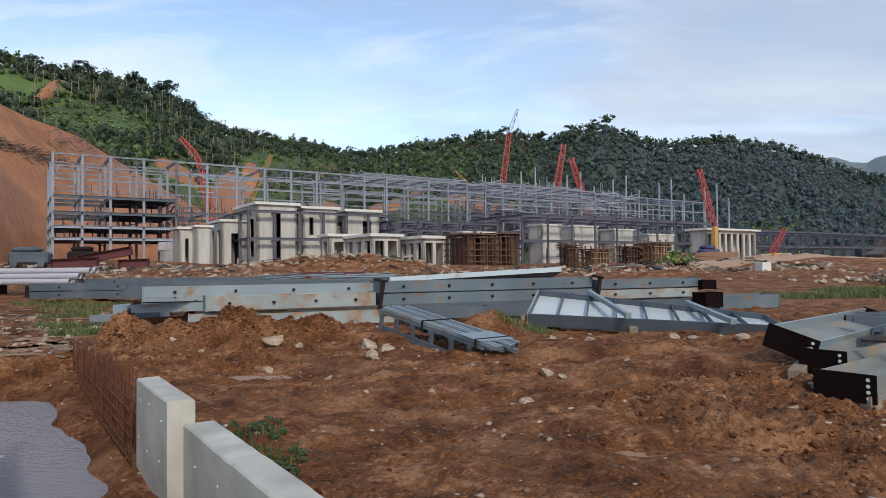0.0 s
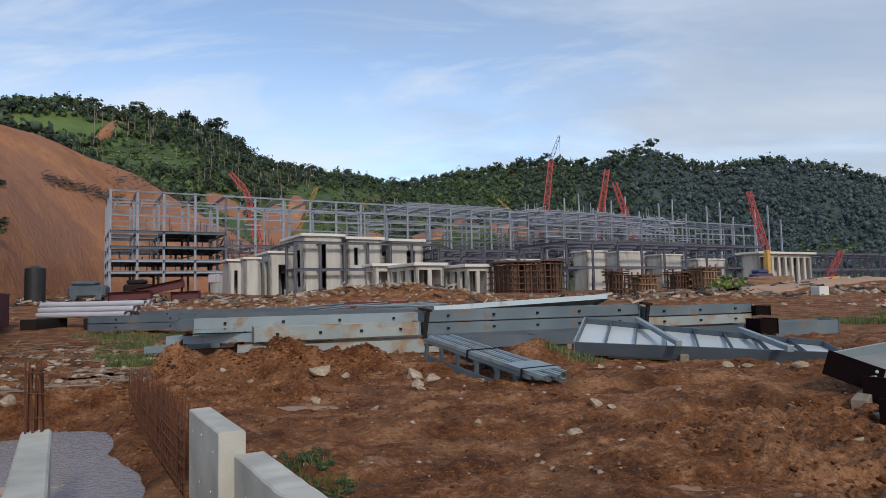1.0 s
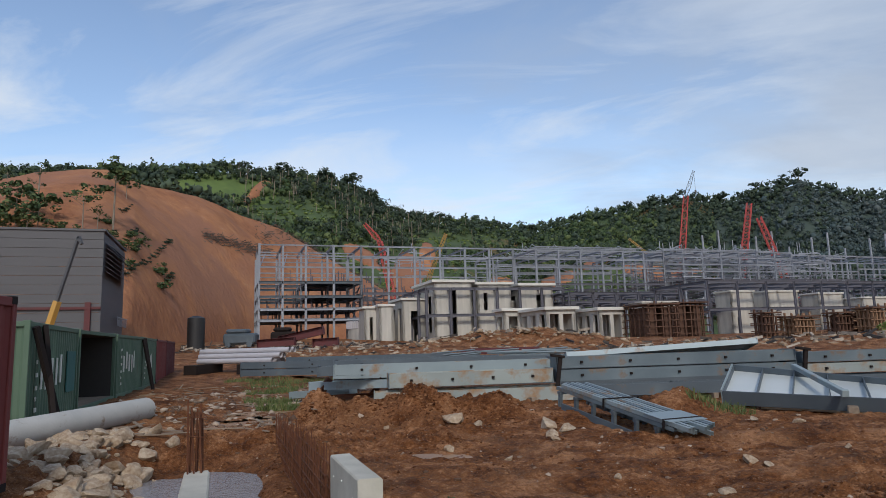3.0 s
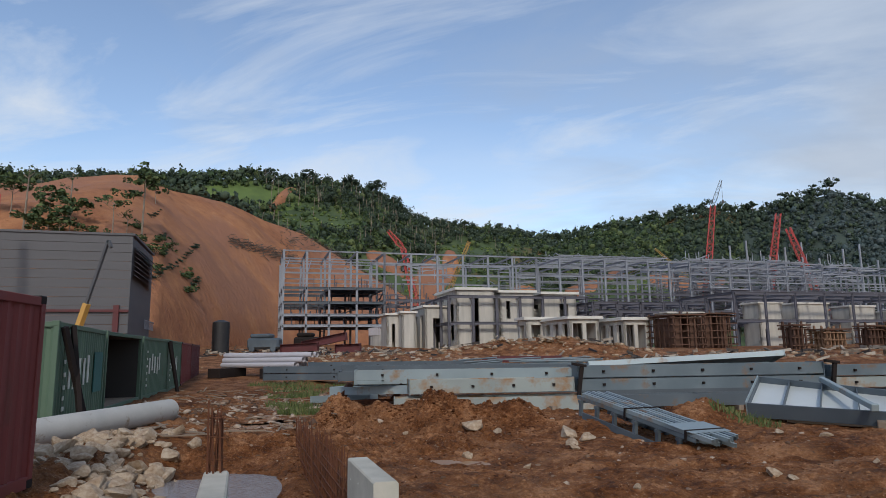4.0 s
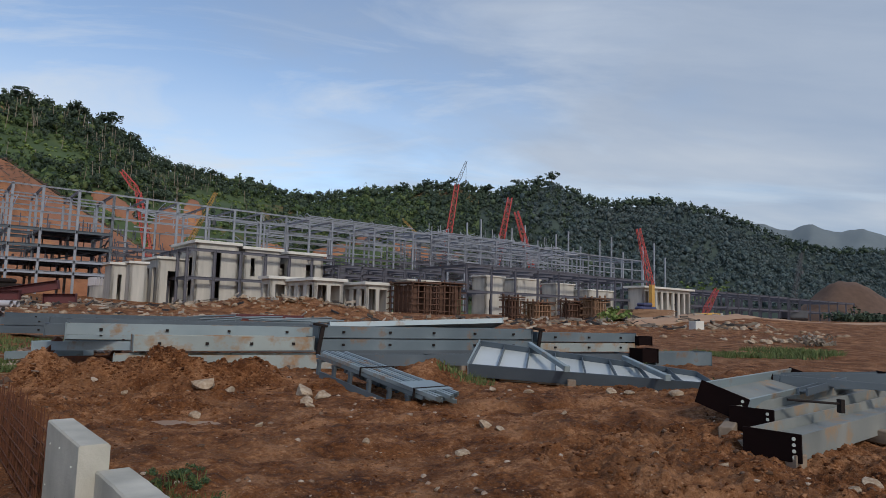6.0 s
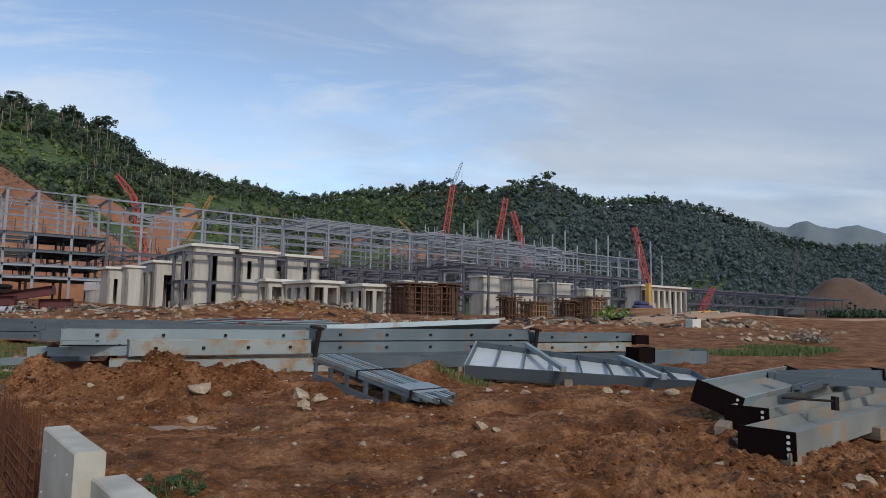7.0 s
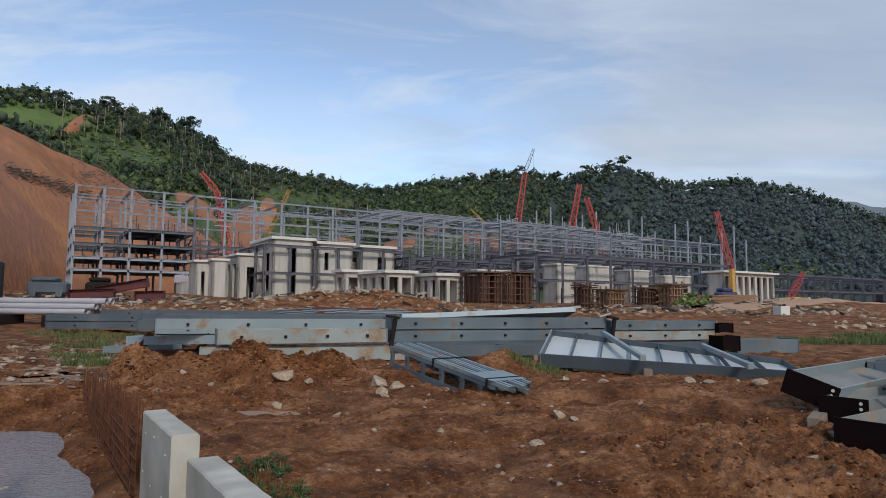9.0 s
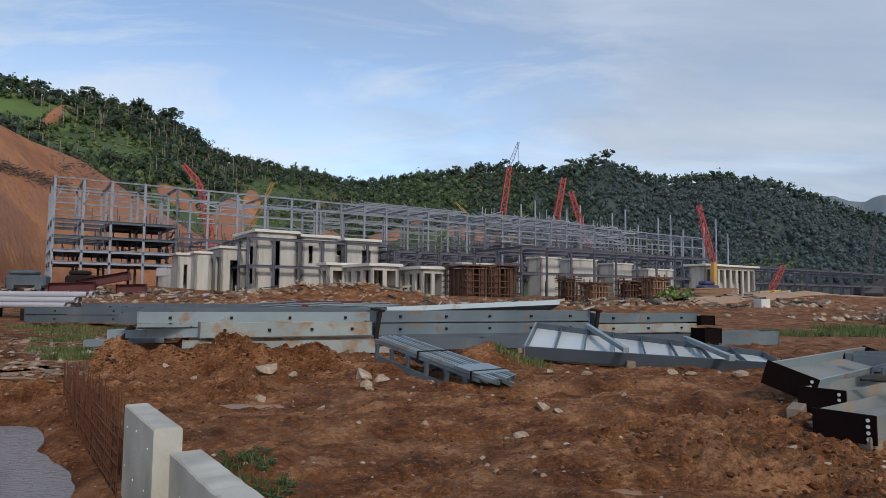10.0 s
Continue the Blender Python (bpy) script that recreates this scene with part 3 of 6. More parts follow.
FOREST_A = [-80, -60, -45, -40, -37, -34, -29, -25.4, -23.3, -21, -20.5, -17.6, -15, -11, -7.3, -4.1, -1, 3.4, 6, 8.9, 11.3, 14.3, 16.5, 18.3, 23.2, 25.7, 29.3, 32.5, 36, 44, 60, 80]
FOREST_E = [11, 13, 14.2, 14.8, 15.2, 15.4, 15.1, 14.8, 14.2, 13.0, 12.4, 11.3, 11.1, 10.6, 9.8, 10.5, 11.0, 11.4, 11.7, 11.1, 11.5, 12.0, 10.9, 10.0, 10.1, 9.7, 8.5, 6.7, 5.6, 5.3, 5.0, 5.0]
CUT_A = [-80, -65, -56, -52, -49.8, -48, -44.7, -43, -40.3, -36.2, -32.8, -29.5, -28, -24, -20, -16, -12]
CUT_E = [9, 11.2, 12.4, 12.85, 13.2, 13.85, 14.35, 14.4, 13.45, 12.7, 11.5, 10.4, 9.4, 6.9, 4.6, 2.6, 1.5]
TREE_H = 3.6


def forest_r(az):
    return np.interp(az, [-80, -34, -20, -7, 5, 14, 30, 50, 80], [330, 380, 400, 500, 440, 430, 480, 620, 700])


def forest_foot(az):
    return np.interp(az, [-80, -34, -20, -7, 5, 30, 50, 80], [240, 250, 235, 260, 260, 300, 360, 400])


def forest_z(az, t):
    """Height of the wooded hills; t is 0 at the foot and 1 at the crest."""
    r = forest_foot(az) + (forest_r(az) - forest_foot(az)) * t
    top = 1.73 + forest_r(az) * np.tan(np.radians(rise(az, FOREST_A, FOREST_E))) - TREE_H
    x, y = r * np.sin(np.radians(az)), r * np.cos(np.radians(az))
    prof = np.where(t < 1, np.clip(t, 0, 1) ** 1.15, 1 - 0.25 * (t - 1) ** 2)
    folds = 16 * fbm(x, y, 90, 3, 81) * np.clip(t * (1 - t) * 4, 0, 1)
    return x, y, 1.0 + (top - 1.0) * prof + folds


def hill_mesh(name, fn, a0, a1, na, t0, t1, nt_, mat):
    az, t = np.meshgrid(np.linspace(a0, a1, na), np.linspace(t0, t1, nt_))
    x, y, z = fn(az, t)
    i = np.arange(na * nt_).reshape(nt_, na)
    f = np.stack([i[:-1, :-1], i[:-1, 1:], i[1:, 1:], i[1:, :-1]], -1).reshape(-1, 4)
    return mesh_np(name, np.stack([x, y, z], -1).reshape(-1, 3), f, mat, True)


dirt_road = new("road", hill_mesh("road", road_fn, -6, 6, 12, 0, 1, 160, M["road_soil"]))
tagged(dirt_road, "pale tan compacted dirt road across the site", "road", kind="structure")
forest_hill = new("forest_hill", hill_mesh("forest_hill", forest_z, -80, 8, 240, -0.05, 1.7, 90, M["undergrowth"]))
east_hill = new("shaded_hill", hill_mesh("shaded_hill", forest_z, 8, 80, 200, -0.05, 1.7, 90, M["shaded_floor"]))
tagged(east_hill, "hill under dense dark forest, shade put into its colour", "hill", kind="structure")
tagged(forest_hill, "steep tropical hills under green scrub and earth", "hill", kind="structure")


def cut_z(az, t):
    rf = np.interp(az, [-80, -60, -46, -41, -36, -31, -24, -12], [105, 100, 98, 108, 140, 172, 190, 215])
    rc = np.interp(az, [-80, -44, -36, -28, -12], [190, 185, 215, 240, 250])
    r = rf + (rc - rf) * t
    top = 1.73 + rc * np.tan(np.radians(rise(az, CUT_A, CUT_E)))
    x, y = r * np.sin(np.radians(az)), r * np.cos(np.radians(az))
    base = 1.9
    prof = np.where(t < 1, 0.05 * ss(0, 0.12, t) + 0.95 * np.clip(t, 0, 1) ** 0.92, 1 - 0.7 * np.maximum(t - 1, 0) ** 1.5)
    gully = 0.8 * np.abs(fbm(x, y, 9, 3, 91, 0.5)) + 4.5 * fbm(x, y, 28, 3, 93)
    return x, y, base + (top - base) * prof + gully * np.clip(np.minimum(t * 2.2, (1.04 - t) * 5), 0, 1)


cut_hill = new("cut_hillside", hill_mesh("cut_hillside", cut_z, -80, -12, 320, -0.02, 1.8, 110, M["cut_soil"]))
tagged(cut_hill, "bare orange-brown excavated hillside of raw earth", "hillside", kind="structure")


def far_z(az, t):
    r = 1150 + 250 * t
    el = np.interp(az, [25, 29, 31.5, 33.3, 34.7, 36.4, 38, 39.4, 41.2, 45, 60, 75], [6.5, 8.2, 8.0, 7.1, 7.7, 7.1, 7.2, 6.8, 6.0, 6.4, 6, 5])
    x, y = r * np.sin(np.radians(az)), r * np.cos(np.radians(az))
    prof = np.where(t < 1, np.clip(t, 0, 1), 1 - 0.5 * (t - 1) ** 2)
    return x, y, (1 + 1400 * np.tan(np.radians(el))) * prof + 14 * fbm(x, y, 60, 4, 97) * ss(0, 0.4, t)


far_hill = new("far_mountain", hill_mesh("far_mountain", far_z, 20, 80, 220, 0, 1.7, 40, M["hazed_wood"]))
tagged(far_hill, "distant wooded mountain ridge, blue-grey haze put into its colour", "mountain", kind="structure")


# ---- foliage ----
rng = np.random.default_rng(7)


def leaf_cloud(n, lobes, size, seed, flat=0.75):
    """Verts of n small leaf-clump quads over a crown of lobes within a unit ball."""
    g = np.random.default_rng(seed)
    cen = g.normal(0, 1, (lobes, 3)) * (0.45, 0.45, 0.33)
    rad = g.uniform(0.35, 0.6, lobes)
    k = g.integers(0, lobes, n)
    d = g.normal(0, 1, (n, 3))
    d /= np.linalg.norm(d, axis=1, keepdims=True)
    p = cen[k] + d * (rad[k] * g.uniform(0.75, 1.05, n))[:, None] * (1, 1, flat)
    nrm = d + g.normal(0, 0.55, (n, 3))
    nrm /= np.linalg.norm(nrm, axis=1, keepdims=True)
    a = np.cross(nrm, g.normal(0, 1, (n, 3)))
    a /= np.linalg.norm(a, axis=1, keepdims=True)
    b = np.cross(nrm, a)
    s = (size * g.uniform(0.6, 1.4, n))[:, None]
    return np.stack([p - a * s - b * s * 0.7, p + a * s - b * s * 0.5, p + a * s * 0.8 + b * s, p - a * s * 0.6 + b * s * 0.8], 1)




def puff(seed, quads, core=0.60):
    """A crown: a knobbly core and leaf clumps round it, as triangles."""
    g = np.random.default_rng(seed + 900)
    bm = bmesh.new()
    bmesh.ops.create_icosphere(bm, subdivisions=1, radius=core)
    v = np.array([tuple(q.co) for q in bm.verts]) * g.uniform(0.72, 1.22, (len(bm.verts), 1)) * (1, 1, 0.9)
    f = np.array([[q.index for q in p.verts] for p in bm.faces])
    bm.free()
    n = len(v)
    qv = quads.reshape(-1, 3)
    qf = np.arange(len(qv)).reshape(-1, 4) + n
    return np.concatenate([v, qv]), np.concatenate([f, qf[:, [0, 1, 2]], qf[:, [0, 2, 3]]])


def scatter(name, templates, places, sizes, mat, label, category, tall=1.0):
    """Many crowns joined into one mesh."""
    vs, fs, off = [], [], 0
    turn = rng.uniform(0, 2 * math.pi, len(places))
    for i, (p, s) in enumerate(zip(places, sizes)):
        v, f = templates[i % len(templates)]
        c, sn = math.cos(turn[i]), math.sin(turn[i])
        vs.append(v @ np.array([[c, sn, 0], [-sn, c, 0], [0, 0, 1]]) * (s, s, s * tall) + p)
        fs.append(f + off)
        off += len(v)
    return single(name, mesh_np(name, np.concatenate(vs), np.concatenate(fs), mat), None, label, category, kind="stuff")


CROWNS = [puff(k, leaf_cloud(30, 6, 0.17, 100 + k, 0.85)) for k in range(12)]
BIG = [puff(20 + k, leaf_cloud(110, 9, 0.10, 150 + k, 0.8), 0.42) for k in range(8)]
SHRUB = [puff(60 + k, leaf_cloud(150, 7, 0.12, 260 + k), 0.34) for k in range(4)]
BUSH = [puff(40 + k, leaf_cloud(18, 4, 0.22, 200 + k)) for k in range(6)]


def on_forest(n, a0, a1, t0, t1, seed, keep):
    g = np.random.default_rng(seed)
    az, t = g.uniform(a0, a1, n), g.uniform(t0, t1, n)
    x, y, z = forest_z(az, t)
    ok = keep(az, t, g.uniform(0, 1, n))
    return np.stack([x, y, z], 1)[ok], g


def meadow_zone(az, t):
    return np.exp(-(((az + 34.5) / 4.6) ** 2 + ((t - 0.86) / 0.115) ** 2) ** 2)


def blob(az, t, a, b, ra, rb):
    return np.exp(-(((az - a) / ra) ** 2 + ((t - b) / rb) ** 2) ** 2)


SCARS = [(-18.2, 0.50, 1.5, 0.16), (-16.6, 0.62, 0.8, 0.1), (-9.5, 0.44, 1.9, 0.05), (-5.2, 0.52, 1.6, 0.05), (-1.5, 0.56, 1.8, 0.04), (3.5, 0.46, 2.6, 0.05), (7.5, 0.50, 2.2, 0.05), (-13.2, 0.40, 1.7, 0.06), (-22.5, 0.52, 1.6, 0.05)]
GREENS = [(-28.0, 0.70, 5.0, 0.17), (-14.0, 0.74, 4.6, 0.20), (-16, 0.45, 5, 0.2), (-5.0, 0.38, 8.5, 0.17), (4, 0.36, 5, 0.14), (27.5, 0.24, 3.0, 0.13), (-22, 0.4, 4, 0.2)]


def scar_zone(az, t):
    return np.max([blob(az, t, *b) for b in SCARS], axis=0)


def scrub_zone(az, t):
    return np.maximum(meadow_zone(az, t), np.max([blob(az, t, *b) for b in GREENS], axis=0))


def wooded(az, t, u):
    return (u > scrub_zone(az, t) * 1.05 - 0.06) & (scar_zone(az, t) < 0.3) & ~((az < -42) & (t < 0.75))


pts, g = on_forest(19500, -60, 60, 0.10, 1.05, 11, wooded)
u = rng.uniform(0, 1, len(pts))
# crowns far to the east take the leaf colour with haze in it
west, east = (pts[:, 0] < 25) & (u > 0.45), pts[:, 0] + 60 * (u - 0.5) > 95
for sel, mt, lb in ((west, "leaf", "dense tropical forest of mixed green crowns on a hill"), (~west & ~east, "leaf_dark", "dense dark green forest on a shaded hill"), (east, "leaf_hazed", "dense forest on a distant hill, blue haze put into its colour")):
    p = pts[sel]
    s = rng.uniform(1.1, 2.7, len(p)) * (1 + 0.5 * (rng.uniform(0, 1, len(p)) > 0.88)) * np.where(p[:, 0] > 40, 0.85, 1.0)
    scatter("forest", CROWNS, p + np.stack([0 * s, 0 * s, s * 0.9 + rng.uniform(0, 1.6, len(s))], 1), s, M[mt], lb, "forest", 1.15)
# taller trees along the crest break the skyline
pts, g = on_forest(900, -60, 45, 0.94, 1.02, 12, lambda az, t, u: u > -1)
s = rng.uniform(1.4, 3.0, len(pts))
scatter("ridge_forest", CROWNS, pts + np.stack([0 * s, 0 * s, rng.uniform(2.0, 6.0, len(s))], 1), s, M["leaf_dark"], "uneven row of tall tree crowns along the ridge", "forest", 1.0)
pts, g = on_forest(6500, -46, 34, 0.02, 0.97, 13, lambda az, t, u: (u < scrub_zone(az, t) * (1 - 0.9 * meadow_zone(az, t))) & (scar_zone(az, t) < 0.35))
s = rng.uniform(0.7, 1.9, len(pts))
scatter("scrub", BUSH, pts + np.stack([0 * s, 0 * s, s * 0.3], 1), s, M["leaf_light"], "light green scrub and creepers on the lower slope", "scrub", 0.7)
# taller trees stand out of the forest high on the western slope
pts, g = on_forest(270, -28.5, -11, 0.55, 1.0, 16, wooded)
s = rng.uniform(2.2, 4.2, len(pts))
scatter("tall_forest", BIG, pts + np.stack([0 * s, 0 * s, s * 0.6 + rng.uniform(1.5, 5.5, len(s))], 1), s, M["leaf_dark"], "tall dark tree crowns rising out of a hillside forest", "forest", 0.95)
# bare trunks showing between the crowns on the left slope
tr = Shape()
pts, g = on_forest(300, -33, -12, 0.55, 0.98, 14, wooded)
for x, y, z in pts:
    h = rng.uniform(5, 10)
    tr.tube((x, y - 4, z - 1), (x + rng.uniform(-1, 1), y - 4, z + h), 0.15, 0.09, 5, caps=False)
single("bare_trunks", tr, M["bark"], "pale slender bare tree trunks among the forest", "trunks", kind="stuff")


def scar_fn(az, t):
    x, y, z = forest_z(az, t)
    return x, y, z + np.where(scar_zone(az, t) > 0.36 + 0.55 * fbm(x, y, 13, 4, 99), 0.8, -4.0)


scars = new("earth_terraces", hill_mesh("earth_terraces", scar_fn, -25, 11, 260, 0.28, 0.74, 60, M["cut_soil"]))
tagged(scars, "orange earth scars cut into a green hillside", "terraces", kind="structure")

# the grassy shoulder and the dirt track that climbs it
def meadow_fn(az, t):
    x, y, z = forest_z(az, t)
    e = meadow_zone(az, t)
    return x, y, z + np.where(e > 0.3, 0.9, -3.0)


meadow = new("meadow", hill_mesh("meadow", meadow_fn, -41, -28.5, 90, 0.6, 1.02, 40, M["meadow"]))
tagged(meadow, "grassy green shoulder of the hill", "meadow", kind="structure")


def track_fn(az, t):
    x, y, z = forest_z(-31.6 + 1.6 * (t - 0.83) * 6 + az * (1 + 0.4 * np.sin(t * 30)), t)
    return x, y, z + 3.0 - 5 * np.abs(az / 0.6) ** 4


track = new("dirt_track", hill_mesh("dirt_track", track_fn, -0.62, 0.62, 9, 0.74, 0.93, 30, M["cut_soil"]))
tagged(track, "orange dirt track climbing a grassy hill", "track", kind="structure")


def tree(x, y, z, h, crown_r, seed, lean=0.0, sparse=False, mat="leaf"):
    g = np.random.default_rng(seed)
    t = thing("tree", "slender tropical tree with a small open crown" if sparse else "tall tropical tree with a broad dark green crown", "tree", pose(x, y, z), "standing trees")
    s = Shape()
    top = Vector((lean * h, 0, h * 0.82))
    s.tube((0, 0, -0.8), top * 0.5, h * 0.016, h * 0.012, 8, caps=False).tube(top * 0.5, top, h * 0.012, h * 0.006, 8, caps=False)
    tips = []
    for k in range(7):
        a = 2 * math.pi * k / 7 + g.uniform(-0.4, 0.4)
        st = top * g.uniform(0.62, 0.97)
        en = st + Vector((math.cos(a), math.sin(a), g.uniform(0.3, 0.9))) * crown_r * g.uniform(0.5, 0.85)
        s.tube(st, en, h * 0.006, h * 0.002, 5, caps=False)
        tips.append(en)
    part("trunk", s, M["bark"], t, label="pale grey bark with forked limbs")
    quads = []
    for k, e in enumerate(tips + [top + Vector((0, 0, crown_r * 0.4))]):
        c = leaf_cloud(26 if sparse else 60, 3, 0.16, seed * 31 + k)
        quads.append(c.reshape(-1, 3) * crown_r * (0.42 if sparse else 0.62) * (1, 1, 0.8) + np.array(e))
    v = np.concatenate(quads)
    part("crown", mesh_np("crown", v, np.arange(len(v)).reshape(-1, 4), M[mat]), None, t)
    return t


def at_cut(az, t):
    x, y, z = cut_z(np.array(float(az)), np.array(float(t)))
    return float(x), float(y), float(z)


for k, (az, t, h, r, sparse) in enumerate([(-42.5, 0.38, 14, 3.6, False), (-44.6, 0.37, 8, 3.4, True), (-50.6, 0.42, 13.5, 1.5, True), (-49.7, 0.90, 5.0, 1.6, True), (-47.7, 0.44, 11.5, 1.8, True),
                                           (-49.0, 0.42, 8, 2.6, False), (-47.6, 0.40, 6.5, 2.8, False), (-41.6, 0.66, 5, 2.2, False), (-51.5, 0.48, 8, 2.6, False), (-53.5, 0.5, 8, 3, False), (-48.3, 0.36, 6, 2.6, False), (-50.0, 0.36, 6, 2.8, False), (-43.6, 0.36, 5, 1.8, True)]):
    tree(*at_cut(az, t), h, r, 300 + k, 0.02 * (-1) ** k, sparse)
for k, (az, h, r) in enumerate([(-29.0, 9, 4.5), (-23.0, 12, 4.2), (-21.3, 9, 2.6), (-25.4, 9, 4), (-15.1, 8, 2.6), (-7.0, 7, 2.4), (3.4, 9, 3.2), (11.3, 8.5, 3), (14.4, 10, 4), (8.9, 8.5, 3), (5.5, 9, 3), (-32.5, 8, 3.4), (1.2, 8, 2.6), (13.2, 9, 3.2)]):
    x, y, z = forest_z(np.array(az), np.array(0.985))
    tree(float(x), float(y), float(z), h, r, 340 + k, 0.01, False, "leaf_dark")
# the wood on the crest behind the cut
cr = []
for az in np.linspace(-41.0, -34.0, 46):
    x, y, z = at_cut(az, 1.02)
    k = rng.uniform(6, 26)
    cr.append((x * (1 + k / 200), y * (1 + k / 200), z + rng.uniform(0.0, 3.5) + 0.30 * (az + 41)))
s = rng.uniform(2.2, 3.8, len(cr))
scatter("crest_wood", CROWNS, np.array(cr), s, M["leaf_dark"], "dark green wood on the crest behind the cut slope", "wood")
# bushes and felled brush on the cut slope
bl = [(-40.2, 0.62), (-40.5, 0.60), (-41.3, 0.60), (-40.9, 0.50), (-38.6, 0.45), (-38.9, 0.42), (-39.2, 0.40), (-38.8, 0.30), (-41.8, 0.5), (-42.2, 0.44), (-41.9, 0.38), (-43.2, 0.55), (-46, 0.62), (-46.6, 0.6), (-48.2, 0.66), (-42.9, 0.66)]
p = np.array([at_cut(a, t * 0.62) for a, t in bl])
scatter("slope_bushes", SHRUB, p + (0, 0, 0.5), rng.uniform(0.9, 2.2, len(p)), M["leaf"], "scattered green bushes on bare earth", "bushes", 0.7)


def up_cut(az, el):
    """The point of the cut slope that rises el degrees above eye height in the direction az."""
    x, y, z = cut_z(np.full(60, float(az)), np.linspace(0.02, 1.0, 60))
    k = int(np.argmin(np.abs(np.degrees(np.arctan2(z - 1.73, np.hypot(x, y))) - el)))
    return float(x[k]), float(y[k]), float(z[k])


# rows of low scrub that run slantwise over the slope
rows_ = []
for a0, e0, a1, e1, n in ((-39.6, 7.6, -38.2, 9.2, 16), (-42.2, 6.0, -39.6, 7.5, 20), (-38.5, 5.6, -38.0, 6.4, 9), (-41.4, 9.3, -40.7, 9.7, 8), (-41.9, 11.1, -41.2, 11.7, 8), (-40.9, 8.2, -40.5, 8.5, 5), (-47, 6.5, -43, 8.5, 14)):
    for k in range(n):
        f = (k + rng.uniform(0, 1)) / n
        rows_.append(up_cut(a0 + (a1 - a0) * f, e0 + (e1 - e0) * f + rng.uniform(-0.12, 0.12)))
scatter("slope_scrub", SHRUB, np.array(rows_) + (0, 0, 0.2), rng.uniform(0.35, 1.0, len(rows_)), M["leaf_dark"], "slanting rows of low dark scrub on bare earth", "bushes", 0.6)
br = Shape()
for k in range(760):
    if k < 330:
        f = rng.uniform()
        a, el = -35.6 + 5.5 * f + rng.uniform(-0.2, 0.2), 9.5 - 1.5 * f + rng.normal() * 0.22
    else:
        a = rng.uniform(-31.5, -19)
        el = np.interp(a, [-32, -29.5, -25, -19], [9.2, 9.9, 8.8, 7.2]) + rng.normal() * 0.7
    x, y, z = up_cut(a, el)
    d = Vector((rng.uniform(-1, 1), rng.uniform(-0.3, 0.3), rng.uniform(-0.3, 0.45))) * rng.uniform(0.5, 2.2)
    br.tube(Vector((x, y, z + 0.3)) - d, Vector((x, y, z + 0.6)) + d, 0.13, 0.05, 4)
single("felled_brush", br, M["deadwood"], "tangle of grey felled trunks and brush on a slope", "brush", kind="stuff")


# ---- drain walls and reinforcement ----
def wall_run(name, s0, s1, q0, q1, z0, z1, label, rough_top=0.0):
    sh = Shape()
    n = max(2, int((s1 - s0) / 0.12))
    vs, fs = [], []
    g = np.random.default_rng(int(100 * s1))
    for k in range(n + 1):
        s = s0 + (s1 - s0) * k / n
        dz = g.uniform(-1, 1) * rough_top
        for q, z in ((q0, z0), (q0, z1 - 0.015 + dz), (q0 + 0.015, z1 + dz), (q1 - 0.02, z1 + dz * 0.6), (q1, z1 - 0.02 + g.uniform(-1, 1) * rough_top), (q1, z0)):
            x, y = drain(s, q)
            vs.append((x, y, z))
    for k in range(n):
        for j in range(5):
            a = 6 * k + j
            fs.append((a, a + 1, a + 7, a + 6))
    fs += [tuple(range(5, -1, -1)), tuple(range(6 * n, 6 * n + 6))]
    sh.add(vs, fs)
    t = thing(name, label, "wall", Matrix(), kind="structure")
    part("wall_body", sh, M["concrete"], t)
    return t


wall_1 = wall_run("wall_1", 1.5, 6.34, 1.39, 1.68, -0.9, 0.30, "low grey cast concrete drain wall with a chipped top", 0.008)
wall_2 = wall_run("wall_2", 6.36, 7.95, 1.25, 1.50, -0.9, 0.52, "grey cast concrete wall stub with tie holes", 0.003)
wall_3 = wall_run("wall_3", 3.0, 8.35, -0.38, -0.10, -0.9, 0.40, "grey cast concrete drain wall with starter bars", 0.004)
tie = Shape()
tie.tube((-0.004, 0, 0), (0.008, 0, 0), 0.011, 0.008, 8)
tie_me = tie.mesh("tie_plug", M["lettering"])
for wall, s, q, z in [(wall_2, 6.6, 1.25, 0.30), (wall_2, 7.2, 1.25, 0.36), (wall_2, 7.7, 1.25, 0.32), (wall_2, 6.7, 1.25, -0.1), (wall_2, 7.3, 1.25, -0.14), (wall_2, 7.8, 1.25, -0.1), (wall_1, 5.9, 1.39, 0.02), (wall_1, 5.2, 1.39, 0.04)]:
    x, y = drain(s, q)
    part("tie_plug", tie_me, None, wall, along((x, y, z), (x - UY, y + UX, z)))

mesh_wall = thing("rebar_mesh", "rusty steel reinforcement mesh standing in a trench", "rebar", Matrix(), kind="")
g = np.random.default_rng(5)
bars = []
for k, s in enumerate(np.arange(7.95, 14.9, 0.15)):
    for lay, q in ((0, 1.20), (1, 1.36)):
        sh = Shape()
        x, y = drain(s + g.uniform(-0.03, 0.03), q)
        x2, y2 = drain(s + g.uniform(-0.06, 0.06) + (0.1 if s > 13.8 else 0), q + g.uniform(-0.03, 0.03))
        top = 0.50 + g.uniform(-0.12, 0.05) - 0.012 * (s - 8)
        sh.tube((x, y, -0.75), (x2, y2, top), 0.0075, 0.0075, 5, caps=False)
        part("upright_bar", sh, M["rust"], mesh_wall)
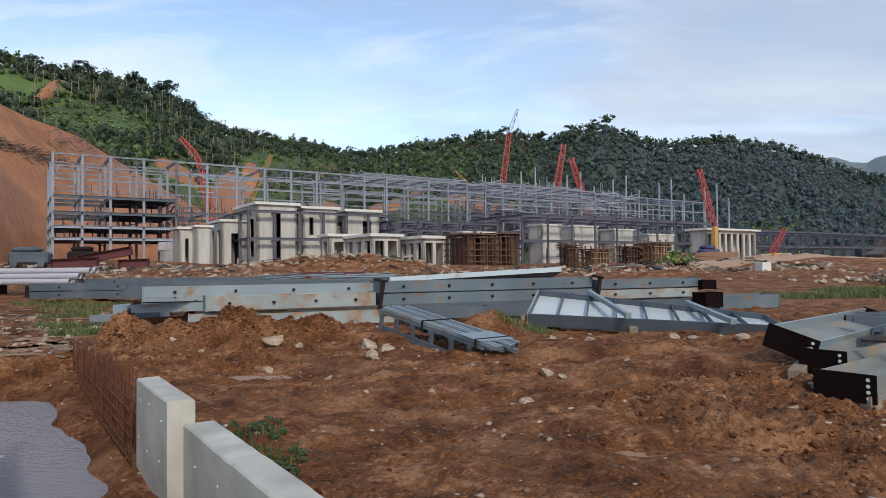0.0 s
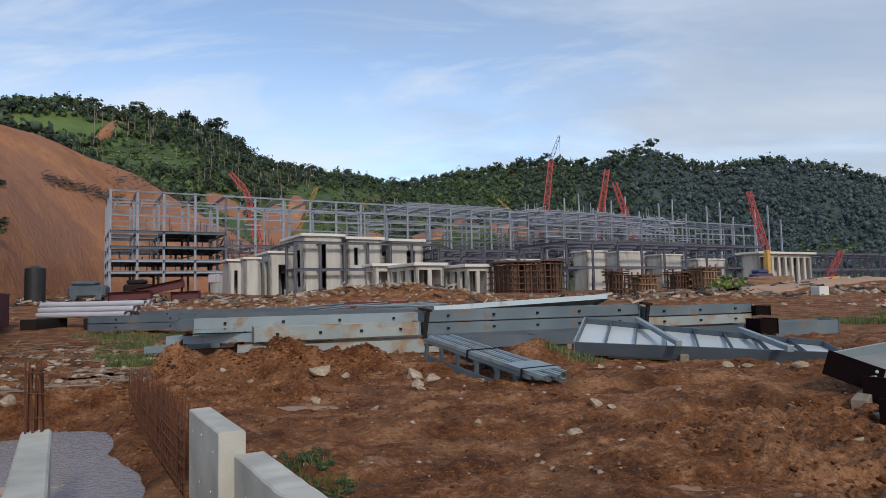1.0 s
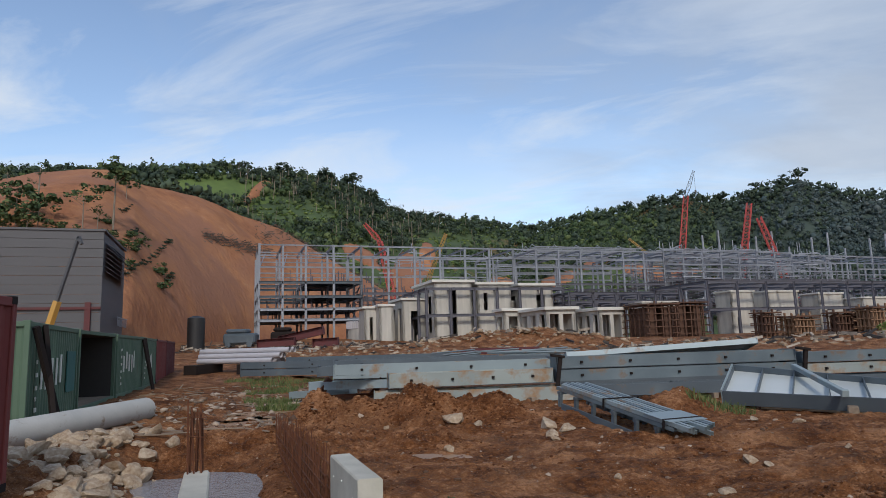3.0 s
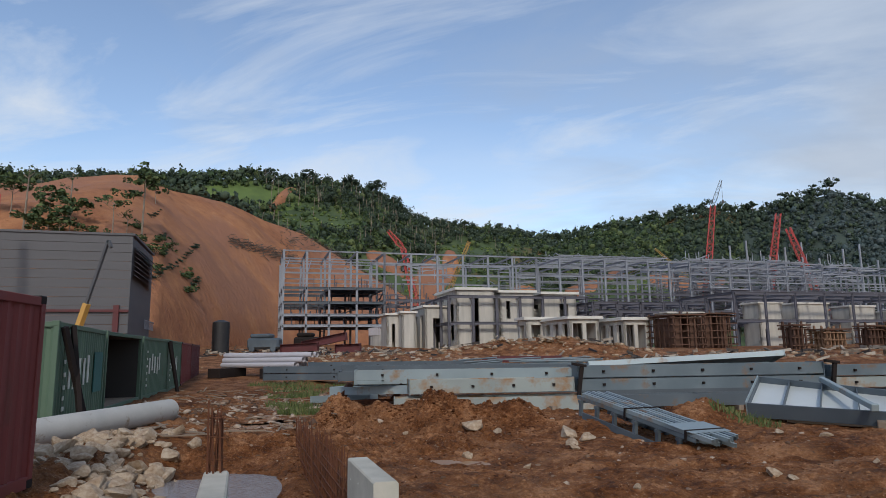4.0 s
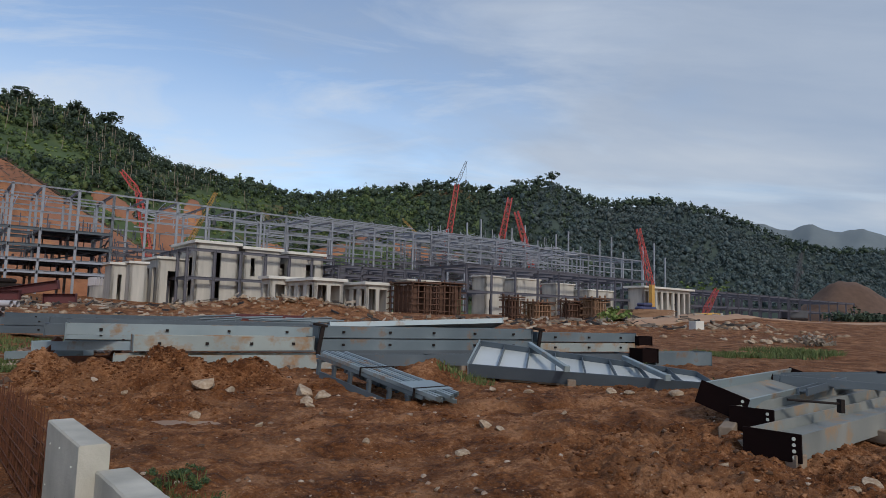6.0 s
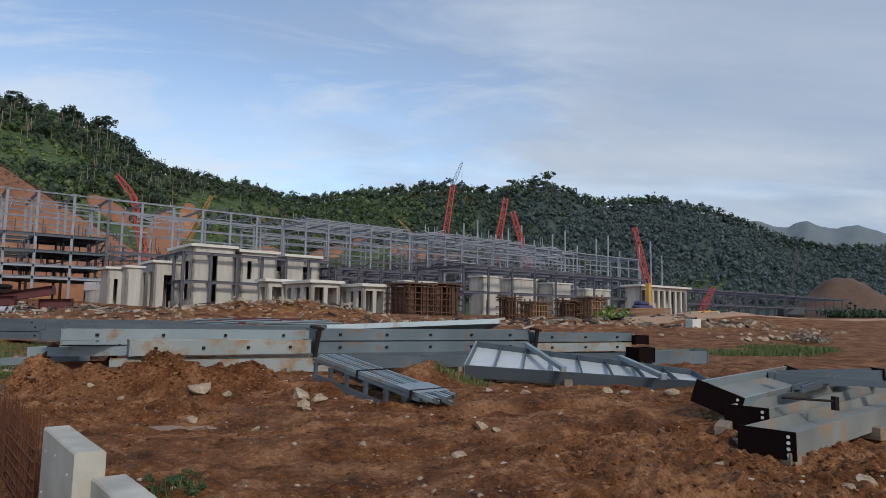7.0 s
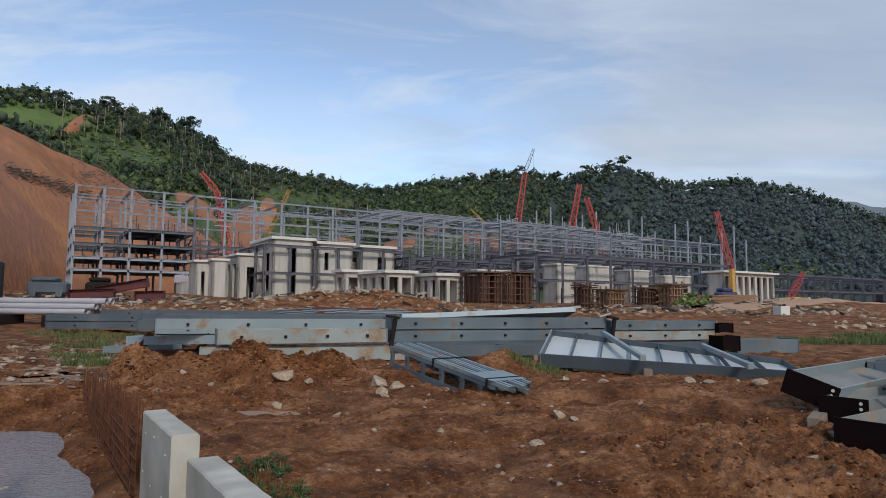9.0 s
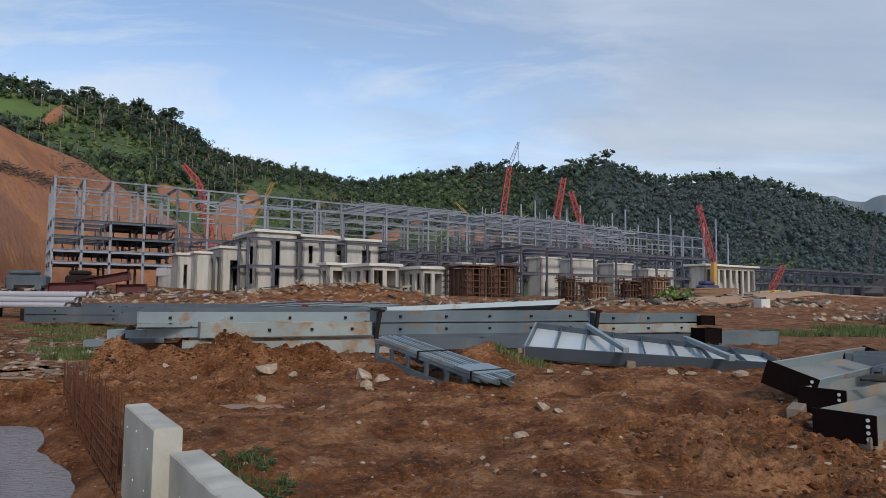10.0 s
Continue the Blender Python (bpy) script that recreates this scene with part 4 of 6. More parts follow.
for z in np.arange(-0.55, 0.42, 0.14):
    for q in (1.20, 1.36):
        sh = Shape()
        dz = g.uniform(-0.03, 0.03)
        a, b = drain(7.95, q + g.uniform(-0.02, 0.02)), drain(14.8, q + g.uniform(-0.03, 0.03))
        sh.tube((*a, z + dz), (*b, z - 0.05 - dz), 0.008, 0.008, 5, caps=False)
        part("cross_bar", sh, M["rust"], mesh_wall)
starter = thing("starter_bars", "rusty starter bars rising from a concrete wall end", "rebar", Matrix())
for k in range(9):
    s, q = 8.2 + 0.07 * (k % 3), -0.33 + 0.08 * (k // 3)
    x, y = drain(s, q)
    sh = Shape()
    sh.tube((x, y, 0.0), (x + g.uniform(-0.05, 0.05), y + g.uniform(-0.05, 0.05), 0.40 + g.uniform(0.55, 0.85)), 0.012, 0.011, 6)
    part("bar", sh, M["rust"], starter)
for z in (0.55, 0.8, 1.02):
    sh = Shape()
    c = [drain(8.17, -0.35), drain(8.36, -0.35), drain(8.36, -0.15), drain(8.17, -0.15)]
    for a, b in zip(c, c[1:] + c[:1]):
        sh.tube((*a, z), (*b, z + 0.02), 0.006, 0.006, 5)
    part("stirrup", sh, M["rust"], starter)


# ---- steel members ----
def girder(p, q, depth, flange, label, mat="galv", web_up=True, tw=0.02, tf=0.03, stiff=2.0, ends=True, end_mat=None, clips=0.0, roll=0.0, depth2=None, name="steel_girder", group="stored girders", web_mat=None):
    """An I-girder from p to q (its axis). web_up: it lies on its side, with upright flanges and a level web."""
    p, q = Vector(p), Vector(q)
    length = (q - p).length
    depth2 = depth2 or depth
    t = thing(name, label, "girder", along(p, q, roll + (0 if not web_up else 90)), group)
    # local x along, z across the depth, y across the flange
    def tapered(z0a, z1a, z0b, z1b, y0, y1):
        s = Shape()
        v = [(0, y0, z0a), (0, y1, z0a), (0, y1, z1a), (0, y0, z1a), (length, y0, z0b), (length, y1, z0b), (length, y1, z1b), (length, y0, z1b)]
        return s.add(v, [(0, 3, 2, 1), (4, 5, 6, 7), (0, 1, 5, 4), (1, 2, 6, 5), (2, 3, 7, 6), (3, 0, 4, 7)])
    a, b = depth / 2, depth2 / 2
    part("web", tapered(-a + tf, a - tf, -b + tf, b - tf, -tw / 2, tw / 2), M[web_mat or mat], t)
    part("flange", tapered(a - tf, a, b - tf, b, -flange / 2, flange / 2), M[mat], t)
    part("flange", tapered(-a, -a + tf, -b, -b + tf, -flange / 2, flange / 2), M[mat], t)
    if ends:
        for x, d in ((-0.03, a), (length, b)):
            s = Shape()
            s.box(x, -flange / 2 - 0.02, -d - 0.03, x + 0.03, flange / 2 + 0.02, d + 0.03, 0.004)
            e = part("end_plate", s, M[end_mat or mat], t)
            if end_mat:
                for yy in np.linspace(-flange * 0.36, flange * 0.36, 4):
                    h = Shape()
                    h.tube((x - 0.006, yy, d - 0.06), (x + 0.036, yy, d - 0.06), 0.024, 0.024, 10)
                    part("bolt_hole", h, M["lettering"], e)
    n = int(length / stiff) if stiff else 0
    for k in range(1, n):
        x = length * k / n
        d = a + (b - a) * k / n
        for sgn in (-1, 1):
            s = Shape()
            y0, y1 = sorted((sgn * tw / 2, sgn * (flange / 2 - 0.01)))
            s.box(x - 0.008, y0, -d + tf, x + 0.008, y1, d - tf)
            part("stiffener", s, M[mat], t)
    if clips:
        n = int(length / clips)
        for k in range(n):
            x = (k + 0.5) * length / n
            for sgn in (-1, 1):
                s = Shape()
                z0 = sgn * (a + 0.0)
                s.box(x - 0.04, -0.035, min(z0, z0 + sgn * 0.07), x + 0.04, 0.035, max(z0, z0 + sgn * 0.07), 0.006)
                part("cleat", s, M["dark_steel"], t)
    return t


def lerp(a, b, k):
    return tuple(u + (v - u) * k for u, v in zip(a, b))


def stack(a, b, z0, n, flange, depth, label, mats, clips=1.35, gap=0.05):
    """Girders lying on their sides, one on the other; a and b are the ends of the near face."""
    d = Vector((b[0] - a[0], b[1] - a[1], 0)).normalized()
    off = Vector((-d.y, d.x, 0)) * depth / 2
    for k in range(n):
        z = z0 + flange / 2 + k * (flange + gap)
        girder(Vector((*a, z)) + off, Vector((*b, z)) + off, depth, flange, label[k % len(label)], mats[k % len(mats)], clips=clips, stiff=2.2)


PALE, BLUE, MIXED = "pale grey-green painted steel girder lying on its side", "blue-grey painted steel girder lying on its side", "weathered grey steel girder with rust stains in a stack"
# supports under the stacks
def timber(p, q, w=0.16, h=0.16, mat="wood", label="rough squared timber bearer under steel girders"):
    s = Shape()
    L = (Vector(q) - Vector(p)).length
    s.box(0, -w / 2, -h / 2, L, w / 2, h / 2, 0.012)
    return single("timber_bearer", s, M[mat], label, "timber", along(p, q), "timber bearers")


stack((-6.95, 17.65), (-1.35, 19.75), 0.06, 1, 0.40, 0.9, [PALE], ["galv_stained"], clips=0)
stack((-6.6, 18.0), (-2.15, 20.05), 0.56, 1, 0.40, 0.85, [MIXED], ["galv_stained"], clips=1.05)
stack((-8.7, 18.75), (-2.2, 20.75), 0.92, 1, 0.31, 0.55, [PALE], ["galv_pale"], clips=1.5)
girder((-9.5, 19.35, 1.04), (-2.4, 21.9, 1.10), 0.9, 0.30, "dark blue-grey steel girder lying on its side", "primer_blue", clips=1.7)
stack((-2.0, 20.15), (5.2, 22.95), 0.56, 2, 0.34, 0.85, [BLUE, PALE], ["galv", "galv"])
stack((5.45, 23.1), (9.8, 24.95), 0.50, 2, 0.32, 0.85, [MIXED, BLUE], ["galv_stained", "galv"])
stack((-1.3, 19.8), (4.3, 21.6), 0.12, 1, 0.34, 0.7, [BLUE], ["primer_blue"], clips=0)
stack((4.6, 22.4), (9.2, 24.1), 0.12, 1, 0.34, 0.8, [BLUE], ["primer_blue"], clips=0)
stack((-10.5, 22.6), (-2.3, 24.6), 0.25, 3, 0.31, 0.9, [BLUE, PALE, BLUE], ["primer_blue", "galv_pale", "primer_blue"], clips=1.8)
girder((-10.2, 20.6, 0.50), (-6.3, 19.3, 0.66), 0.7, 0.26, "bright galvanised steel beam lying on its side", "sheet_blue", stiff=0)
girder((-11.6, 21.6, 0.12), (-9.2, 21.3, 0.30), 0.5, 0.22, "bent offcut of galvanised beam in the mud", "galv_pale", stiff=0.8)
stack((10.05, 23.6), (12.7, 24.6), 0.05, 1, 0.5, 0.9, [BLUE], ["galv"], clips=0)
girder((9.75, 25.1, 0.92), (10.35, 25.35, 0.92), 0.7, 0.32, "dark short steel end piece on stacked girders", "end_dark", stiff=0)
girder((9.35, 23.7, 0.42), (10.0, 23.9, 0.42), 0.7, 0.5, "dark short steel end piece between girders", "end_dark", stiff=0)
# tapered rafter lying flat on top of the stack behind
girder((-2.2, 26.2, 1.16), (4.7, 27.6, 1.40), 0.7, 0.2, "pale tapered steel rafter lying flat on a stack", "sheet_blue", stiff=0, depth2=1.6, roll=-12)
stack((-2.4, 25.6), (6.0, 27.3), 0.12, 2, 0.4, 1.1, [BLUE, BLUE], ["primer_blue", "primer_blue"], clips=0)
# stools at the joints
for x, y, z, h in ((-2.05, 19.9, 0.05, 1.25), (5.33, 22.8, 0.05, 1.25)):
    s = Shape()
    s.box(-0.06, -0.05, 0, 0.06, 0.05, h, 0.01).box(-0.3, -0.09, h, 0.12, 0.09, h + 0.08, 0.01).box(-0.16, -0.12, 0, 0.16, 0.12, 0.06)
    single("steel_stool", s, M["dark_steel"], "dark steel stool post at a girder joint", "stool", pose(x, y, gzs(x, y) - 0.02, 0, 9, 20), "stools")
for k in range(10):
    f = k / 9
    x, y = -6.2 + 15.4 * f, 17.9 + 6.0 * f
    timber((x - 0.5, y + 1.2, 0.06 + gzs(x, y + 0.3) * 0.5), (x + 0.2, y - 0.25, 0.06 + gzs(x, y) * 0.5))
# farther rows of stored steel
for a, b, z, n, fl, mt in (((-21.2, 33.2), (-15.6, 34.0), 0.3, 2, 0.36, "primer_blue"), ((-19.4, 35.2), (-8.0, 36.6), 0.5, 2, 0.36, "primer_blue"), ((-15.4, 31.5), (-6.2, 33.0), 0.45, 2, 0.33, "primer_blue"), ((-7.5, 33.6), (-3.8, 34.4), 0.5, 2, 0.3, "galv")):
    stack(a, b, z, n, fl, 0.8, [BLUE], [mt], clips=2.4)
for k, (a, b) in enumerate([((-9.4, 38.2), (-5.8, 38.6)), ((-9.0, 39), (-4.9, 39.5))]):
    girder((*a, 1.25 + 0.1 * k), (*b, 1.25 + 0.1 * k), 0.4, 0.25, "maroon painted steel beam on a stack", "maroon", stiff=0)
    girder((*a, 0.75), (*b, 0.75), 0.5, 0.3, BLUE, "primer_blue", stiff=0)
tb = Shape()
for k in range(26):
    x = rng.uniform(-11, -3.5)
    y, z, L = rng.uniform(34.5, 37.5), rng.uniform(0.95, 1.35), rng.uniform(1.5, 4)
    tb.tube((x, y, z), (x + L, y + L * 0.18, z + rng.uniform(-0.1, 0.15)), 0.05, 0.05, 6)
single("loose_tubes", tb, M["galv"], "loose grey steel tubes heaped on stored beams", "tubes", kind="stuff")

# tapered girder lying tilted with its ribbed web showing
TA, TB = Vector((2.2, 16.95, 0.32)), Vector((7.75, 14.75, 0.16))       # near flange
BA, BB = Vector((2.75, 18.65, 0.86)), Vector((7.85, 15.95, 0.34))      # far flange
tg = thing("tapered_girder", "tapered galvanised steel girder lying tilted with a ribbed web", "girder", Matrix())


def slab(a, b, c, d, thick):
    """A plate with the corners a b c d."""
    n = (b - a).cross(d - a).normalized() * thick / 2
    s = Shape()
    return s.add([a - n, b - n, c - n, d - n, a + n, b + n, c + n, d + n], [(0, 3, 2, 1), (4, 5, 6, 7), (0, 1, 5, 4), (1, 2, 6, 5), (2, 3, 7, 6), (3, 0, 4, 7)])


nrm = (TB - TA).cross(BA - TA).normalized()
# upturned web painted lighter than the flanges for the skylight on it
part("web", slab(TA, TB, BB, BA, 0.02), M["web_skylit"], tg)
for a, b in ((TA, TB), (BA, BB)):
    part("flange", slab(a - nrm * 0.17, b - nrm * 0.15, b + nrm * 0.15, a + nrm * 0.17, 0.03), M["primer_blue"], tg)
for k in range(9):
    f = k / 8
    a, b = TA.lerp(TB, f), BA.lerp(BB, f)
    part("stiffener", slab(a + nrm * 0.01, b + nrm * 0.01, b + nrm * 0.14, a + nrm * 0.14, 0.018), M["primer_blue"], tg)
e = part("end_plate", slab(TA - nrm * 0.2 - (TB - TA) * 0.004, BA - nrm * 0.2 - (TB - TA) * 0.004, BA + nrm * 0.2 - (TB - TA) * 0.004, TA + nrm * 0.2 - (TB - TA) * 0.004, 0.03), M["galv_pale"], tg)
for p, q in (((4.05, 18.1, 0.98), (4.45, 15.75, 0.50)), ((6.35, 17.0, 0.72), (6.55, 14.75, 0.42))):
    s = Shape()
    L = (Vector(q) - Vector(p)).length
    s.box(0, -0.06, -0.06, L, 0.06, 0.06, 0.012).box(L - 0.03, -0.075, -0.075, L + 0.05, 0.075, 0.075, 0.01)
    single("square_tube", s, M["galv_pale"], "square galvanised steel tube laid across a girder", "tube", along(p, q), "square tubes")
timber((3.0, 16.85, 0.10), (6.3, 15.35, 0.06), 0.10, 0.07)
timber((2.6, 17.5, 0.2), (3.0, 18.7, 0.3), 0.2, 0.3)
timber((6.9, 14.9, 0.0), (7.1, 16.0, 0.05), 0.2, 0.16)
timber((4.6, 15.8, 0.08), (4.9, 17.3, 0.22), 0.2, 0.25)

# bundle of cold-formed purlins
pb = thing("purlin_bundle", "strapped bundle of galvanised steel purlins lying at a slant", "purlins", along((-1.25, 15.6, 0.52), (1.12, 12.45, -0.03)), "")
for k in range(7):
    for lay in (0, 1):
        s = Shape()
        y = -0.36 + 0.115 * k
        z = 0.20 + 0.085 * lay
        x0, x1 = rng.uniform(-0.15, 0.15), 3.9 + rng.uniform(-0.1, 0.35)
        s.box(x0, y, z, x1, y + 0.062, z + 0.006).box(x0, y, z - 0.07, x1, y + 0.004, z).box(x0, y + 0.058, z - 0.07, x1, y + 0.062, z)
        part("purlin", s, M["galv_pale" if (k + lay) % 3 else "galv"], pb)
for x in (0.1, 0.75, 1.4, 2.1, 2.8, 3.4):
    s = Shape()
    s.box(x - 0.04, -0.40, -0.22, x + 0.04, -0.33, 0.13).box(x - 0.04, 0.36, -0.22, x + 0.04, 0.43, 0.13).box(x - 0.05, -0.42, 0.07, x + 0.05, 0.45, 0.13)
    part("spacer", s, M["primer_blue"], pb)
for x in (1.75, 3.55):
    s = Shape()
    s.box(x, -0.40, 0.10, x + 0.05, -0.385, 0.30).box(x, 0.46, 0.10, x + 0.05, 0.475, 0.30).box(x, -0.40, 0.293, x + 0.05, 0.475, 0.308)
    part("strap", s, M["dark_steel"], pb)
s = Shape()
s.box(3.05, -0.40, 0.292, 3.75, 0.46, 0.30)
part("cover_plate", s, M["galv_pale"], pb)
s = Shape()
s.box(0.3, -0.46, -0.24, 3.4, -0.42, -0.10).box(0.3, 0.44, -0.24, 3.4, 0.48, -0.10)
part("runner", s, M["primer_blue"], pb)

# three girders with dark bolted end plates beside the track
HL = "grey H-section steel girder with a dark bolted end plate"
girder((5.06, 8.25, 0.16), (10.2, 11.9, 0.24), 0.68, 0.32, HL, "dusty_steel", end_mat="end_dark", stiff=0, web_mat="dusty_steel", group="H girders")
girder((5.52, 9.50, 0.28), (10.9, 13.5, 0.36), 0.60, 0.32, HL, "dusty_steel", end_mat="end_dark", stiff=0, web_mat="dusty_steel", group="H girders")
girder((5.38, 10.10, 0.48), (8.95, 13.3, 0.50), 0.72, 0.34, HL, "galv_pale", end_mat="end_dark", stiff=2.4, roll=18, web_mat="dusty_steel", group="H girders")
girder((7.3, 11.6, 0.72), (9.6, 10.6, 0.62), 0.16, 0.12, "slim blue-grey steel channel laid across girders", "primer_blue", stiff=0, ends=False)
girder((7.0, 10.5, 0.60), (8.9, 12.1, 0.66), 0.16, 0.12, "slim blue-grey steel channel laid across girders", "primer_blue", stiff=0, ends=False)
girder((7.9, 12.9, 0.55), (9.9, 12.3, 0.66), 0.5, 0.3, "dark steel plate girder lying across others", "primer_blue", stiff=0, end_mat="end_dark")
for p, q in (((5.3, 8.0, -0.02), (5.0, 8.9, 0.0)), ((5.0, 9.3, 0.1), (5.5, 10.0, 0.12)), ((7.8, 9.6, 0.02), (7.3, 10.7, 0.04)), ((7.0, 11.0, 0.1), (6.6, 12.0, 0.12))):
    timber(p, q, 0.2, 0.2, "wood")
s = Shape()
s.tube((5.9, 9.2, 0.62), (6.85, 9.35, 0.55), 0.02, 0.02, 6).box(6.8, 9.3, 0.42, 6.86, 9.4, 0.62)
single("steel_bar", s, M["dark_steel"], "dark steel bar lying across girders", "bar")

# square-ended column pieces, maroon, near the frame
for p, q in (((-42.2, 75, 2.9), (-36.6, 76, 4.0)), ((-43.5, 72, 2.5), (-39, 73, 2.7)), ((-36.5, 73, 2.4), (-33.5, 73.6, 2.5))):
    girder(p, q, 1.0, 0.9, "maroon primed steel column section lying on the ground", "maroon", web_up=False, stiff=0, group="maroon columns")

# stack of pale pipes on bearers
for k in range(9):
    row, i = (0, k) if k < 4 else ((1, k - 4) if k < 7 else (2, k - 7))
    z, off = 1.05 + row * 0.34, (i - 1.5) * 0.42 + row * 0.21
    s = Shape()
    s.tube((-29.6 - 0.2 * off, 41.4 + off, z), (-22.9 + 0.9 * (row == 2) - 0.2 * off + rng.uniform(-0.4, 0.4), 40.6 + off, z), 0.19, 0.19, 14, 0.015)
    single("pale_pipe", s, M["pipe_pale"], "pale grey steel pipe in a stack on bearers", "pipe", group="stacked pipes", smooth=False)
for x in (-28.5, -24.4):
    s = Shape()
    s.box(x - 0.5, 38.5, 0.2, x + 0.5, 41.6, 0.86, 0.02)
    single("bearer_block", s, M["dark_steel"], "dark bearer block under a pipe stack", "bearer", group="bearer blocks")


# ---- containers ----
def container(p, turn, L, colour, label, open_side=False, marks=0, tilt=0.0):
    """A 20-foot container; local x runs along the lane side (y = 0), the body lies at y > 0."""
    W, H = 2.44, 2.59
    t = thing("shipping_container", label, "container", pose(*p, tilt, 0, turn), "site containers")
    m = M[colour]
    def corrugated(length, n, depth, height, z0):
        vs, fs = [], []
        step = length / n
        prof = []
        for k in range(n):
            x = k * step
            prof += [(x, 0), (x + step * 0.3, 0), (x + step * 0.5, depth), (x + step * 0.8, depth)]
        prof.append((length, 0))
        for x, y in prof:
            vs += [(x, y, z0), (x, y, z0 + height)]
        for k in range(len(prof) - 1):
            fs.append((2 * k, 2 * k + 2, 2 * k + 3, 2 * k + 1))
        s = Shape()
        return s.add(vs, fs)
    n = int(L / 0.28)
    if not open_side:
        part("side_panel", corrugated(L - 0.24, n, 0.036, H - 0.3, 0.16), m, t, pose(0.12, 0.03, 0))
    part("side_panel", corrugated(L - 0.24, n, 0.036, H - 0.3, 0.16), M["inside_shade"] if open_side else m, t, pose(0.12, W - 0.07, 0))
    part("end_panel", corrugated(W - 0.24, 8, 0.036, H - 0.3, 0.16), m, t, pose(0.03, W - 0.12, 0, 0, 0, -90))
    part("end_panel", corrugated(W - 0.24, 8, 0.036, H - 0.3, 0.16), m, t, pose(L - 0.07, W - 0.12, 0, 0, 0, -90))
    part("roof_panel", corrugated(L - 0.2, n, 0.02, W - 0.2, 0), m, t, pose(0.1, W - 0.1, H - 0.05, 90, 0, 0))
    s = Shape()
    s.box(0.1, 0.1, 0.12, L - 0.1, W - 0.1, 0.16)
    part("floor_deck", s, M["wood"], t)
    for x in (0, L - 0.12):
        for y in (0, W - 0.12):
            s = Shape()
            s.box(x, y, 0, x + 0.12, y + 0.12, H, 0.01)
            part("corner_post", s, m, t)
    for y in (0, W - 0.1):
        for z, h in ((0.0, 0.16), (H - 0.14, 0.12)):
            s = Shape()
            s.box(0.12, y, z, L - 0.12, y + 0.1, z + h, 0.008)
            part("rail", s, m, t)
    for x in (0.0, L - 0.1):
        for z, h in ((0.0, 0.16), (H - 0.14, 0.12)):
            s = Shape()
            s.box(x, 0.12, z, x + 0.1, W - 0.12, z + h, 0.008)
            part("rail", s, m, t)
    for x in (-0.004, L - 0.166):
        for y in (-0.004, W - 0.154):
            for z in (0.0, H - 0.12):
                s = Shape()
                s.box(x, y, z, x + 0.17, y + 0.158, z + 0.123, 0.012)
                part("corner_casting", s, M["dark_steel"] if colour != "green_box" else m, t)
    if open_side:
        for z in (0.62, 1.12, 1.62, 2.05):
            s = Shape()
            s.box(0.3, W - 0.75, z, L - 0.2, W - 0.12, z + 0.04)
            part("shelf", s, M["wood"], t)
        # added dark sheets on back, ends and ceiling paint the interior shade
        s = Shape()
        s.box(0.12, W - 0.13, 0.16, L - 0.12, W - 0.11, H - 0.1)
        part("shade_lining", s, M["inside_shade"], t)
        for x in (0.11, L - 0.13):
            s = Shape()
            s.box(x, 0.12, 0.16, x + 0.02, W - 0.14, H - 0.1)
            part("shade_lining", s, M["inside_shade"], t)
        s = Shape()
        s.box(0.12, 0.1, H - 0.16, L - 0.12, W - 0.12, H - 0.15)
        part("shade_ceiling", s, M["inside_shade"], t)
    if marks:
        # worn lettering that cannot be read: plain bars
        g = np.random.default_rng(marks)
        x = L * 0.22
        while x < L * 0.66:
            wd = g.uniform(0.34, 0.6)
            s = Shape()
            z0 = 1.05 + g.uniform(-0.1, 0.1)
            s.box(x, 0.0, z0, x + wd * 0.45, 0.022, z0 + g.uniform(0.6, 0.8))
            part("lettering_bar", s, M["lettering"], t)
            x += wd + 0.12
        if marks % 2:
            s = Shape()
            s.box(L * 0.74, 0.0, 0.75, L * 0.94, 0.02, 1.9)
            part("painted_patch", s, M["teal"], t)
        for z in (0.5, 0.75, 1.0, 1.3, 1.6, 1.9):
            s = Shape()
            s.box(L * 0.14, 0.0, z, L * 0.14 + g.uniform(0.08, 0.2), 0.02, z + 0.1)
            part("lettering_bar", s, M["lettering"], t)
    return t


def lane(a, b):
    return math.degrees(math.atan2(b[1] - a[1], b[0] - a[0]))


R0, R1 = (-5.55, 1.55), (-8.05, 7.02)
container((*R0, 0.02), lane(R0, R1), 6.06, "red_box", "dull red corrugated shipping container on bare earth")
C = [(-12.75, 11.55), (-16.40, 16.71), (-19.80, 22.1), (-22.9, 27.3), (-26.4, 32.6), (-29.8, 37.8)]
kinds = [("green_box", "faded green shipping container with worn white lettering", False, 3), ("green_box", "faded green shipping container standing open with bare shelves", True, 0),
         ("green_box", "faded green shipping container with peeling white lettering", False, 6), ("green_box", "pale faded green shipping container", False, 8),
         ("red_box", "rusty red shipping container", False, 0), ("maroon", "dark maroon shipping container", False, 0)]
for k, (a, (col, lab, op, mk)) in enumerate(zip(C, kinds)):
    b = C[k + 1] if k + 1 < len(C) else (a[0] - 3.3, a[1] + 5.1)
    container((*a, 0.0), lane(a, b), 6.0, col, lab, op, mk)

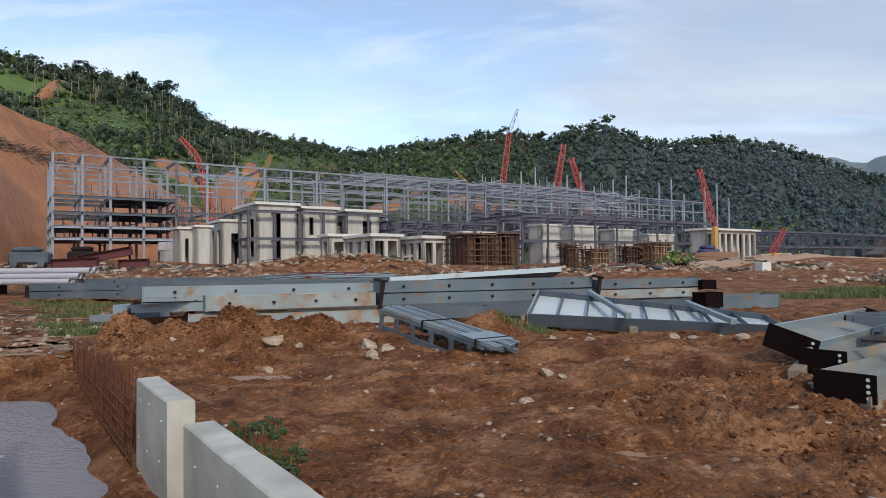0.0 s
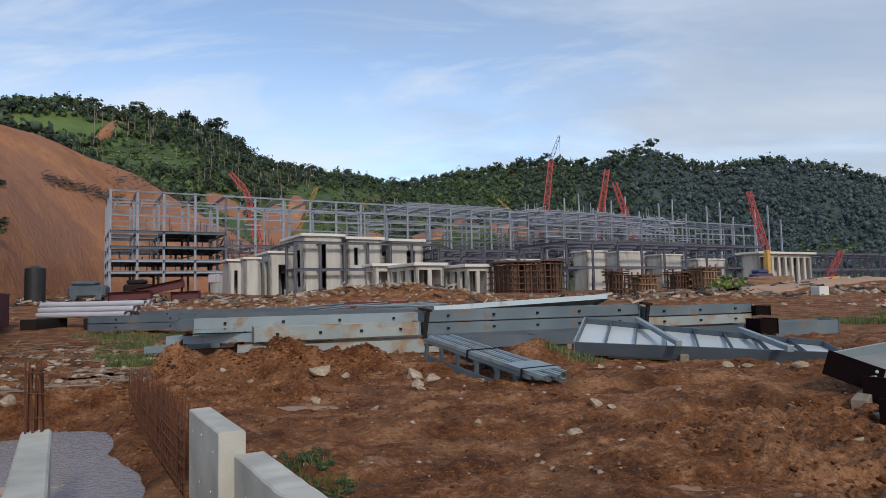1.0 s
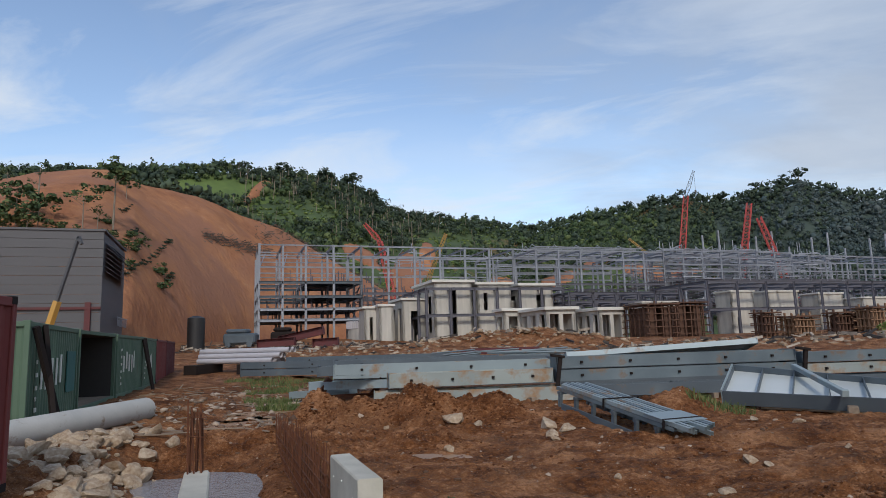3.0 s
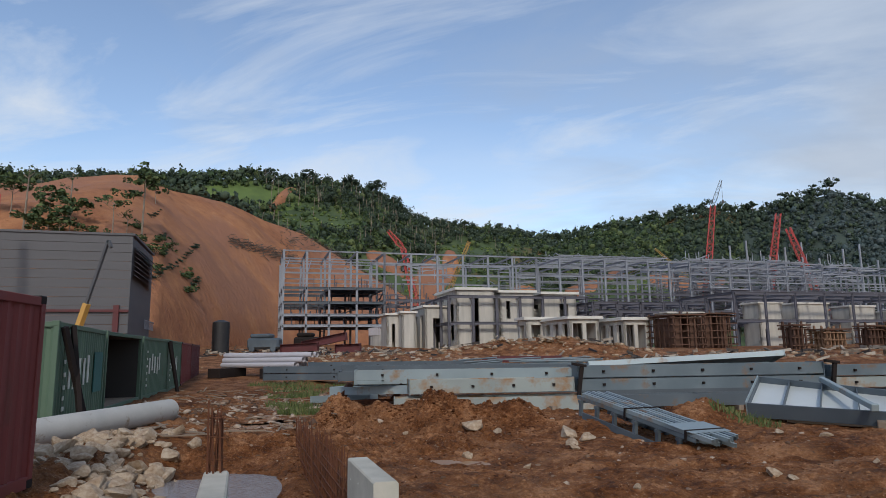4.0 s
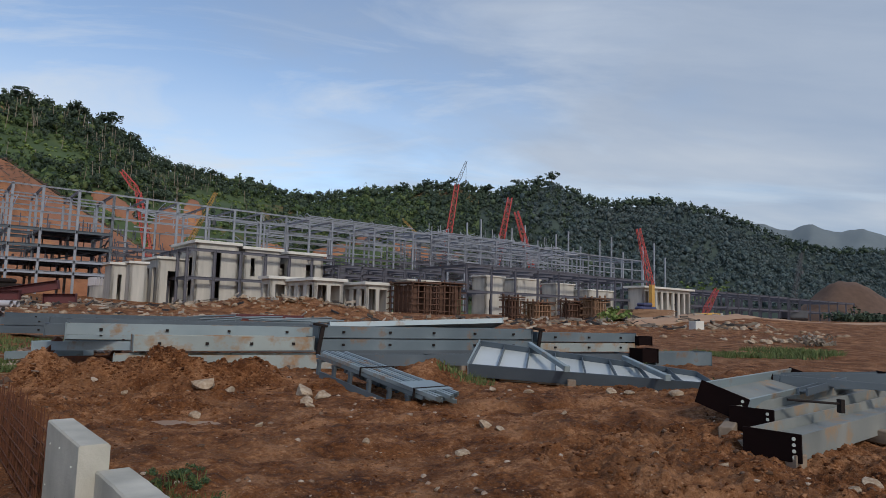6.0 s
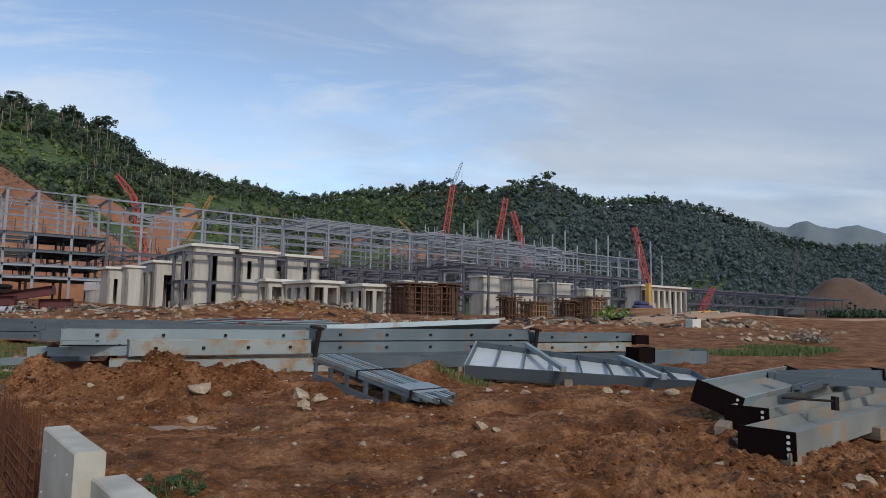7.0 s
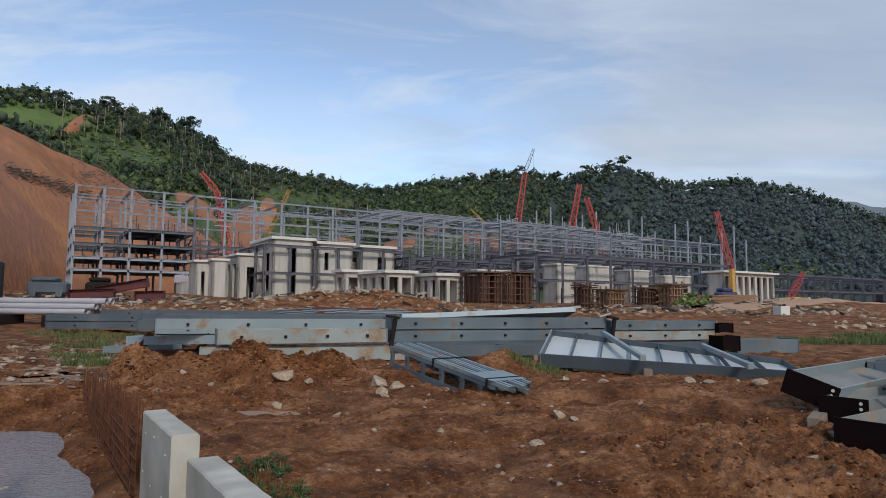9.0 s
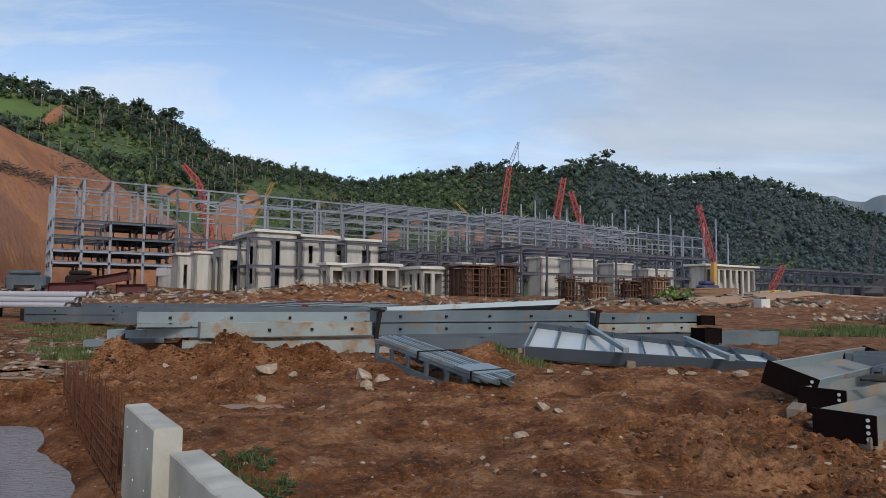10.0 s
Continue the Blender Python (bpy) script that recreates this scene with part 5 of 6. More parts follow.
def prop(a, b, f, lean):
    """Dark steel props leaning on the lane side of a container at the fraction f of its length."""
    d = Vector((b[0] - a[0], b[1] - a[1], 0)).normalized()
    n = Vector((d.y, -d.x, 0))
    o = Vector((*a, 0)) + d * (6.0 * f)
    t = thing("steel_prop", "dark steel props leaning against a container side", "prop", Matrix(), "container props")
    for p, q in ((o + n * 0.55, o + n * 0.06 + d * lean + Vector((0, 0, 2.5))), (o + n * 0.5 + d * lean, o + n * 0.06 + Vector((0, 0, 2.45)))):
        s = Shape()
        s.bar(p, q, 0.1, 0.14)
        part("prop_bar", s, M["dark_steel"], t)


prop(C[0], C[1], 0.04, 0.9)
prop(C[2], C[3], 0.94, 0.35)

# large pipe in front of the containers
s = Shape()
s.tube((-11.55, 9.2, 0.26), (-12.15, 14.6, 0.34), 0.29, 0.29, 64, 0.03)
bp_ = thing("large_pipe", "large pale grey pipe lying on rubble by containers", "pipe")
part("pipe_wall", s, M["pipe_grey"], bp_)
s = Shape()
s.tube((-11.53, 9.05, 0.26), (-11.55, 9.22, 0.26), 0.33, 0.33, 28, 0.06)
part("collar", s, M["pipe_grey"], bp_)
s = Shape()
s.tube((-6.9, 5.9, -0.05), (-4.6, 5.9, -0.42), 0.022, 0.022, 8)
single("black_hose", s, M["black_tank"], "thin black pipe slanting into a wet sump", "hose")


# ---- rocks ----
def rock_mesh(seed, mat):
    g = np.random.default_rng(seed)
    bm = bmesh.new()
    bmesh.ops.create_icosphere(bm, subdivisions=2, radius=1)
    cut = [(Vector(g.normal(0, 1, 3)).normalized(), g.uniform(0.42, 0.72)) for _ in range(11)]
    for v in bm.verts:
        for n, d in cut:
            k = v.co.dot(n)
            if k > d:
                v.co -= n * (k - d)
        v.co *= 1 + g.uniform(-0.02, 0.02)
        v.co = Vector((v.co.x * 1.25, v.co.y, v.co.z * 0.75))
    me = bpy.data.meshes.new("rock")
    bm.to_mesh(me)
    bm.free()
    me.materials.append(mat)
    return me


ROCKS = [rock_mesh(500 + k, M["rock"]) for k in range(7)]
CLODS = [rock_mesh(520 + k, M["clod"]) for k in range(4)]


def rock(x, y, r, k, label="pale tan broken rock on muddy earth", lift=0.25, group="loose rocks"):
    ob = new("rock", ROCKS[k % 7])
    ob.matrix_world = pose(x, y, gzs(x, y) + r * lift, 20 * math.sin(k * 3), 25 * math.cos(k * 5), k * 67) @ Matrix.Scale(r, 4)
    return tagged(ob, label, "rock", group)


g = np.random.default_rng(77)
for k in range(290):                      # the rubble bank beside the pipe
    f = g.uniform()
    x, y = -11.3 + 4.6 * f + 0.6 * g.normal(), 12.0 - 4.9 * f + 0.6 * g.normal()
    rock(x, y, 0.05 + 0.20 * g.uniform() ** 2.0, k, "pale broken limestone lump in a rubble bank", 0.3, "rubble bank")
for k, (x, y, r) in enumerate([(1.55, 9.9, 0.17), (1.75, 9.75, 0.10), (1.05, 8.5, 0.13), (0.85, 8.45, 0.07), (-0.2, 9.1, 0.1), (-3.7, 14.2, 0.34), (-3.2, 14.0, 0.28), (-1.6, 13.6, 0.36), (-1.2, 13.4, 0.22), (-1.45, 12.9, 0.2), (-1.35, 12.3, 0.16),
                               (-5.0, 13.3, 0.1), (4.9, 13.9, 0.18), (5.2, 13.6, 0.15), (5.9, 13.9, 0.14), (6.1, 13.3, 0.2), (3.1, 13.9, 0.16), (2.4, 14.3, 0.14), (2.2, 5.5, 0.05), (0.6, 6.9, 0.06), (3.4, 8.0, 0.08), (4.1, 7.7, 0.1), (5.6, 7.2, 0.17), (5.2, 7.0, 0.12), (-1.9, 10.6, 0.12), (-3.1, 11.4, 0.16), (2.9, 10.4, 0.09)]):
    rock(x, y, r * 0.72, k + 3)
for k in range(18):
    rock(27.3 + g.uniform(-2, 3), 45 + g.uniform(-1, 1), g.uniform(0.15, 0.35), k, "pale rock in a small heap on a muddy field", 0.4, "rock heap")


def crumbs(name, meshes, n, xy, size, label, seed, mat, rough_only=False):
    """Many small stones or clods joined into one mesh; xy and size take a generator and a count."""
    g = np.random.default_rng(seed)
    x, y = xy(g, n)
    r = size(g, n)
    if rough_only:
        ok = ss(-0.15, 0.25, fbm(x, y, 4.0, 2, 31)) + 0.25 + 0.5 * fbm(x, y, 0.8, 2, 33) > g.uniform(0, 1, n)
        x, y, r = x[ok], y[ok], r[ok]
    z = gz(x, y) - r * 0.05
    turn = g.uniform(0, 6.28, len(x))
    vs, fs, off = [], [], 0
    for k, m_ in enumerate(meshes):
        v = np.array([tuple(q.co) for q in m_.vertices])
        f = np.array([list(p.vertices) for p in m_.polygons])
        i = np.arange(k, len(x), len(meshes))
        c, s_ = np.cos(turn[i])[:, None], np.sin(turn[i])[:, None]
        vv = np.stack([(v[:, 0] * c - v[:, 1] * s_) * r[i, None] + x[i, None], (v[:, 0] * s_ + v[:, 1] * c) * r[i, None] + y[i, None], v[:, 2] * r[i, None] + z[i, None]], -1)
        fs.append((f[None] + (np.arange(len(i)) * len(v))[:, None, None] + off).reshape(-1, 3))
        vs.append(vv.reshape(-1, 3))
        off += len(i) * len(v)
    return single(name, mesh_np(name, np.concatenate(vs), np.concatenate(fs), mat), None, label, "stones", kind="stuff")


def small_rock(seed, mat):
    bm = bmesh.new()
    g = np.random.default_rng(seed)
    bmesh.ops.create_icosphere(bm, subdivisions=1, radius=1)
    for v in bm.verts[:]:
        v.co *= 1 + g.uniform(-0.55, 0.35)
        v.co = Vector((v.co.x * 1.3, v.co.y, v.co.z * 0.8))
    bmesh.ops.convex_hull(bm, input=bm.verts[:])
    bmesh.ops.delete(bm, geom=[v for v in bm.verts if not v.link_faces], context="VERTS")
    bmesh.ops.triangulate(bm, faces=bm.faces[:])
    me = bpy.data.meshes.new("pebble")
    bm.to_mesh(me)
    bm.free()
    me.materials.append(mat)
    return me


PEB = [small_rock(600 + k, M["pebble"]) for k in range(5)]
CLO = [small_rock(620 + k, M["clod"]) for k in range(5)]
def spread(x0, x1, y0, dy, power):
    return lambda g, n: (g.uniform(x0, x1, n), y0 + dy * g.uniform(0, 1, n) ** power)


def sizes(a, b, power):
    return lambda g, n: a + b * g.uniform(0, 1, n) ** power


def around(cx_, cy_, sx, sy):
    return lambda g, n: (cx_ + g.normal(0, sx, n), cy_ + g.normal(0, sy, n))


LITTLE = [small_rock(640 + k, M["clod"]) for k in range(6)]
crumbs("gravel", PEB, 2600, spread(-9, 9, 4.3, 14, 1.4), sizes(0.006, 0.04, 5), "scattered pebbles and stone chips on mud", 1, M["pebble"])
crumbs("clods", LITTLE, 38000, spread(-8, 9.5, 4.0, 13, 1.25), sizes(0.008, 0.034, 4.0), "crumbled clods of reddish earth", 2, M["clod"], True)
crumbs("heap_clods", LITTLE, 5200, around(-5.6, 15.2, 2.1, 0.6), sizes(0.012, 0.055, 5), "crumbled clods of earth on a spoil heap", 3, M["clod"])
crumbs("lane_rubble", PEB, 1100, lambda g, n: (-10.5 + g.normal(0, 2.6, n) - 3 * g.uniform(0, 1, n), 14 + 14 * g.uniform(0, 1, n)), sizes(0.03, 0.13, 2.5), "stone rubble along a muddy lane", 4, M["pebble"])
crumbs("site_rubble", PEB, 1000, lambda g, n: (g.uniform(-40, 40, n), 62 + g.normal(0, 6, n)), sizes(0.08, 0.3, 2.5), "pale stone rubble across the building site", 5, M["rock"])
crumbs("spoil_stones", PEB, 300, around(-12, 72.5, 7, 1.8), sizes(0.08, 0.3, 2.5), "pale stones on spoil heaps before concrete rooms", 6, M["rock"])


def tufts(name, centres, n, h, label, seed, mat="grass"):
    g = np.random.default_rng(seed)
    vs = []
    for k in range(n):
        cx_, cy_, r_ = centres[k % len(centres)]
        a, d = g.uniform(0, 6.28), r_ * math.sqrt(g.uniform())
        x, y = cx_ + d * math.cos(a), cy_ + d * math.sin(a) * 0.6
        z = gzs(x, y)
        b = g.uniform(0, 6.28)
        hh, wd = h * g.uniform(0.4, 1.2), h * 0.09
        dx, dy = math.cos(b) * wd, math.sin(b) * wd
        lx, ly = g.normal() * hh * 0.4, g.normal() * hh * 0.4
        vs.append([(x - dx, y - dy, z - 0.02), (x + dx, y + dy, z - 0.02), (x + dx * 0.3 + lx, y + dy * 0.3 + ly, z + hh), (x - dx * 0.3 + lx, y - dy * 0.3 + ly, z + hh)])
    v = np.array(vs).reshape(-1, 3)
    return single(name, mesh_np(name, v, np.arange(len(v)).reshape(-1, 4), M[mat]), None, label, "grass", kind="stuff")


wp = []
for k in range(34):
    cx_, cy_, r_ = [(-2.05, 6.75, 0.4), (-1.75, 6.35, 0.32), (-1.5, 5.9, 0.28), (-1.95, 7.1, 0.3)][k % 4]
    x, y = cx_ + g.normal() * r_ * 0.55, cy_ + g.normal() * r_ * 0.55
    wp.append((x, y, gzs(x, y) + 0.03))
scatter("weeds", SHRUB, np.array(wp), g.uniform(0.03, 0.08, len(wp)), M["leaf"], "small green weeds on bare earth by a wall", "weeds", 0.8)
tufts("wall_grass", [(-2.05, 6.7, 0.4), (-1.7, 6.2, 0.35)], 260, 0.09, "short grass blades on bare earth by a wall", 1)
tufts("damp_weeds", [(7.6, 7.4, 1.3), (8.6, 8.4, 1.2), (6.6, 6.6, 0.8), (9.2, 7.2, 1.4)], 2600, 0.05, "low dark weeds on damp earth by steel girders", 6)
tufts("grass_patch", [(20, 33, 3.2), (22.5, 34, 2.6), (17.5, 32.5, 2.0), (13.5, 30, 1.2), (24, 37, 3)], 5200, 0.26, "patch of rough green grass on a muddy field", 2)
tufts("lane_grass", [(-15.5, 27, 1.6), (-14, 24, 1.2), (-12.2, 21, 1.0), (-17, 31, 2.2), (-20, 33, 2), (-10.6, 18.8, 0.8), (-13, 30, 2)], 3600, 0.2, "sparse grass along a muddy lane", 3)
tufts("gap_grass", [(8.5, 22.4, 0.9), (2.0, 15.9, 0.7), (8.6, 17.2, 1.2)], 700, 0.16, "thin grass between stored girders", 4)
p = np.array([(26.5, 74, gzs(26.5, 74) + 0.6), (27.6, 74, gzs(27.6, 74) + 0.5), (25.6, 73.5, gzs(25.6, 73.5) + 0.4)])
scatter("shrub", SHRUB, p, [1.4, 1.1, 0.9], M["leaf_light"], "light green shrub beside timber shutters", "shrub")
p = np.array([(28.6, 42.2, 0.55), (29.6, 42.0, 0.45), (30.3, 42.2, 0.35)])
scatter("dry_shrub", SHRUB, p, [0.75, 0.65, 0.5], M["bark"], "heap of dark dry brushwood", "brushwood")


# ---- building site ----
SITE = 33.6                                   # turn of the site's main axis
AX, AY = math.cos(radians(SITE)), math.sin(radians(SITE))


def site(x, y, a=0.0, b=0.0):
    """A point a metres along and b metres across the site axis from (x, y)."""
    return x + AX * a - AY * b, y + AY * a + AX * b


H_CACHE = {}


def hbeam(L, d, w, mat, name):
    """A shared H-section of length L along x."""
    key = (round(L, 2), d, w, mat, name)
    if key not in H_CACHE:
        t = 0.06
        s = Shape()
        s.box(0, -w / 2, d / 2 - t, L, w / 2, d / 2).box(0, -w / 2, -d / 2, L, w / 2, -d / 2 + t).box(0, -t / 2, -d / 2 + t, L, t / 2, d / 2 - t)
        H_CACHE[key] = s.mesh(name, M[mat])
    return H_CACHE[key]


def column(t, x, y, z0, z1, d=0.44, w=0.34, mat="frame_steel", name="column"):
    part(name, hbeam(z1 - z0, d, w, mat, name), None, t, pose(x, y, z0, 0, -90, 0))


def beam(t, x0, y0, x1, y1, z, d=0.4, w=0.25, mat="frame_steel", name="beam"):
    L = math.hypot(x1 - x0, y1 - y0)
    part(name, hbeam(L, d, w, mat, name), None, t, pose(x0, y0, z, 0, 0, math.degrees(math.atan2(y1 - y0, x1 - x0))))


FX, FY = -70.7, 117.1
COLS = [0.0, 4.7, 9.4] + [15.2 + 5.95 * k for k in range(31)]
BASE = 3.0
# left wing: four floors
fw = thing("steel_building", "grey steel building frame with open floors under construction", "steel frame", pose(FX, FY, BASE, 0, 0, SITE), "steel frames")
for s in COLS[:5]:
    for y, top in ((0, 20.4), (9, 20.0), (18, 19.4)):
        column(fw, s, y, 0, top)
for a, b in zip(COLS[:4], COLS[1:5]):
    for y in (0, 9, 18):
        for z in (20.2, 18.0, 15.6):
            beam(fw, a, y, b, y, z - 0.3 * (y > 0), 0.24 if z > 13 else 0.45)
        for z in (12.4, 9.4, 6.8, 4.6):
            beam(fw, a, y, b, y, z, 0.55, 0.35, "frame_steel" if z in (6.8, 4.6) else "primer_blue")
for s in COLS[:5]:
    for z in (20.2, 12.4, 9.4, 6.8, 4.6):
        beam(fw, s, 0, s, 18, z, 0.45, 0.3)
for k, z in enumerate((12.6, 9.6, 7.0, 4.8)):
    s = Shape()
    a, b = (9.6, 20.8) if k < 2 else (0.2, 20.8)
    s.box(a, 0.3, z, b, 17.7, z + 0.12)
    part("floor_deck", s, M["frame_dark"], fw)
for a, b in zip(COLS[:4], COLS[1:5]):
    s = Shape()
    s.bar((a + 0.2, 0, 15.8), (a + 1.6, 8.8, 19.5), 0.15)
    part("brace", s, M["frame_steel"], fw)


def hall(c0, c1, label, rows, levels, top, mat="frame_steel", dense=False):
    t = thing("steel_building", label, "steel frame", pose(FX, FY, BASE, 0, 0, SITE), "steel frames")
    cols = COLS[c0:c1 + 1]
    for y in rows:
        for s in cols:
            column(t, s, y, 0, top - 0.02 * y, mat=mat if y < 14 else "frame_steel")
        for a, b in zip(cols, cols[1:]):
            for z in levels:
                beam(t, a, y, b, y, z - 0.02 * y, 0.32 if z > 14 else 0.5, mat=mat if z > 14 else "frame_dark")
    for s in cols:
        for z in (top - 0.3, 10.0):
            beam(t, s, rows[0], s, rows[-1], z, 0.4)
    return t


hall(4, 10, "slender grey steel hall frame without cladding", (0, 16), (20.2, 18.0, 15.6, 10.0), 20.4)
hall(10, 17, "grey steel hall frame with roof purlins", (0, 12, 24), (20.2, 18.0, 16.0, 12.0, 9.6), 20.4)
hall(17, 24, "dense grey steel frame of many levels", (0, 7, 14, 21), (20.6, 19.0, 17.2, 15.4, 13.2, 11.2, 8.0), 20.8)
hall(24, 28, "grey steel frame of several levels", (0, 9, 18), (20.0, 18.0, 15.6, 13.2, 10.6, 8.0), 20.2)
hall(28, 33, "slender end bays of a grey steel frame", (0, 12), (19.9, 16.4), 20.1)
# roof steel laid out ready on the frames
for c0, c1, z in ((11, 16, 20.9), (17, 23, 20.9)):
    t = thing("roof_purlins", "grey steel purlins and trusses laid over a hall frame", "purlins", pose(FX, FY, BASE, 0, 0, SITE))
    for y in np.arange(0.5, 22, 2.2):
        beam(t, COLS[c0], y, COLS[c1], y, z + 0.3 * math.sin(y), 0.25, 0.2, name="purlin")
    for s in COLS[c0:c1 + 1]:
        for k in range(6):
            sh = Shape()
            sh.bar((s, k * 3.6, z), (s, k * 3.6 + 1.8, z + 0.9), 0.12).bar((s, k * 3.6 + 1.8, z + 0.9), (s, k * 3.6 + 3.6, z), 0.12)
            part("truss_web", sh, M["frame_steel"], t)
g = np.random.default_rng(15)


def steel_tangle(n, c0, c1, b0, b1, levels, mat, label, posts=0.25):
    """Braces, rails, props and loose beams strewn over the levels of a frame, along and across the site axis."""
    sh = Shape()
    for k in range(n):
        a = COLS[c0] + g.uniform(0, 1) * (COLS[c1] - COLS[c0])
        b, z = g.uniform(b0, b1), BASE + g.choice(levels) + g.uniform(-0.25, 0.6)
        kind, L = g.uniform(), g.uniform(1.5, 7.5)
        if kind < posts:
            p = site(FX, FY, a, b)
            sh.bar((*p, z), (*p, z + g.uniform(1.2, 3.2)), g.uniform(0.1, 0.2))
            continue
        da, db_ = (L, 0) if kind < 0.75 else (0, L * 0.7)
        p, q = site(FX, FY, a, b), site(FX, FY, a + da, b + db_)
        sh.bar((*p, z), (*q, z + (g.uniform(-1.8, 1.8) if g.uniform() > 0.72 else 0.0)), g.uniform(0.1, 0.24))
    single("loose_steelwork", sh, M[mat], label, "steelwork", kind="stuff")


steel_tangle(950, 17, 27, -1, 20, [8.4, 11.6, 13.6, 15.8, 17.6, 19.4, 20.6], "frame_steel", "tangle of braces, rails and loose beams on a steel frame")
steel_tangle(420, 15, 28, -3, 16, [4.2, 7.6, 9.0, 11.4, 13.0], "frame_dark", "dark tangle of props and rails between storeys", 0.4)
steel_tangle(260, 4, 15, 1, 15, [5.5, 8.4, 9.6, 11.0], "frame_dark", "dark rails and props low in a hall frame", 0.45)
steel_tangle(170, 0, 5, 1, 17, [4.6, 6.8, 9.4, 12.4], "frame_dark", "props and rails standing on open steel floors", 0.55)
steel_tangle(120, 5, 17, 1, 22, [15.6, 18.0, 20.2], "frame_steel", "slender braces and rails in a hall frame", 0.2)
# lower dark frame between and before the concrete blocks
def dark_frame(x, y, a, b, nx_, ny_, levels, label, base=None, w=0.45):
    z0 = gzs(x, y) - 0.2 if base is None else base
    t = thing("steel_building", label, "steel frame", pose(x, y, z0, 0, 0, SITE), "dark frames")
    for j in range(ny_ + 1):
        for i in range(nx_ + 1):
            column(t, a * i / nx_, b * j / ny_, 0, levels[-1] + 0.2, w, w * 0.8, "frame_dark")
        for i in range(nx_):
            for z in levels:
                beam(t, a * i / nx_, b * j / ny_, a * (i + 1) / nx_, b * j / ny_, z, 0.5, 0.3, "frame_dark")
    for i in range(nx_ + 1):
        for z in levels:
            beam(t, a * i / nx_, 0, a * i / nx_, b, z, 0.45, 0.3, "frame_dark")
    return t


DF = "dark grey steel frame of beams and columns round concrete rooms"
dark_frame(*site(-33.4, 110.0, 0, -1.2), 27, 15, 6, 3, (4.6, 9.3), DF, 2.2)
dark_frame(-9, 122, 25, 12, 5, 2, (7.0, 8.6), DF, 1.8)
dark_frame(14.2, 116, 56, 14, 9, 2, (4.4, 9.0), DF, 1.8, 0.36)
dark_frame(70, 152, 60, 16, 10, 2, (4.2, 8.0), "distant dark grey steel frame of low bays", 1.6)
dark_frame(120, 190, 60, 16, 8, 1, (4.2, 8.0), "distant dark grey steel frame of low bays", 1.8)
# row of free-standing columns behind the hall
t = thing("column_row", "row of free-standing pale concrete columns", "columns")
for k in range(15):
    x, y = 32 + 6.2 * k, 262 + 3.2 * (k % 3)
    sh = Shape()
    sh.box(-0.24, -0.24, 0, 0.24, 0.24, 37 - 0.6 * k + 3 * math.sin(k * 2.1))
    part("column", sh, M["frame_steel"], t, pose(x, y, 3, 0, 0, SITE))


def wall_with_openings(L, H, thick, openings):
    """An upright wall along x from 0 to L, one closed shell pierced by rectangular openings (x0, x1, z0, z1)."""
    xs = sorted({0.0, L, *[o[0] for o in openings], *[o[1] for o in openings]})
    zs = sorted({0.0, H, *[max(0.0, o[2]) for o in openings], *[o[3] for o in openings]})
    nx_, nz_ = len(xs) - 1, len(zs) - 1

    def solid(i, k):
        if not (0 <= i < nx_ and 0 <= k < nz_):
            return False
        x, z = (xs[i] + xs[i + 1]) / 2, (zs[k] + zs[k + 1]) / 2
        return not any(o[0] < x < o[1] and o[2] < z < o[3] for o in openings)

    vid = lambda i, k, y: (k * (nx_ + 1) + i) * 2 + y
    verts = [(x, y, z) for z in zs for x in xs for y in (0.0, thick)]
    faces = []
    for i in range(nx_):
        for k in range(nz_):
            if not solid(i, k):
                continue
            a, b, c, d = (i, k), (i + 1, k), (i + 1, k + 1), (i, k + 1)
            faces.append([vid(*p, 0) for p in (a, b, c, d)])
            faces.append([vid(*p, 1) for p in (d, c, b, a)])
            for (di, dk), (p, q) in (((0, -1), (a, b)), ((1, 0), (b, c)), ((0, 1), (c, d)), ((-1, 0), (d, a))):
                if not solid(i + di, k + dk):
                    faces.append([vid(*p, 0), vid(*p, 1), vid(*q, 1), vid(*q, 0)])
    s = Shape()
    return s.add(verts, faces)


def concrete_block(x, y, L, D, H, front, side, label, eave=0.45, roof=0.45, base=None, inner=True):
    """A cast room with its near corner at (x, y): front wall along the site axis, side wall across it."""
    z = gzs(x, y) - 0.3 if base is None else base
    t = thing("concrete_block", label, "building", pose(x, y, z, 0, 0, SITE), "concrete rooms")
    part("front_wall", wall_with_openings(L, H, 0.4, front), M["precast"], t)
    part("side_wall", wall_with_openings(D, H, 0.4, side), M["precast"], t, pose(0.4, 0, 0, 0, 0, 90) @ pose(0, 0, 0))
    part("back_wall", wall_with_openings(L, H, 0.4, []), M["precast"], t, pose(0, D - 0.4, 0))
    part("far_wall", wall_with_openings(D, H, 0.4, []), M["precast"], t, pose(L, 0, 0, 0, 0, 90))
    s = Shape()
    s.box(-eave, -eave, H, L + eave, D + eave, H + roof, 0.03)
    part("roof_slab", s, M["precast_roof"], t)
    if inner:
        # inner walls get the concrete with indoor shade in its colour
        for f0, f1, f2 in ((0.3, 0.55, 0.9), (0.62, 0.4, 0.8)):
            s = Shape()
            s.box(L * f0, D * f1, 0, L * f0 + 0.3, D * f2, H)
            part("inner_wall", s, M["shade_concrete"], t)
    return t


def slots(L, n, z1, edge=0.5, gap=0.7, z0=0.0):
    w = (L - 2 * edge - gap * (n - 1)) / n
    return [(edge + k * (w + gap), edge + k * (w + gap) + w, z0, z1) for k in range(n)]


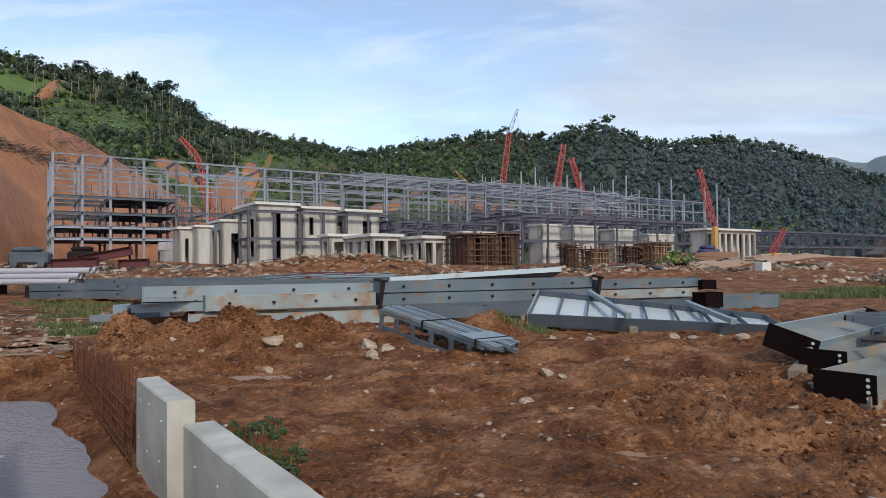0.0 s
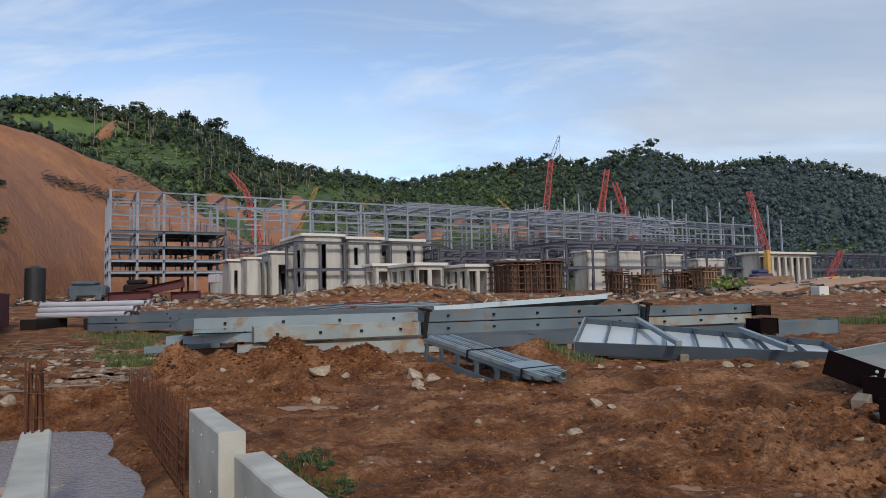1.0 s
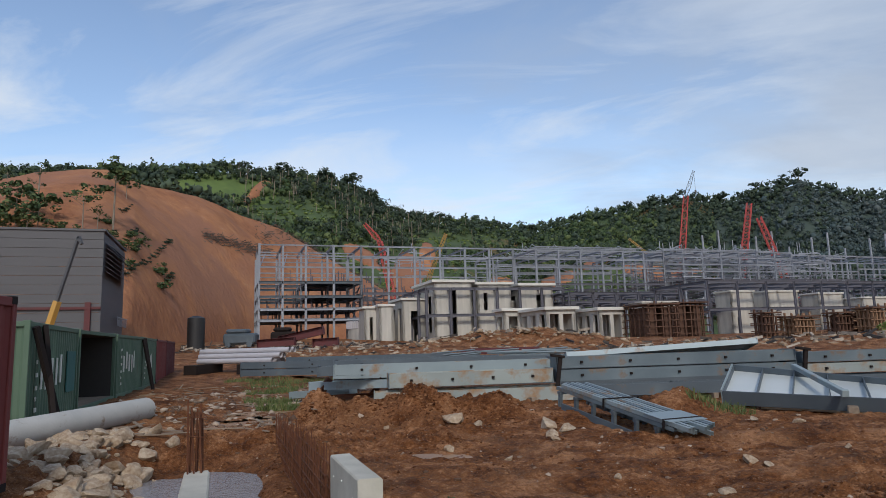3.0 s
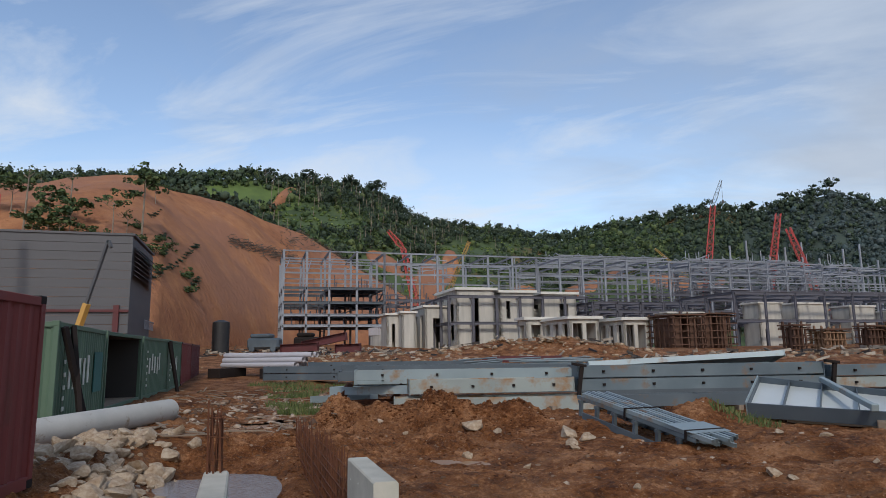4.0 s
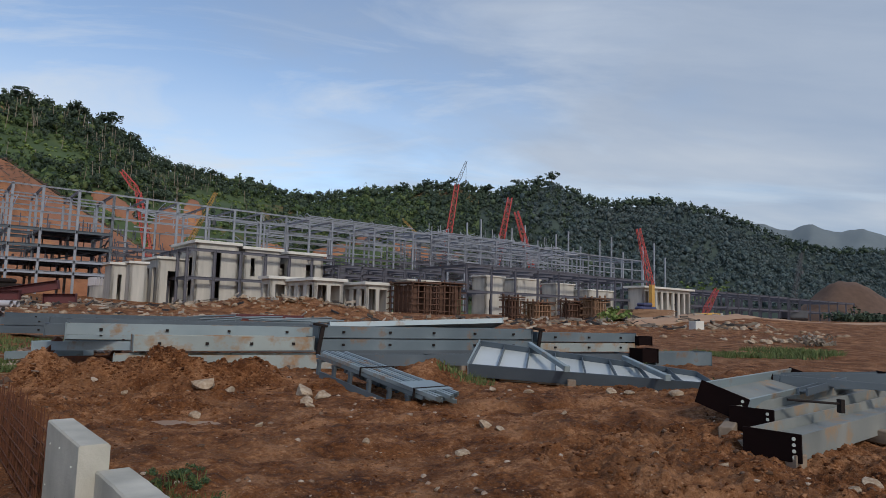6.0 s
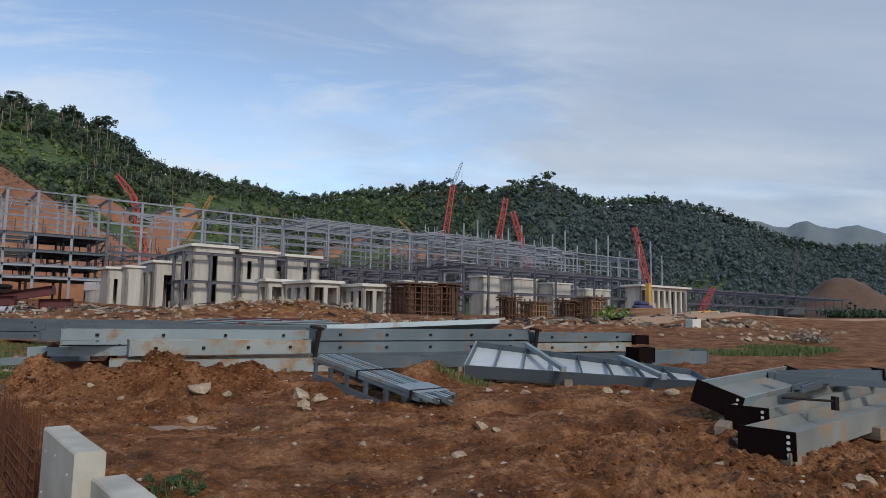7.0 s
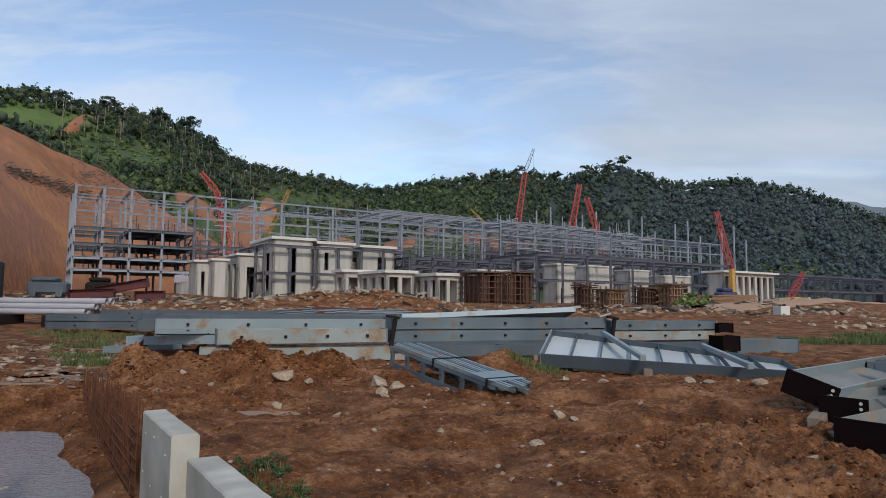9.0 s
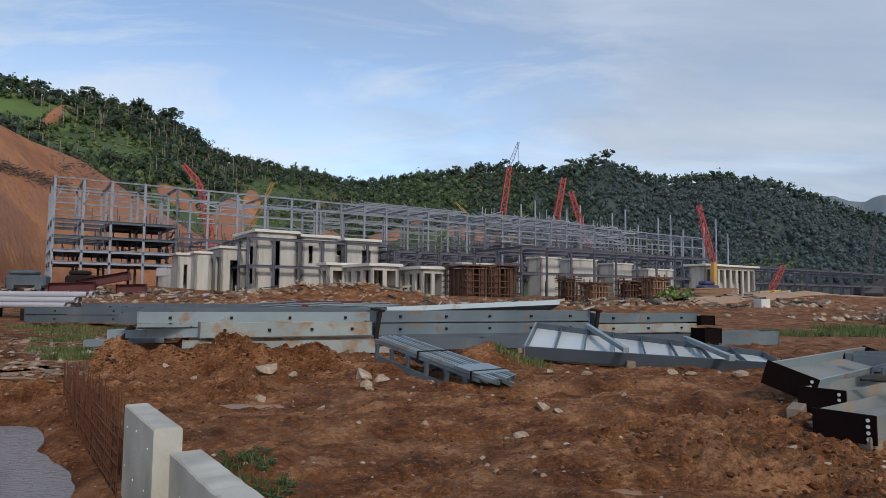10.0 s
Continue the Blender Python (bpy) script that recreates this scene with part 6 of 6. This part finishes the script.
CB = "low pale concrete room with tall open bays and flat roof"
concrete_block(-10.45, 95, 4.8, 8.8, 4.5, slots(4.8, 2, 3.9, 0.55, 0.6), slots(8.8, 3, 3.9, 0.6, 1.2), CB)
concrete_block(-2.99, 95, 4.1, 6.6, 4.2, slots(4.1, 2, 3.6, 0.5, 0.55), slots(6.6, 3, 3.6, 0.5, 0.9), CB)
concrete_block(-17.8, 101, 6.0, 3.2, 5.0, slots(6.0, 2, 4.2, 0.9, 0.9), slots(3.2, 1, 4.2, 0.7), CB)
BB_ = "tall pale cast-concrete building shell with dark openings"
for a_, L_, H_, fr_ in ((0.0, 7.2, 9.9, [(3.1, 4.2, 0.2, 8.6)]), (8.3, 6.7, 9.5, [(1.2, 2.0, 4.8, 8.0), (4.0, 4.9, 0.2, 3.4)]), (16.8, 6.9, 9.3, [(3.4, 5.2, 4.6, 7.6), (1.0, 1.8, 0.2, 3.6)])):
    concrete_block(*site(-32.0, 111.5, a_), L_, 13, H_, fr_, slots(13, 2, 7.6, 2.0, 3.2, 1.0), BB_, 0.5, 0.5, 2.9)
concrete_block(*site(-32.0, 111.5, 7.8, 4.0), 16, 3, 6.4, [(2.0, 3.2, 0.2, 5.0), (9.0, 10.0, 1.0, 5.0)], [], "grey cast-concrete link between tall shells", 0.2, 0.4, 2.9, False)
concrete_block(-38.6, 113, 4.6, 9, 7.6, slots(4.6, 1, 5.6, 1.6), slots(9, 2, 6.2, 1.2, 2), BB_, 0.4, 0.45, 2.4)
concrete_block(-41.6, 109, 2.6, 5, 6.6, [], [], "pale cast-concrete stair shaft with a flat roof", 0.3, 0.4, 2.2, False)
concrete_block(-44.9, 110, 2.6, 5, 6.2, slots(2.6, 1, 4.6, 1.0), [], "pale cast-concrete stair shaft with a flat roof", 0.4, 0.4, 2.4, False)
WB = "white two-storey building with an open columned front and flat white roof"
concrete_block(57, 140, 19, 4.2, 6.6, slots(19, 8, 5.9, 0.6, 0.7), [], WB, 0.8, 0.45, 2.4)
# concrete rooms inside the dark frames
for x, y, L, H, fr in ((19, 124, 5, 7.4, [(1, 1.8, 0, 3)]), (26, 129, 7, 7.4, [(2, 3, 0, 3)]), (36, 136, 6, 7, [(3.5, 4.5, 0, 3)]), (44, 139, 9, 6.0, slots(9, 3, 4.6, 1, 1, 2.6)), (4, 128, 9, 6.4, [])):
    concrete_block(x, y, L, 4, H, fr, [], "pale concrete infill room inside a dark steel frame", 0.2, 0.3, 2.0, False)
# round concrete tank under the left wing
s = Shape()
s.tube((-48, 127, 3.0), (-48, 127, 6.6), 7.0, 7.0, 40)
rt = thing("round_tank", "low round concrete tank with a corrugated metal upper band", "tank")
part("tank_wall", s, M["precast"], rt)
s = Shape()
for k in range(64):
    a = 2 * math.pi * k / 64
    s.bar((-48 + 7.1 * math.cos(a), 127 + 7.1 * math.sin(a), 5.4), (-48 + 7.1 * math.cos(a), 127 + 7.1 * math.sin(a), 6.9), 0.35, 0.1)
part("band_rib", s, M["pipe_pale"], rt)


# ---- formwork ----
def formwork(x, y, L, D, H, label, mat="form_rust", step=1.1, rails=5):
    z = gzs(x, y) - 0.1
    t = thing("formwork", label, "formwork", pose(x, y, z, 0, 0, SITE), "formwork")
    up_me, r1, r2 = Shape().box(-0.08, -0.08, 0, 0.08, 0.08, H + 0.2).mesh("upright", M[mat]), Shape().box(-0.5, -0.05, -0.055, L + 0.5, 0.05, 0.055).mesh("rail", M[mat]), Shape().box(-0.05, -0.5, -0.055, 0.05, D + 0.5, 0.055).mesh("rail", M[mat])
    spots_ = [(i, j) for i in np.arange(0, L + 0.01, step) for j in (0, D)] + [(i, j) for j in np.arange(step, D, step) for i in (0, L)]
    for i, j in spots_:
        part("upright", up_me, None, t, pose(i, j, -0.1 + 0.45 * math.sin(i * 7 + j * 5)))
    for k in range(rails):
        z_ = H * (k + 0.6) / rails
        for j in (-0.14, D + 0.14):
            part("rail", r1, None, t, pose(0, j, z_))
        for i in (-0.14, L + 0.14):
            part("rail", r2, None, t, pose(i, 0, z_ + 0.17))
    s = Shape()
    n = max(2, int(L / 2.4))
    for k in range(n):
        s = Shape()
        s.box(L * (k + 0.2) / n, 0.3, 0, L * (k + 0.65) / n, D - 0.3, H * 0.93)
        part("shutter_panel", s, M["form_wood" if mat == "form_wood" else "form_rust"], t)
    s = Shape()
    s.box(-0.4, -0.4, H, L + 0.4, D + 0.4, H + 0.15)
    part("deck", s, M["form_rust"], t)
    return t


formwork(3.6, 92.5, 4.6, 5.5, 4.4, "rusty brown scaffold and shutters round cast columns")
formwork(8.0, 100, 5, 5, 5.0, "rusty brown scaffold and shutters round cast columns")
for x, y, L, D, H, k in ((15.6, 80, 1.6, 1.6, 2.7, 0), (18.7, 80, 2.8, 2.0, 2.3, 1), (22.9, 80, 1.6, 1.4, 2.4, 0), (25.9, 79, 2.2, 1.8, 2.6, 1), (24.6, 81, 1.2, 1.2, 2.0, 0)):
    formwork(x, y, L, D, H, "reddish timber column shutters with projecting bars", "form_wood" if k else "form_rust", 0.5, 3)
for x, y, L in ((29.5, 82, 5), (33.5, 84, 4.5), (31, 80, 4), (36, 88, 5)):
    t = thing("timber_pile", "pile of reddish formwork timber on the site", "timber", pose(x, y, gzs(x, y) - 0.05, 0, 0, SITE - 20), "timber piles")
    plank = Shape().box(0, 0, 0, L, 0.55, 0.12).mesh("plank", M["form_wood"])
    for k in range(9):
        for j in range(3):
            part("plank", plank, None, t, pose(rng.uniform(-0.4, 0.4), j * 0.7, k * 0.16))


# ---- cranes ----
def lattice(t, p, q, w0, w1, mat, name="boom", tip=0.0):
    """A four-chord lattice boom from p to q, one mesh, with a slimmer tip."""
    m = along(p, q)
    L = (Vector(q) - Vector(p)).length
    n = max(4, int(L / 2.2))
    s = Shape()
    wd = lambda f: (w0 * min(1, 0.35 + f * 6) if f < 0.12 else w0 + (w1 - w0) * f)
    pt = lambda k, a, b: m @ Vector((L * k / n, a * wd(k / n) / 2, b * wd(k / n) / 2))
    c = w0 * 0.085
    for k in range(n):
        for a, b in ((-1, -1), (-1, 1), (1, -1), (1, 1)):
            s.bar(pt(k, a, b), pt(k + 1, a, b), c)
        for (a, b), (a2, b2) in (((-1, -1), (1, -1)), ((1, -1), (1, 1)), ((1, 1), (-1, 1)), ((-1, 1), (-1, -1))):
            s.bar(pt(k, a, b), pt(k + 1, a2, b2), c * 0.55)
            s.bar(pt(k, a, b), pt(k, a2, b2), c * 0.6)
    part(name, s, M[mat], t)


def crane(x, y, foot_z, tip, w, mat, label, jib=None, body=True):
    t = thing("crawler_crane", label, "crane", Matrix(), "cranes")
    p = Vector((x, y, foot_z))
    lattice(t, p, tip, w, w * 0.55, mat)
    if jib:
        lattice(t, tip, jib, w * 0.55, w * 0.25, "crane_dark", "jib")
    z = gzs(x, y)
    if body:
        s = Shape()
        s.box(x - 2.0, y - 2.2, z + 1.2, x + 4.2, y + 2.2, max(foot_z + 0.5, z + 3.6), 0.1)
        part("machine_house", s, M[mat], t)
        for dy in (-2.6, 1.8):
            s = Shape()
            s.box(x - 3.4, y + dy, z - 0.1, x + 4.2, y + dy + 0.8, z + 1.1, 0.3)
            part("crawler_track", s, M["dark_steel"], t)
        s = Shape()
        s.bar((x + 3.5, y, z + 3.2), (x + 1.5, y, z + 9), 0.25).bar((x + 1.5, y, z + 9), Vector(tip) * 1.0, 0.08)
        part("mast_and_pendant", s, M["crane_dark"], t)
    s = Shape()
    end = Vector(jib or tip)
    s.bar(end, end - Vector((0, 0, 6)), 0.07).box(end.x - 0.25, end.y - 0.25, end.z - 7, end.x + 0.25, end.y + 0.25, end.z - 6)
    part("hook_line", s, M["crane_dark"], t)
    return t


RC = "red lattice-boom crawler crane working behind the frames"
crane(15.6, 200, 4.6, (20.9, 200, 43.0), 2.3, "crane_red", RC, (23.7, 200, 50.5))
crane(41.0, 260, 6, (49.2, 260, 50.6), 3.0, "crane_red", RC)
crane(64.0, 261, 6, (51.9, 260, 45), 2.8, "crane_red", RC)
crane(81.2, 190, 5, (75.7, 190, 29.6), 1.9, "crane_red", RC)
crane(55.6, 110, 2.9, (58.1, 110, 7.6), 1.0, "crane_red", "small red crane with a yellow lower boom", body=False)
s = Shape()
s.box(54.4, 108.8, 1.9, 58.6, 111.2, 3.3, 0.1).bar((57.4, 110, 3.2), (55.2, 110, 3.0), 0.5)
single("excavator_body", s, M["crane_yellow"], "yellow tracked machine body on the site", "machine")
t = crane(-66.2, 190, 9.5, (-71.9, 190, 34.6), 2.2, "crane_red", RC, None)
lattice(t, (-71.9, 190, 34.6), (-77.0, 190, 40.6), 1.8, 0.8, "crane_red", "jib")
crane(-46.0, 141, 7, (-37.0, 140, 26.5), 1.0, "crane_yellow", "yellow mobile crane with a slender boom")
crane(16, 250, 28, (4.9, 250, 38.8), 0.9, "crane_yellow", "distant yellow slender crane boom", body=False)
crane(130.6, 200, 5, (134.8, 200, 25.2), 1.3, "crane_dark", "dark lattice crane boom far across the site")
crane(-80.5, 60.5, 8, (-81.0, 60.5, 32.3), 1.5, "crane_dark", "dark lattice crane mast above a shed", body=False)
crane(-63.2, 48.6, 4, (-64.3, 49.3, 18.9), 1.0, "crane_red", "red lattice crane boom beside a shed", body=False)
t = thing("truck_crane", "orange truck crane with a grey telescopic boom", "crane")
s = Shape()
s.bar((-42.4, 40, 3.4), (-41.5, 40, 5.9), 0.42)
part("lower_boom", s, M["crane_yellow"], t)
s = Shape()
s.bar((-41.6, 40, 5.7), (-39.8, 40, 10.8), 0.2).bar((-39.8, 40, 10.8), (-39.5, 40, 10.2), 0.2)
part("upper_boom", s, M["crane_dark"], t)
s = Shape()
s.box(-44.5, 38.6, 0.9, -39.5, 41.4, 3.5, 0.1)
part("cab", s, M["crane_yellow"], t)
for dx in (-4.0, -2.2, 0.4):
    s = Shape()
    s.tube((-40.5 + dx, 38.3, 0.75), (-40.5 + dx, 38.8, 0.75), 0.55, 0.55, 16)
    part("tyre", s, M["black_tank"], t)
# yellow pump mast before the white building
s = Shape()
s.box(-0.5, -0.4, 0, 0.5, 0.4, 7.2).bar((0, 0, 7), (0.3, 0, 4), 0.5)
single("yellow_mast", s, M["crane_yellow"], "yellow hoist mast standing before a white building", "hoist", pose(58.0, 138, gzs(58, 138), 0, 0, SITE))

# ---- shed, tank and site clutter ----
sh_ = thing("shed", "large grey metal-clad industrial shed with louvred end", "building", pose(-57.3, 61.3, gzs(-57, 61) - 0.3, 0, 0, SITE + 180))
SZ = 16.2 - gzs(-57, 61)
s = Shape()
zs = np.arange(0, SZ - 0.01, 1.05)
for z in zs:
    s.box(0, 0.02, z + 0.02, 14.5, 0.25, min(z + 1.03, SZ))
part("cladding_sheet", s, M["cladding"], sh_)
s = Shape()
for z in zs:
    s.box(14.9, 0.4, z + 0.02, 30, 0.6, min(z + 1.03, SZ - 0.6))
part("cladding_sheet", s, M["cladding"], sh_)
s = Shape()
s.box(0, -16, 0, 0.25, 0.0, SZ - 0.2)
part("end_wall", s, M["cladding"], sh_)
for k in range(7):
    s = Shape()
    s.add([(-0.1, -14, SZ - 1.2 - k * 0.55), (-0.1, -1, SZ - 1.2 - k * 0.55), (-0.75, -1, SZ - 1.65 - k * 0.55), (-0.75, -14, SZ - 1.65 - k * 0.55), (-0.1, -14, SZ - 1.15 - k * 0.55), (-0.1, -1, SZ - 1.15 - k * 0.55), (-0.75, -1, SZ - 1.6 - k * 0.55), (-0.75, -14, SZ - 1.6 - k * 0.55)],
          [(0, 3, 2, 1), (4, 5, 6, 7), (0, 1, 5, 4), (1, 2, 6, 5), (2, 3, 7, 6), (3, 0, 4, 7)])
    part("louvre", s, M["frame_dark"], sh_)
s = Shape()
s.box(-0.2, -16, SZ, 14.7, 0.4, SZ + 0.25)
part("roof", s, M["cladding"], sh_)
s = Shape()
s.box(14.5, -0.5, 0, 15.2, 0.5, SZ + 0.6).box(0, 0.26, 5.6, 14.5, 0.5, 5.9).box(1.0, 0.26, 0, 1.6, 0.6, 6.4)
part("red_steel_trim", s, M["maroon"], sh_, label="maroon primed steel post and rail")
s = Shape()
for k in range(9):
    s.bar((-0.6 - 0.0 * k, -8 - k * 0.9, 4 + k * 0.0), (-0.6, -8 - k * 0.9, 5.1), 0.08)
s.bar((-0.6, -7.5, 5.1), (-0.6, -16, 5.1), 0.1)
part("handrail", s, M["frame_steel"], sh_)
s = Shape()
s.tube((0, 0, 0), (0, 0, 4.2), 1.12, 1.12, 32)
bt = thing("black_tank", "tall black plastic water tank standing on the site", "tank", pose(-55, 75.5, gzs(-55, 75.5)))
part("tank_body", s, M["black_tank"], bt)
for z in (0.7, 1.4, 2.1, 2.8, 3.5):
    s = Shape()
    s.tube((0, 0, z), (0, 0, z + 0.12), 1.16, 1.16, 32)
    part("rib", s, M["black_tank"], bt)
s = Shape()
s.tube((0, 0, 4.2), (0, 0, 4.5), 1.12, 0.4, 32)
part("lid", s, M["black_tank"], bt)

db = Shape()
g = np.random.default_rng(9)
for k in range(520):
    x = g.uniform(-62, 40) if k < 380 else g.uniform(-62, -20)
    y = 64 + 0.12 * abs(x) + g.normal() * 5 + (18 if x < -15 else 0) * g.uniform()
    z = gzs(x, y)
    d = Vector((g.normal(), g.normal(), g.normal() * 0.15)).normalized() * g.uniform(0.2, 0.9)
    db.bar(Vector((x, y, z + g.uniform(0.05, 0.3))) - d, Vector((x, y, z + g.uniform(0.1, 0.4))) + d, g.uniform(0.06, 0.22), g.uniform(0.05, 0.28))
single("site_debris", db, M["debris"], "scattered planks, offcuts and building debris", "debris", kind="stuff")
db = Shape()
for k in range(130):
    s_, q_ = g.uniform(15.5, 34), g.uniform(-3.0, 2.4)
    x, y = drain(s_, q_)
    z = gzs(x, y)
    d = Vector((g.normal(), g.normal() * 0.5, g.normal() * 0.06)).normalized() * g.uniform(0.12, 0.5)
    db.bar(Vector((x, y, z + 0.03)) - d, Vector((x, y, z + 0.06)) + d, g.uniform(0.03, 0.10), 0.025)
single("lane_planks", db, M["wood"], "broken planks and sticks strewn along a muddy lane", "planks", kind="stuff")
s = Shape()
s.bar((-9.9, 20.0, 0.1), (-9.6, 20.3, 0.75), 0.2).bar((-8.2, 20.4, 0.1), (-7.8, 20.6, 0.7), 0.2).bar((-9.9, 20.0, 0.15), (-8.0, 20.4, 0.2), 0.14)
single("broken_frame", s, M["rust"], "broken rusty steel frame lying in rubble", "scrap")
s = Shape()
s.box(-0.5, -0.5, 0, 0.5, 0.5, 0.95, 0.03)
single("white_block", s, M["precast_roof"], "white concrete marker block on bare earth", "block", pose(29.6, 60, gzs(29.6, 60) - 0.1, 0, 0, 15))
for x, y, L, mt, lb in ((-46, 83, 3.5, "dark_steel", "dark pickup-sized tool crate on the site"), (-51, 80, 4.5, "primer_blue", "blue-grey site trailer body"), (41, 100, 3, "tarp", "dark blue tarpaulin over a heap of material")):
    s = Shape()
    s.box(-L / 2, -1, 0.4, L / 2, 1, 1.9, 0.25).box(-L / 2 + 0.4, -0.95, 1.9, L / 4, 0.95, 2.5, 0.2)
    s.tube((-L / 3, -1.05, 0.4), (-L / 3, -0.8, 0.4), 0.4, 0.4, 14).tube((L / 3, -1.05, 0.4), (L / 3, -0.8, 0.4), 0.4, 0.4, 14)
    single("site_vehicle", s, M[mt], lb, "vehicle", pose(x, y, gzs(x, y), 0, 0, 12))
# far right: earth mound, dark hedge and white tower


def mound_fn(u, v):
    x, y = 177 + u, 240 + v
    h = 15 * np.exp(-((u / 17) ** 2 + (v / 14) ** 2)) + 7 * np.exp(-(((u - 20) / 18) ** 2 + (v / 14) ** 2))
    return x, y, 2.0 + h * (1 + 0.15 * fbm(x, y, 6, 3, 95)) - 0.6


mound = new("earth_mound", hill_mesh("earth_mound", mound_fn, -55, 60, 70, -32, 32, 40, M["mound_soil"]))
tagged(mound, "large brown mound of excavated earth far off", "mound", kind="structure")
p = np.array([(112 + 1.3 * k, 152 + rng.uniform(-3, 3), 3.6 + rng.uniform(-0.4, 0.6)) for k in range(34)])
scatter("hedge", SHRUB, p, rng.uniform(1.6, 2.6, len(p)), M["leaf_dark"], "dark green line of bushes at the site edge", "bushes")
s = Shape()
s.box(-3.2, -3.2, 0, 3.2, 3.2, 20.5).box(-3.5, -3.5, 20.5, 3.5, 3.5, 22).box(-1.0, -3.4, 12, 1.0, -3.2, 15)
single("white_tower", s, M["precast_roof"], "small white tower building far across the valley", "building", pose(346, 400, 1))
